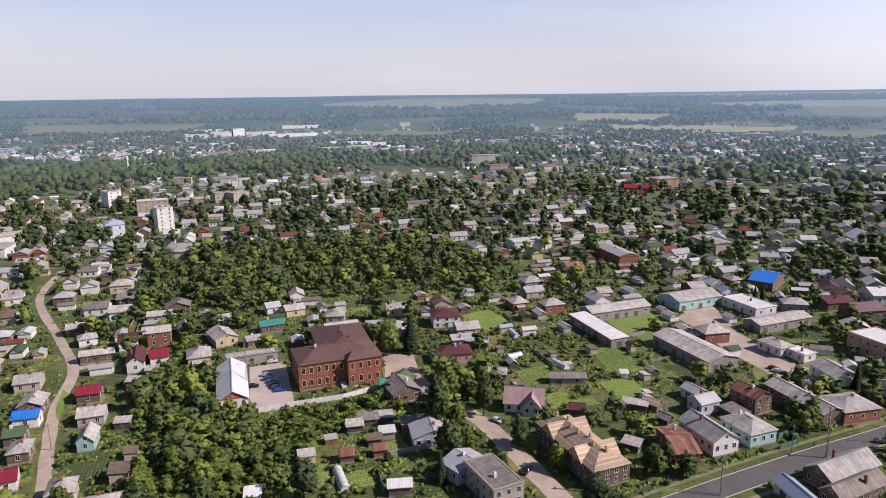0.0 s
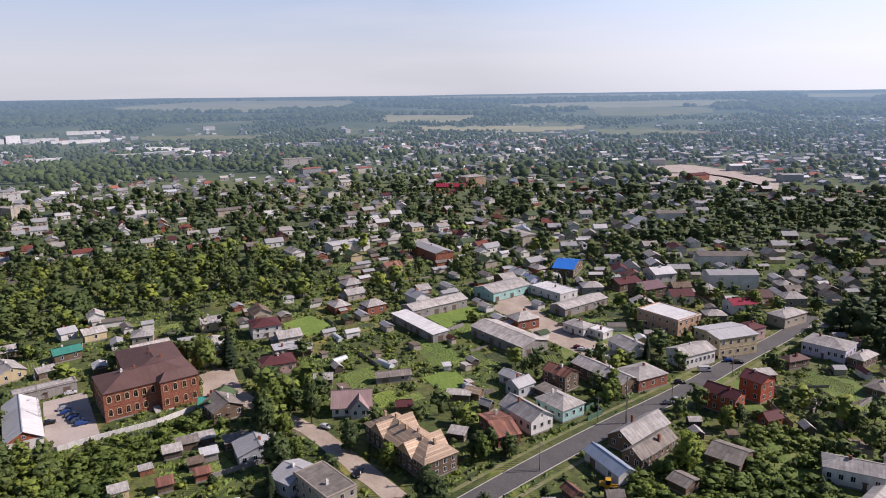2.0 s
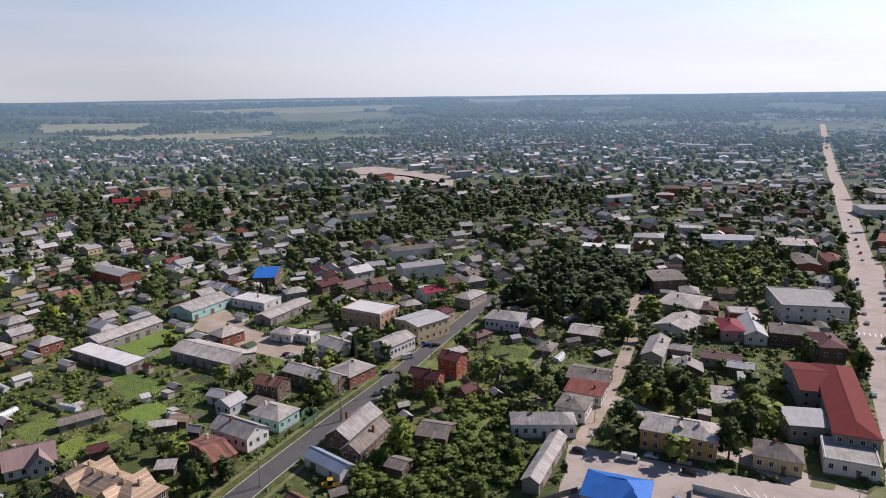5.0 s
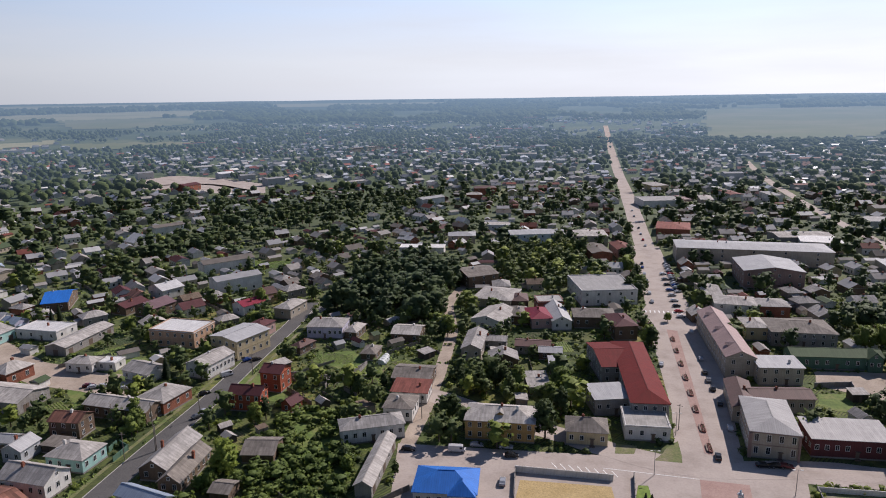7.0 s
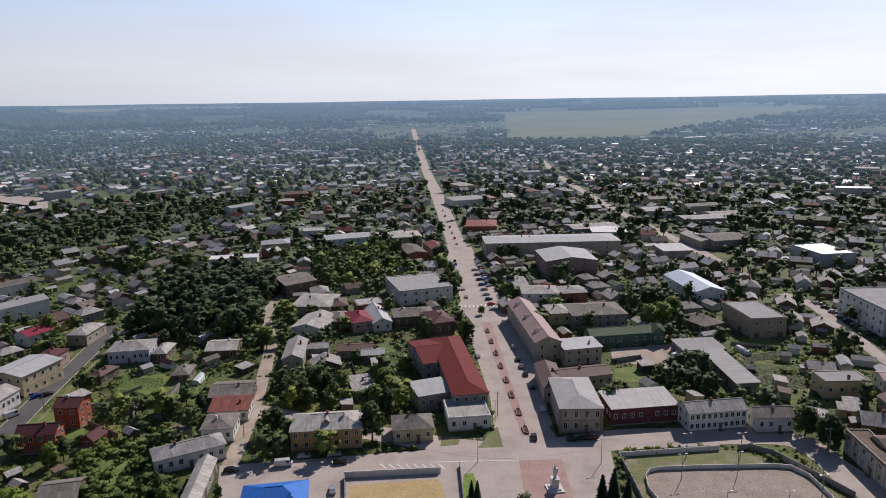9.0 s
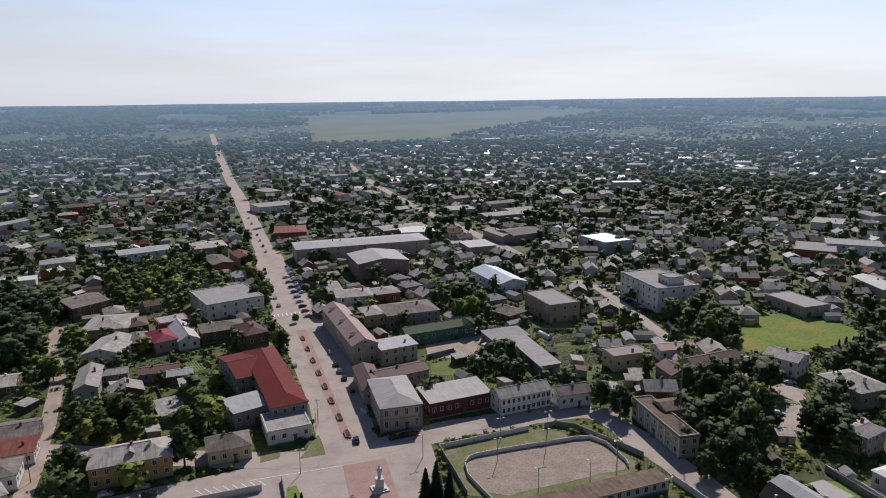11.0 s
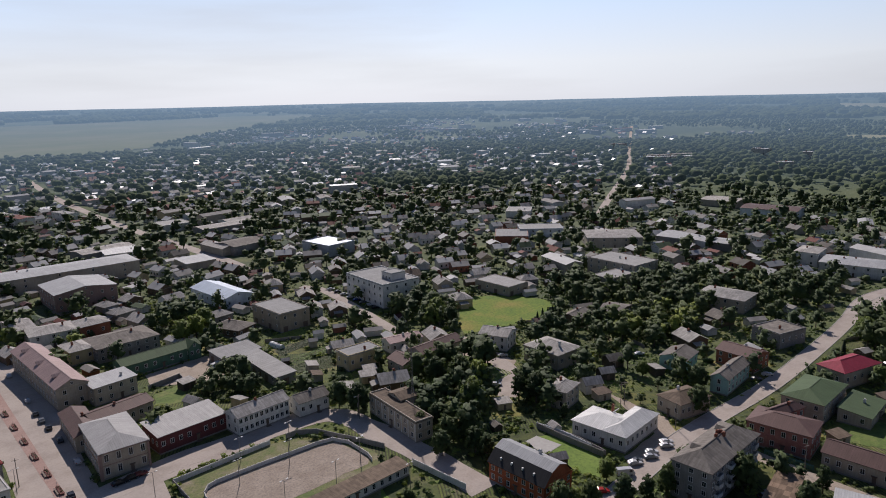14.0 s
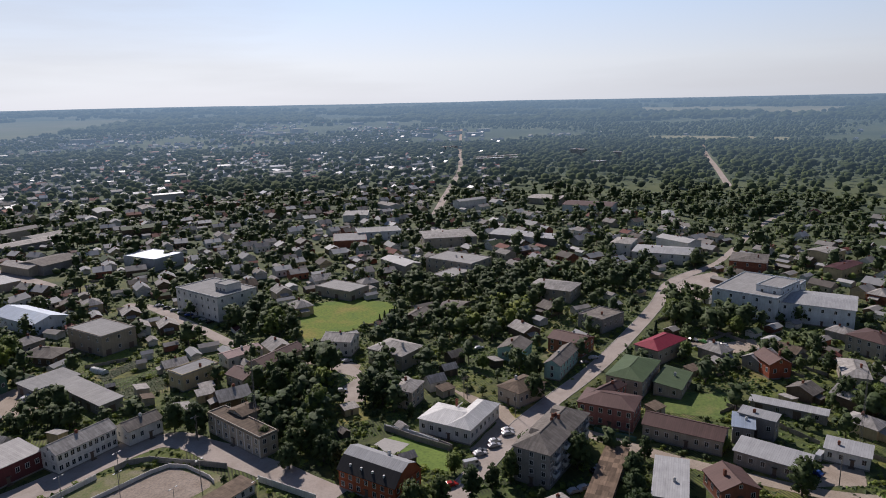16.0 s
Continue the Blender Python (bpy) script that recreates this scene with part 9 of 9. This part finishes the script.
def mast(x, y, z0, h):
    root = new("radio_mast")
    root.location = (x, y, z0)
    tagged(root, "tall slender steel radio mast", "mast")
    for a in (0, 2.094, 4.189):
        part("leg", mesh_of("leg", *tube_geo((0.5 * math.cos(a), 0.5 * math.sin(a), 0), (0.14 * math.cos(a), 0.14 * math.sin(a), h), 0.06, 0.04, 5), ["steel"]), root)
    for i in range(int(h / 1.2)):
        z = i * 1.2
        k = 0.5 - 0.36 * z / h
        k2 = 0.5 - 0.36 * (z + 1.2) / h
        geo = joined(*[tube_geo((k * math.cos(a), k * math.sin(a), z), (k2 * math.cos(a + 2.094), k2 * math.sin(a + 2.094), z + 1.2), 0.025, 0.025, 4) for a in (0, 2.094, 4.189)])
        part("brace", mesh_of("brace", *geo, ["steel"]), root)


def water_tower(x, y, h):
    root = new("water_tower")
    root.location = (x, y, 0)
    tagged(root, "slim pale water tower among trees", "tower")
    part("shaft", mesh_of("shaft", *tube_geo((0, 0, 0), (0, 0, h * 0.75), 1.2, 1.2, 12), ["white"]), root)
    part("tank", mesh_of("tank", *joined(tube_geo((0, 0, h * 0.72), (0, 0, h * 0.95), 1.9, 1.9, 12), tube_geo((0, 0, h * 0.95), (0, 0, h), 1.9, 0.2, 12)), ["white"]), root)


def greenhouse(x0, y0, x1, y1):
    L, ang = math.hypot(x1 - x0, y1 - y0), math.atan2(y1 - y0, x1 - x0)
    root = new("greenhouse")
    root.matrix_basis = Matrix.Translation((x0, y0, 0)) @ Matrix.Rotation(ang, 4, "Z")
    tagged(root, "low tunnel greenhouse of pale plastic film", "greenhouse")
    n = 9
    v, f = [], []
    for x in (0, L):
        v += [(x, 1.5 * math.cos(math.pi * i / n), 1.9 * math.sin(math.pi * i / n)) for i in range(n + 1)]
    f = [(i, i + 1, n + 2 + i, n + 1 + i) for i in range(n)] + [tuple(range(n + 1)), tuple(range(n + 1, 2 * n + 2))[::-1]]
    part("film", mesh_of("film", v, f, ["plastic_film"]), root)
    k = max(2, int(L / 2))
    for j in range(k + 1):
        x = L * j / k
        geo = joined(*[tube_geo((x, 1.53 * math.cos(math.pi * i / n), 1.93 * math.sin(math.pi * i / n)), (x, 1.53 * math.cos(math.pi * (i + 1) / n), 1.93 * math.sin(math.pi * (i + 1) / n)), 0.04, 0.04, 4) for i in range(n)])
        part("hoop", mesh_of("hoop", *geo, ["steel"]), root)




def loader(x, y, rot):
    root = new("wheel_loader")
    root.matrix_basis = pose(x, y, 0.0, 0, 0, rot)
    tagged(root, "yellow wheel loader parked in a yard", "loader")
    part("body", mesh_of("body", *joined(box_geo(-2.6, -0.9, 0.7, 0.4, 0.9, 1.7), box_geo(-2.5, -0.7, 1.7, -1.0, 0.7, 2.1)), ["paint_loader"]), root)
    part("cab", mesh_of("cab", *joined(box_geo(-0.9, -0.75, 1.7, 0.4, 0.75, 3.1), box_geo(-1.0, -0.85, 3.1, 0.5, 0.85, 3.2)), ["glass", "paint_loader"], [0] * 6 + [1] * 6), root, None, "dark glazed cab with yellow roof")
    part("arm", mesh_of("arm", *joined(box_geo(0.3, -0.6, 1.1, 2.4, -0.4, 1.5), box_geo(0.3, 0.4, 1.1, 2.4, 0.6, 1.5)), ["paint_loader"]), root)
    part("bucket", mesh_of("bucket", [(2.3, -1.2, 0.2), (2.3, 1.2, 0.2), (3.4, 1.2, 0.15), (3.4, -1.2, 0.15), (2.4, -1.2, 1.4), (2.4, 1.2, 1.4)], [(0, 1, 2, 3), (0, 4, 5, 1), (0, 3, 4), (1, 5, 2)], ["steel"]), root)
    if "loader_wheel" not in SHARED:
        SHARED["loader_wheel"] = mesh_of("wheel", *tube_geo((0, -0.25, 0), (0, 0.25, 0), 0.75, 0.75, 14), ["tyre"])
    for wx in (-1.9, 0.9):
        for wy in (-0.95, 0.95):
            part("wheel", SHARED["loader_wheel"], root, Matrix.Translation((wx, wy, 0.73)))
car(53.9, 193.4, 80, "black")
car(62.2, 212.3, 80, "white")
car(63.5, 230.7, 80, "black")
car(64.2, 243.4, 80, "black")
car(64.4, 251.1, 80, "grey")
car(64.8, 258.7, 80, "black")
car(66.5, 273.1, 80, "silver")
car(69.6, 306.0, 80, "white")
car(49.7, 265.4, 80, "white")
car(74.8, 410.0, 10, "white")
car(74.0, 397.7, 10, "grey")
car(73.2, 386.0, 10, "black")
car(72.5, 375.0, 10, "blue")
car(71.8, 364.6, 10, "silver")
car(71.1, 354.7, 10, "white")
car(70.5, 345.3, 10, "black")
car(69.9, 336.3, 10, "red")
car(69.3, 327.8, 10, "white")
car(86.9, 645.2, 80, "white")
car(84.7, 613.3, 80, "grey")
car(82.7, 584.2, 80, "white")
car(80.9, 557.7, 80, "black")
car(79.2, 533.4, 80, "silver")
car(77.7, 511.1, 80, "red")
car(76.3, 490.5, 80, "white")
car(-17.3, 192.9, 0, "silver")
car(-8.3, 192.6, 0, "silver")
car(-6.4, 187.7, 0, "black")
car(-37.8, 188.3, 0, "black")
car(-23.0, 189.1, 0, "white", van=True)
car(-8.4, 173.0, 90, "silver")
car(-121.4, 254.9, 52, "black")
car(-117.4, 253.7, 52, "blue")
car(-114.1, 254.4, 52, "black")
car(-117.7, 266.6, 52, "yellow")
car(-119.7, 220.4, 52, "black")
car(-112.5, 206.3, 52, "silver")
car(-113.1, 202.3, 52, "grey")
car(-119.0, 237.6, 52, "white", van=True)
car(-148.6, 97.9, -55, "black")
car(-179.0, 106.1, 20, "white")
car(-164.4, 221.3, 30, "white")
car(-161.2, 222.6, 30, "white")
car(-167.2, 222.3, 30, "maroon")
car(-151.8, 221.7, 30, "white")
car(-154.7, 221.3, 30, "black")
car(-149.1, 223.2, 30, "white")
car(-252.8, 46.9, 80, "silver")
car(-248.8, 46.7, 80, "blue")
car(-245.6, 47.5, 80, "grey")
car(-242.4, 47.5, 80, "blue")
car(-239.5, 47.9, 80, "silver")
car(-236.4, 48.2, 80, "blue")
car(-244.4, 40.2, 80, "black")
car(-265.4, 51.9, 80, "white")
car(185.7, 82.7, -40, "white")
car(176.6, 83.2, -40, "silver")
car(170.2, 85.0, -40, "white")
car(180.2, 50.1, -40, "silver")
car(163.7, 53.1, -40, "white")
car(166.6, 51.2, -40, "white")
car(176.8, 50.8, -40, "black")
car(151.0, 84.6, -40, "red")
car(261.9, 78.3, -40, "white")
car(255.0, 80.0, -40, "grey")
car(302.1, 46.3, -40, "black")
car(301.4, 33.7, -40, "black")
car(163.3, 84.3, -40, "white", van=True)
car(301.9, 46.0, 60, "white")
car(301.0, 42.0, 60, "green")
car(300.7, 39.1, 60, "silver")
car(300.8, 36.0, 60, "white")
car(300.2, 33.2, 60, "white")
car(203.7, -3.6, 60, "blue")
car(213.9, -4.6, -15, "white", van=True)
car(213.6, 167.6, -40, "white")
car(188.5, 151.2, -40, "white")
car(251.2, 125.3, -40, "silver")
car(179.2, 84.4, -40, "white")
car(171.5, 85.5, -40, "grey")
car(187.9, 83.8, -40, "white")
car(129.4, 250.3, 20, "white", van=True)
car(233.5, 307.6, -30, "white")
car(232.2, 300.2, -30, "black")
car(231.0, 293.0, -30, "silver")
car(229.8, 286.0, -30, "white")
car(228.6, 279.3, -30, "blue")
car(227.5, 272.8, -30, "grey")
car(226.4, 266.5, -30, "white")
car(225.3, 260.4, -30, "black")
for i, col in enumerate(("white", "black", "silver", "blue", "white", "grey", "black", "silver", "white", "red", "black", "white", "grey", "silver", "white", "black")):
    car(76.2 + 0.075 * (i * 4.3), 372 + i * 4.3, 25, col)
for i, col in enumerate(("silver", "white", "black", "grey", "white", "blue", "black")):
    car(59.5 + 0.08 * i * 14, 352 + i * 14 + (i % 3) * 2, 84, col)
car(65.5, 189.8, 0, "black")
car(69.3, 189.8, 0, "black")
car(71.5, 189.8, 0, "maroon")
planter(52.8, 198.9, 86)
planter(53.7, 211.8, 86)
planter(54.6, 225.8, 86)
planter(55.7, 239.2, 86)
planter(56.7, 253.1, 86)
planter(57.8, 267.3, 86)
planter(58.8, 281.8, 86)
planter(59.9, 296.0, 86)
statue(51.9, 164.4)
lamp_post(95.4, 175.0, 7.5)
lamp_post(111.2, 172.6, 7.5)
lamp_post(106.0, 142.4, 7.5)
lamp_post(90.7, 144.8, 7.5)
lamp_post(119.3, 147.7, 7.5)
lamp_post(104.2, 162.5, 7.5)
lamp_post(88.4, 163.9, 7.5)
lamp_post(33.8, 181.9, 7.5)
lamp_post(69.3, 175.5, 7.5)
lamp_post(44.3, 206.7, 7.5)
lamp_post(137.9, 170.9, 7.5)
lamp_post(119.6, 148.2, 7.5)
lamp_post(118.7, 125.8, 7.5)
utility_pole(-126.5, 135.3, 9)
utility_pole(-115.5, 137.4, 9)
utility_pole(-121.9, 173.6, 9)
utility_pole(-124.8, 194.2, 9)
utility_pole(-115.0, 179.1, 9)
utility_pole(-124.9, 194.2, 9)
utility_pole(-109.5, 240.2, 9)
utility_pole(-131.7, 108.1, 9)
utility_pole(-172.8, 348.4, 9)
utility_pole(-202.3, 106.1, 9)
utility_pole(-131.9, 108.3, 9)
utility_pole(-254.4, 40.0, 9)
utility_pole(-310.1, 40.2, 9)
utility_pole(-396.7, -35.8, 9)
utility_pole(-285.9, -23.6, 9)
utility_pole(-226.0, -24.4, 9)
utility_pole(204.3, 106.9, 9)
utility_pole(219.2, 118.9, 9)
utility_pole(202.2, 107.1, 9)
utility_pole(199.3, 86.0, 9)
utility_pole(197.1, 47.0, 9)
utility_pole(199.8, -9.5, 9)
utility_pole(137.1, 169.2, 9)
utility_pole(138.9, 101.6, 9)
utility_pole(45.9, 210.6, 9)
utility_pole(-37.2, 209.6, 9)
utility_pole(-137.4, 191.8, 9)
utility_pole(-112.6, 203.0, 9)
utility_pole(-115.0, 179.7, 9)
utility_pole(-115.0, 136.8, 9)
utility_pole(-228.8, 20.0, 9)
utility_pole(-321.7, 109.4, 9)
mast(228.9, -15.1, 0, 24)
mast(146.3, 152.4, 7.2, 20)
mast(-243.6, 38.0, 0, 22)
water_tower(-1102.9, 28.7, 24)
greenhouse(-174.0, 50.1, -162.6, 48.9)
greenhouse(-212.4, 151.8, -204.2, 152.3)
greenhouse(-170.2, 160.5, -162.1, 161.1)
greenhouse(-171.8, 161.2, -162.3, 160.5)
greenhouse(-253.9, 155.9, -243.4, 154.3)
greenhouse(-62.3, 255.6, -60.9, 263.5)
greenhouse(-61.3, 255.0, -60.6, 261.2)
greenhouse(158.7, 255.2, 159.4, 248.3)
greenhouse(159.1, 255.0, 159.4, 247.4)
greenhouse(-224.4, 137.8, -224.7, 144.4)
tree(49.1, 285.5, 10, MODELS[RND.randrange(6)], 1.0)
tree(-27.9, 210.5, 9, MODELS[RND.randrange(6)], 1.0)
tree(-26.3, 232.6, 10, MODELS[RND.randrange(6)], 1.0)
tree(-14.2, 237.1, 9, MODELS[RND.randrange(6)], 1.0)
tree(-8.8, 229.5, 9, MODELS[RND.randrange(6)], 1.0)
tree(8.9, 215.4, 12, MODELS[RND.randrange(6)], 1.0)
tree(3.5, 200.5, 14, MODELS[RND.randrange(6)], 1.0)
tree(-38.8, 173.9, 5, MODELS[RND.randrange(6)], 1.0)
tree(-40.6, 289.6, 10, MODELS[RND.randrange(6)], 1.0)
tree(-26.8, 209.9, 10, MODELS[RND.randrange(6)], 1.0)
tree(-20.1, 233.5, 11, MODELS[RND.randrange(6)], 1.0)
tree(-11.3, 238.5, 9, MODELS[RND.randrange(6)], 1.0)
tree(-6.2, 236.8, 10, MODELS[RND.randrange(6)], 1.0)
tree(5.4, 220.4, 11, MODELS[RND.randrange(6)], 1.0)
tree(9.6, 234.8, 11, MODELS[RND.randrange(6)], 1.0)
tree(-38.9, 290.9, 11, MODELS[RND.randrange(6)], 1.0)
tree(-129.8, 194.5, 8, MODELS[RND.randrange(6)], 1.0)
tree(-163.2, 105.7, 9, MODELS[RND.randrange(6)], 1.0)
tree(-195.9, 93.8, 12, MODELS[RND.randrange(6)], 1.0)
tree(-207.8, 115.0, 10, MODELS[RND.randrange(6)], 1.0)
tree(-202.1, 101.5, 10, MODELS[RND.randrange(6)], 1.0)
tree(-161.0, 103.2, 10, MODELS[RND.randrange(6)], 1.0)
tree(-189.5, 107.4, 11, MODELS[RND.randrange(6)], 1.0)
tree(-181.5, 93.0, 9, MODELS[RND.randrange(6)], 1.0)
tree(-200.3, 99.8, 12, MODELS[RND.randrange(6)], 1.0)
tree(-132.8, 197.7, 9, MODELS[RND.randrange(6)], 1.0)
tree(-126.1, 136.1, 8, MODELS[RND.randrange(6)], 1.0)
tree(-129.9, 128.6, 9, MODELS[RND.randrange(6)], 1.0)
tree(-127.7, 189.9, 9, MODELS[RND.randrange(6)], 1.0)
tree(-131.6, 128.5, 9, MODELS[RND.randrange(6)], 1.0)
tree(-127.6, 137.3, 6, MODELS[RND.randrange(6)], 1.0)
tree(-127.5, 294.0, 9, MODELS[RND.randrange(6)], 1.0)
tree(-139.6, 322.9, 12, MODELS[RND.randrange(6)], 1.0)
tree(-55.4, 179.1, 6, MODELS[RND.randrange(6)], 1.0)
tree(-90.9, 198.3, 9, MODELS[RND.randrange(6)], 1.0)
tree(-89.2, 203.3, 9, MODELS[RND.randrange(6)], 1.0)
tree(-54.6, 230.7, 8, MODELS[RND.randrange(6)], 1.0)
tree(138.4, 181.7, 11, MODELS[RND.randrange(6)], 1.0)
tree(139.9, 172.8, 12, MODELS[RND.randrange(6)], 1.0)
tree(222.5, 239.1, 13, MODELS[RND.randrange(6)], 1.0)
tree(220.7, 215.2, 13, MODELS[RND.randrange(6)], 1.0)
tree(232.9, 223.5, 12, MODELS[RND.randrange(6)], 1.0)
tree(229.6, 211.7, 11, MODELS[RND.randrange(6)], 1.0)
tree(183.1, 136.6, 12, MODELS[RND.randrange(6)], 1.0)
tree(185.8, 131.0, 13, MODELS[RND.randrange(6)], 1.0)
tree(186.5, 127.0, 10, MODELS[RND.randrange(6)], 1.0)
tree(165.4, 142.8, 14, MODELS[RND.randrange(6)], 1.0)
tree(178.3, 159.8, 14, MODELS[RND.randrange(6)], 1.0)
tree(178.8, 151.3, 14, MODELS[RND.randrange(6)], 1.0)
tree(173.0, 168.0, 13, MODELS[RND.randrange(6)], 1.0)
tree(225.6, 136.9, 9, MODELS[RND.randrange(6)], 1.0)
tree(232.1, 92.7, 11, MODELS[RND.randrange(6)], 1.0)
tree(182.2, 116.9, 6, MODELS[RND.randrange(6)], 1.0)
tree(231.1, 113.8, 7, MODELS[RND.randrange(6)], 1.0)
tree(-182.8, 86.4, 20, MODELS[3], 0.78, "tall slender birch with loose hanging foliage")
tree(-184.8, 104.5, 17.5, MODELS[3], 0.75, "tall slender birch with loose hanging foliage")
tree(-250.8, 96.5, 15.5, MODELS[4], 0.85, "tall rounded light green lime tree")
tree(-249.6, 105.8, 17.0, SPRUCE, 1.1)
tree(319.5, 54.4, 13, MODELS[RND.randrange(6)], 1.0)
tree(327.2, 51.5, 14, MODELS[RND.randrange(6)], 1.0)
tree(326.2, 60.0, 12, MODELS[RND.randrange(6)], 1.0)
tree(213.5, 84.7, 11, MODELS[RND.randrange(6)], 1.0)
tree(189.0, 40.2, 9, MODELS[RND.randrange(6)], 1.0)
tree(163.3, 71.6, 8, MODELS[RND.randrange(6)], 1.0)
tree(157.6, 87.0, 7, MODELS[RND.randrange(6)], 1.0)
tree(278.3, 45.2, 8, MODELS[RND.randrange(6)], 1.0)
tree(265.5, 35.1, 8, MODELS[RND.randrange(6)], 1.0)
tree(281.9, -5.9, 12, MODELS[RND.randrange(6)], 1.0)
tree(258.6, -11.3, 11, MODELS[RND.randrange(6)], 1.0)
tree(251.2, -16.2, 13, MODELS[RND.randrange(6)], 1.0)
tree(253.5, -20.6, 12, MODELS[RND.randrange(6)], 1.0)
tree(352.6, 19.1, 9, MODELS[RND.randrange(6)], 1.0)
tree(316.6, 30.2, 10, MODELS[RND.randrange(6)], 1.0)
tree(204.3, 20.2, 6, MODELS[RND.randrange(6)], 1.0)
tree(148.6, 144.2, 10, MODELS[RND.randrange(6)], 1.0)
tree(143.8, 135.3, 10, MODELS[RND.randrange(6)], 1.0)
tree(151.6, 132.9, 11, MODELS[RND.randrange(6)], 1.0)
tree(142.7, 145.1, 9, MODELS[RND.randrange(6)], 1.0)
tree(145.4, 124.8, 9, MODELS[RND.randrange(6)], 1.0)
tree(137.2, 131.0, 9, MODELS[RND.randrange(6)], 1.0)
tree(48.1, 287.9, 10, MODELS[RND.randrange(6)], 1.0)
tree(174.8, 277.3, 9, MODELS[RND.randrange(6)], 1.0)
tree(60.5, 476.2, 8.4, MODELS[RND.randrange(6)], 1.0)
tree(55.3, 449.9, 8.4, MODELS[RND.randrange(6)], 1.0)
tree(54.8, 411.3, 9.8, MODELS[RND.randrange(6)], 1.0)
tree(53.1, 355.7, 11.2, MODELS[RND.randrange(6)], 1.0)
tree(53.1, 378.6, 11.2, MODELS[RND.randrange(6)], 1.0)
tree(78.6, 333.9, 6, MODELS[RND.randrange(6)], 1.0)
tree(61.8, 320.9, 5, MODELS[RND.randrange(6)], 1.0)
tree(134.4, 288.9, 12, MODELS[RND.randrange(6)], 1.0)
tree(142.1, 291.0, 12, MODELS[RND.randrange(6)], 1.0)
tree(150.7, 298.4, 12, MODELS[RND.randrange(6)], 1.0)
tree(-141.6, 233.3, 10, SPRUCE, 1.0)
tree(-232.3, 294.9, 9, SPRUCE, 1.0)
tree(-231.6, 288.5, 9, SPRUCE, 1.0)
tree(60.9, 152.7, 11, SPRUCE, 1.0)
tree(64.3, 153.4, 12, SPRUCE, 1.0)
tree(67.4, 151.6, 10, SPRUCE, 1.0)
tree(30.1, 162.9, 6, SPRUCE, 1.0)
tree(28.9, 164.9, 5, SPRUCE, 1.0)
tree(257.1, 547.5, 12, SPRUCE, 1.0)
tree(256.8, 180.7, 7, SPRUCE, 1.0)
tree(260.1, 180.1, 8, SPRUCE, 1.0)
tree(263.1, 179.1, 8, SPRUCE, 1.0)
tree(267.4, 179.2, 8, SPRUCE, 1.0)
tree(271.7, 179.2, 7, SPRUCE, 1.0)
tree(297.4, 61.2, 9, SPRUCE, 1.0)
tree(56.0, 369.7, 11.2, MODELS[RND.randrange(6)], 1.0)
tree(48.6, 359.5, 12.6, MODELS[RND.randrange(6)], 1.0)
tree(57.5, 394.3, 11.2, MODELS[RND.randrange(6)], 1.0)
tree(59.0, 441.9, 12.6, MODELS[RND.randrange(6)], 1.0)
tree(49.7, 294.3, 9, MODELS[RND.randrange(6)], 1.0)
tree(56.7, 478.0, 12.6, MODELS[RND.randrange(6)], 1.0)
tree(69.4, 530.6, 11.2, MODELS[RND.randrange(6)], 1.0)
loader(-96.2, 143.4, 35)

# ---- plank fences between the plots, weeds and tall grass ----
V, F = [], []
made = 0
while made < 900:
    r, az = 115 + 420 * RND.random() ** 0.75, radians(RND.uniform(-104, 100))
    x, y = r * math.sin(az), r * math.cos(az)
    ang = grid_turn(x, y) + RND.choice((0, math.pi / 2)) + RND.uniform(-0.06, 0.06)
    L, h = RND.uniform(7, 24), RND.uniform(1.1, 1.8)
    made += 1
    if not free(x, y, ang, L / 2, 0.4) or any(a <= x <= c and b <= y <= d and inside((x, y), q) for a, b, c, d, q in PBOX):
        continue
    c, s = math.cos(ang), math.sin(ang)
    n = max(1, int(L / 2.5))
    for i in range(n):
        lean = RND.uniform(-0.05, 0.05)
        gv, gf = box_geo(-L / 2 + i * L / n + 0.03, -0.03 + lean, 0, -L / 2 + (i + 1) * L / n - 0.03, 0.03 + lean, h + RND.uniform(-0.08, 0.08))
        o = len(V)
        V += [(x + a * c - b * s, y + a * s + b * c, q) for a, b, q in gv]
        F += [tuple(k + o for k in q) for q in gf]
tagged(new("garden_fences", mesh_of("garden_fences", V, F, ["greyboard"])), "weathered plank fences between garden plots", "fence", kind="stuff")
V, F, S = [], [], []
for _ in range(120000):
    r, az = 105 + 330 * RND.random() ** 0.8, radians(RND.uniform(-106, 102))
    x, y = r * math.sin(az), r * math.cos(az)
    if noise.noise((x / 14, y / 14, 4.0)) + RND.uniform(-0.25, 0.25) < 0.0 or (round(x / 2), round(y / 2)) in CELL:
        continue
    if any(a <= x <= c and b <= y <= d and inside((x, y), q) for a, b, c, d, q in PBOX):
        continue
    h, w = RND.uniform(0.2, 0.85), RND.uniform(0.5, 1.4)
    a, o = RND.uniform(0, 6.28), len(V)
    for k in range(3):
        t = a + k * 2.094
        V += [(x + w * math.cos(t), y + w * math.sin(t), 0)]
    V += [(x + RND.uniform(-0.2, 0.2), y + RND.uniform(-0.2, 0.2), h)]
    F += [(o, o + 1, o + 3), (o + 1, o + 2, o + 3), (o + 2, o, o + 3)]
    S += [RND.choice((0, 0, 1, 2))] * 3
tagged(new("weeds", mesh_of("weeds", V, F, ["leaf_light", "leaf", "crop"], S)), "tufts of weeds and tall grass on the plots", "weeds", kind="stuff")
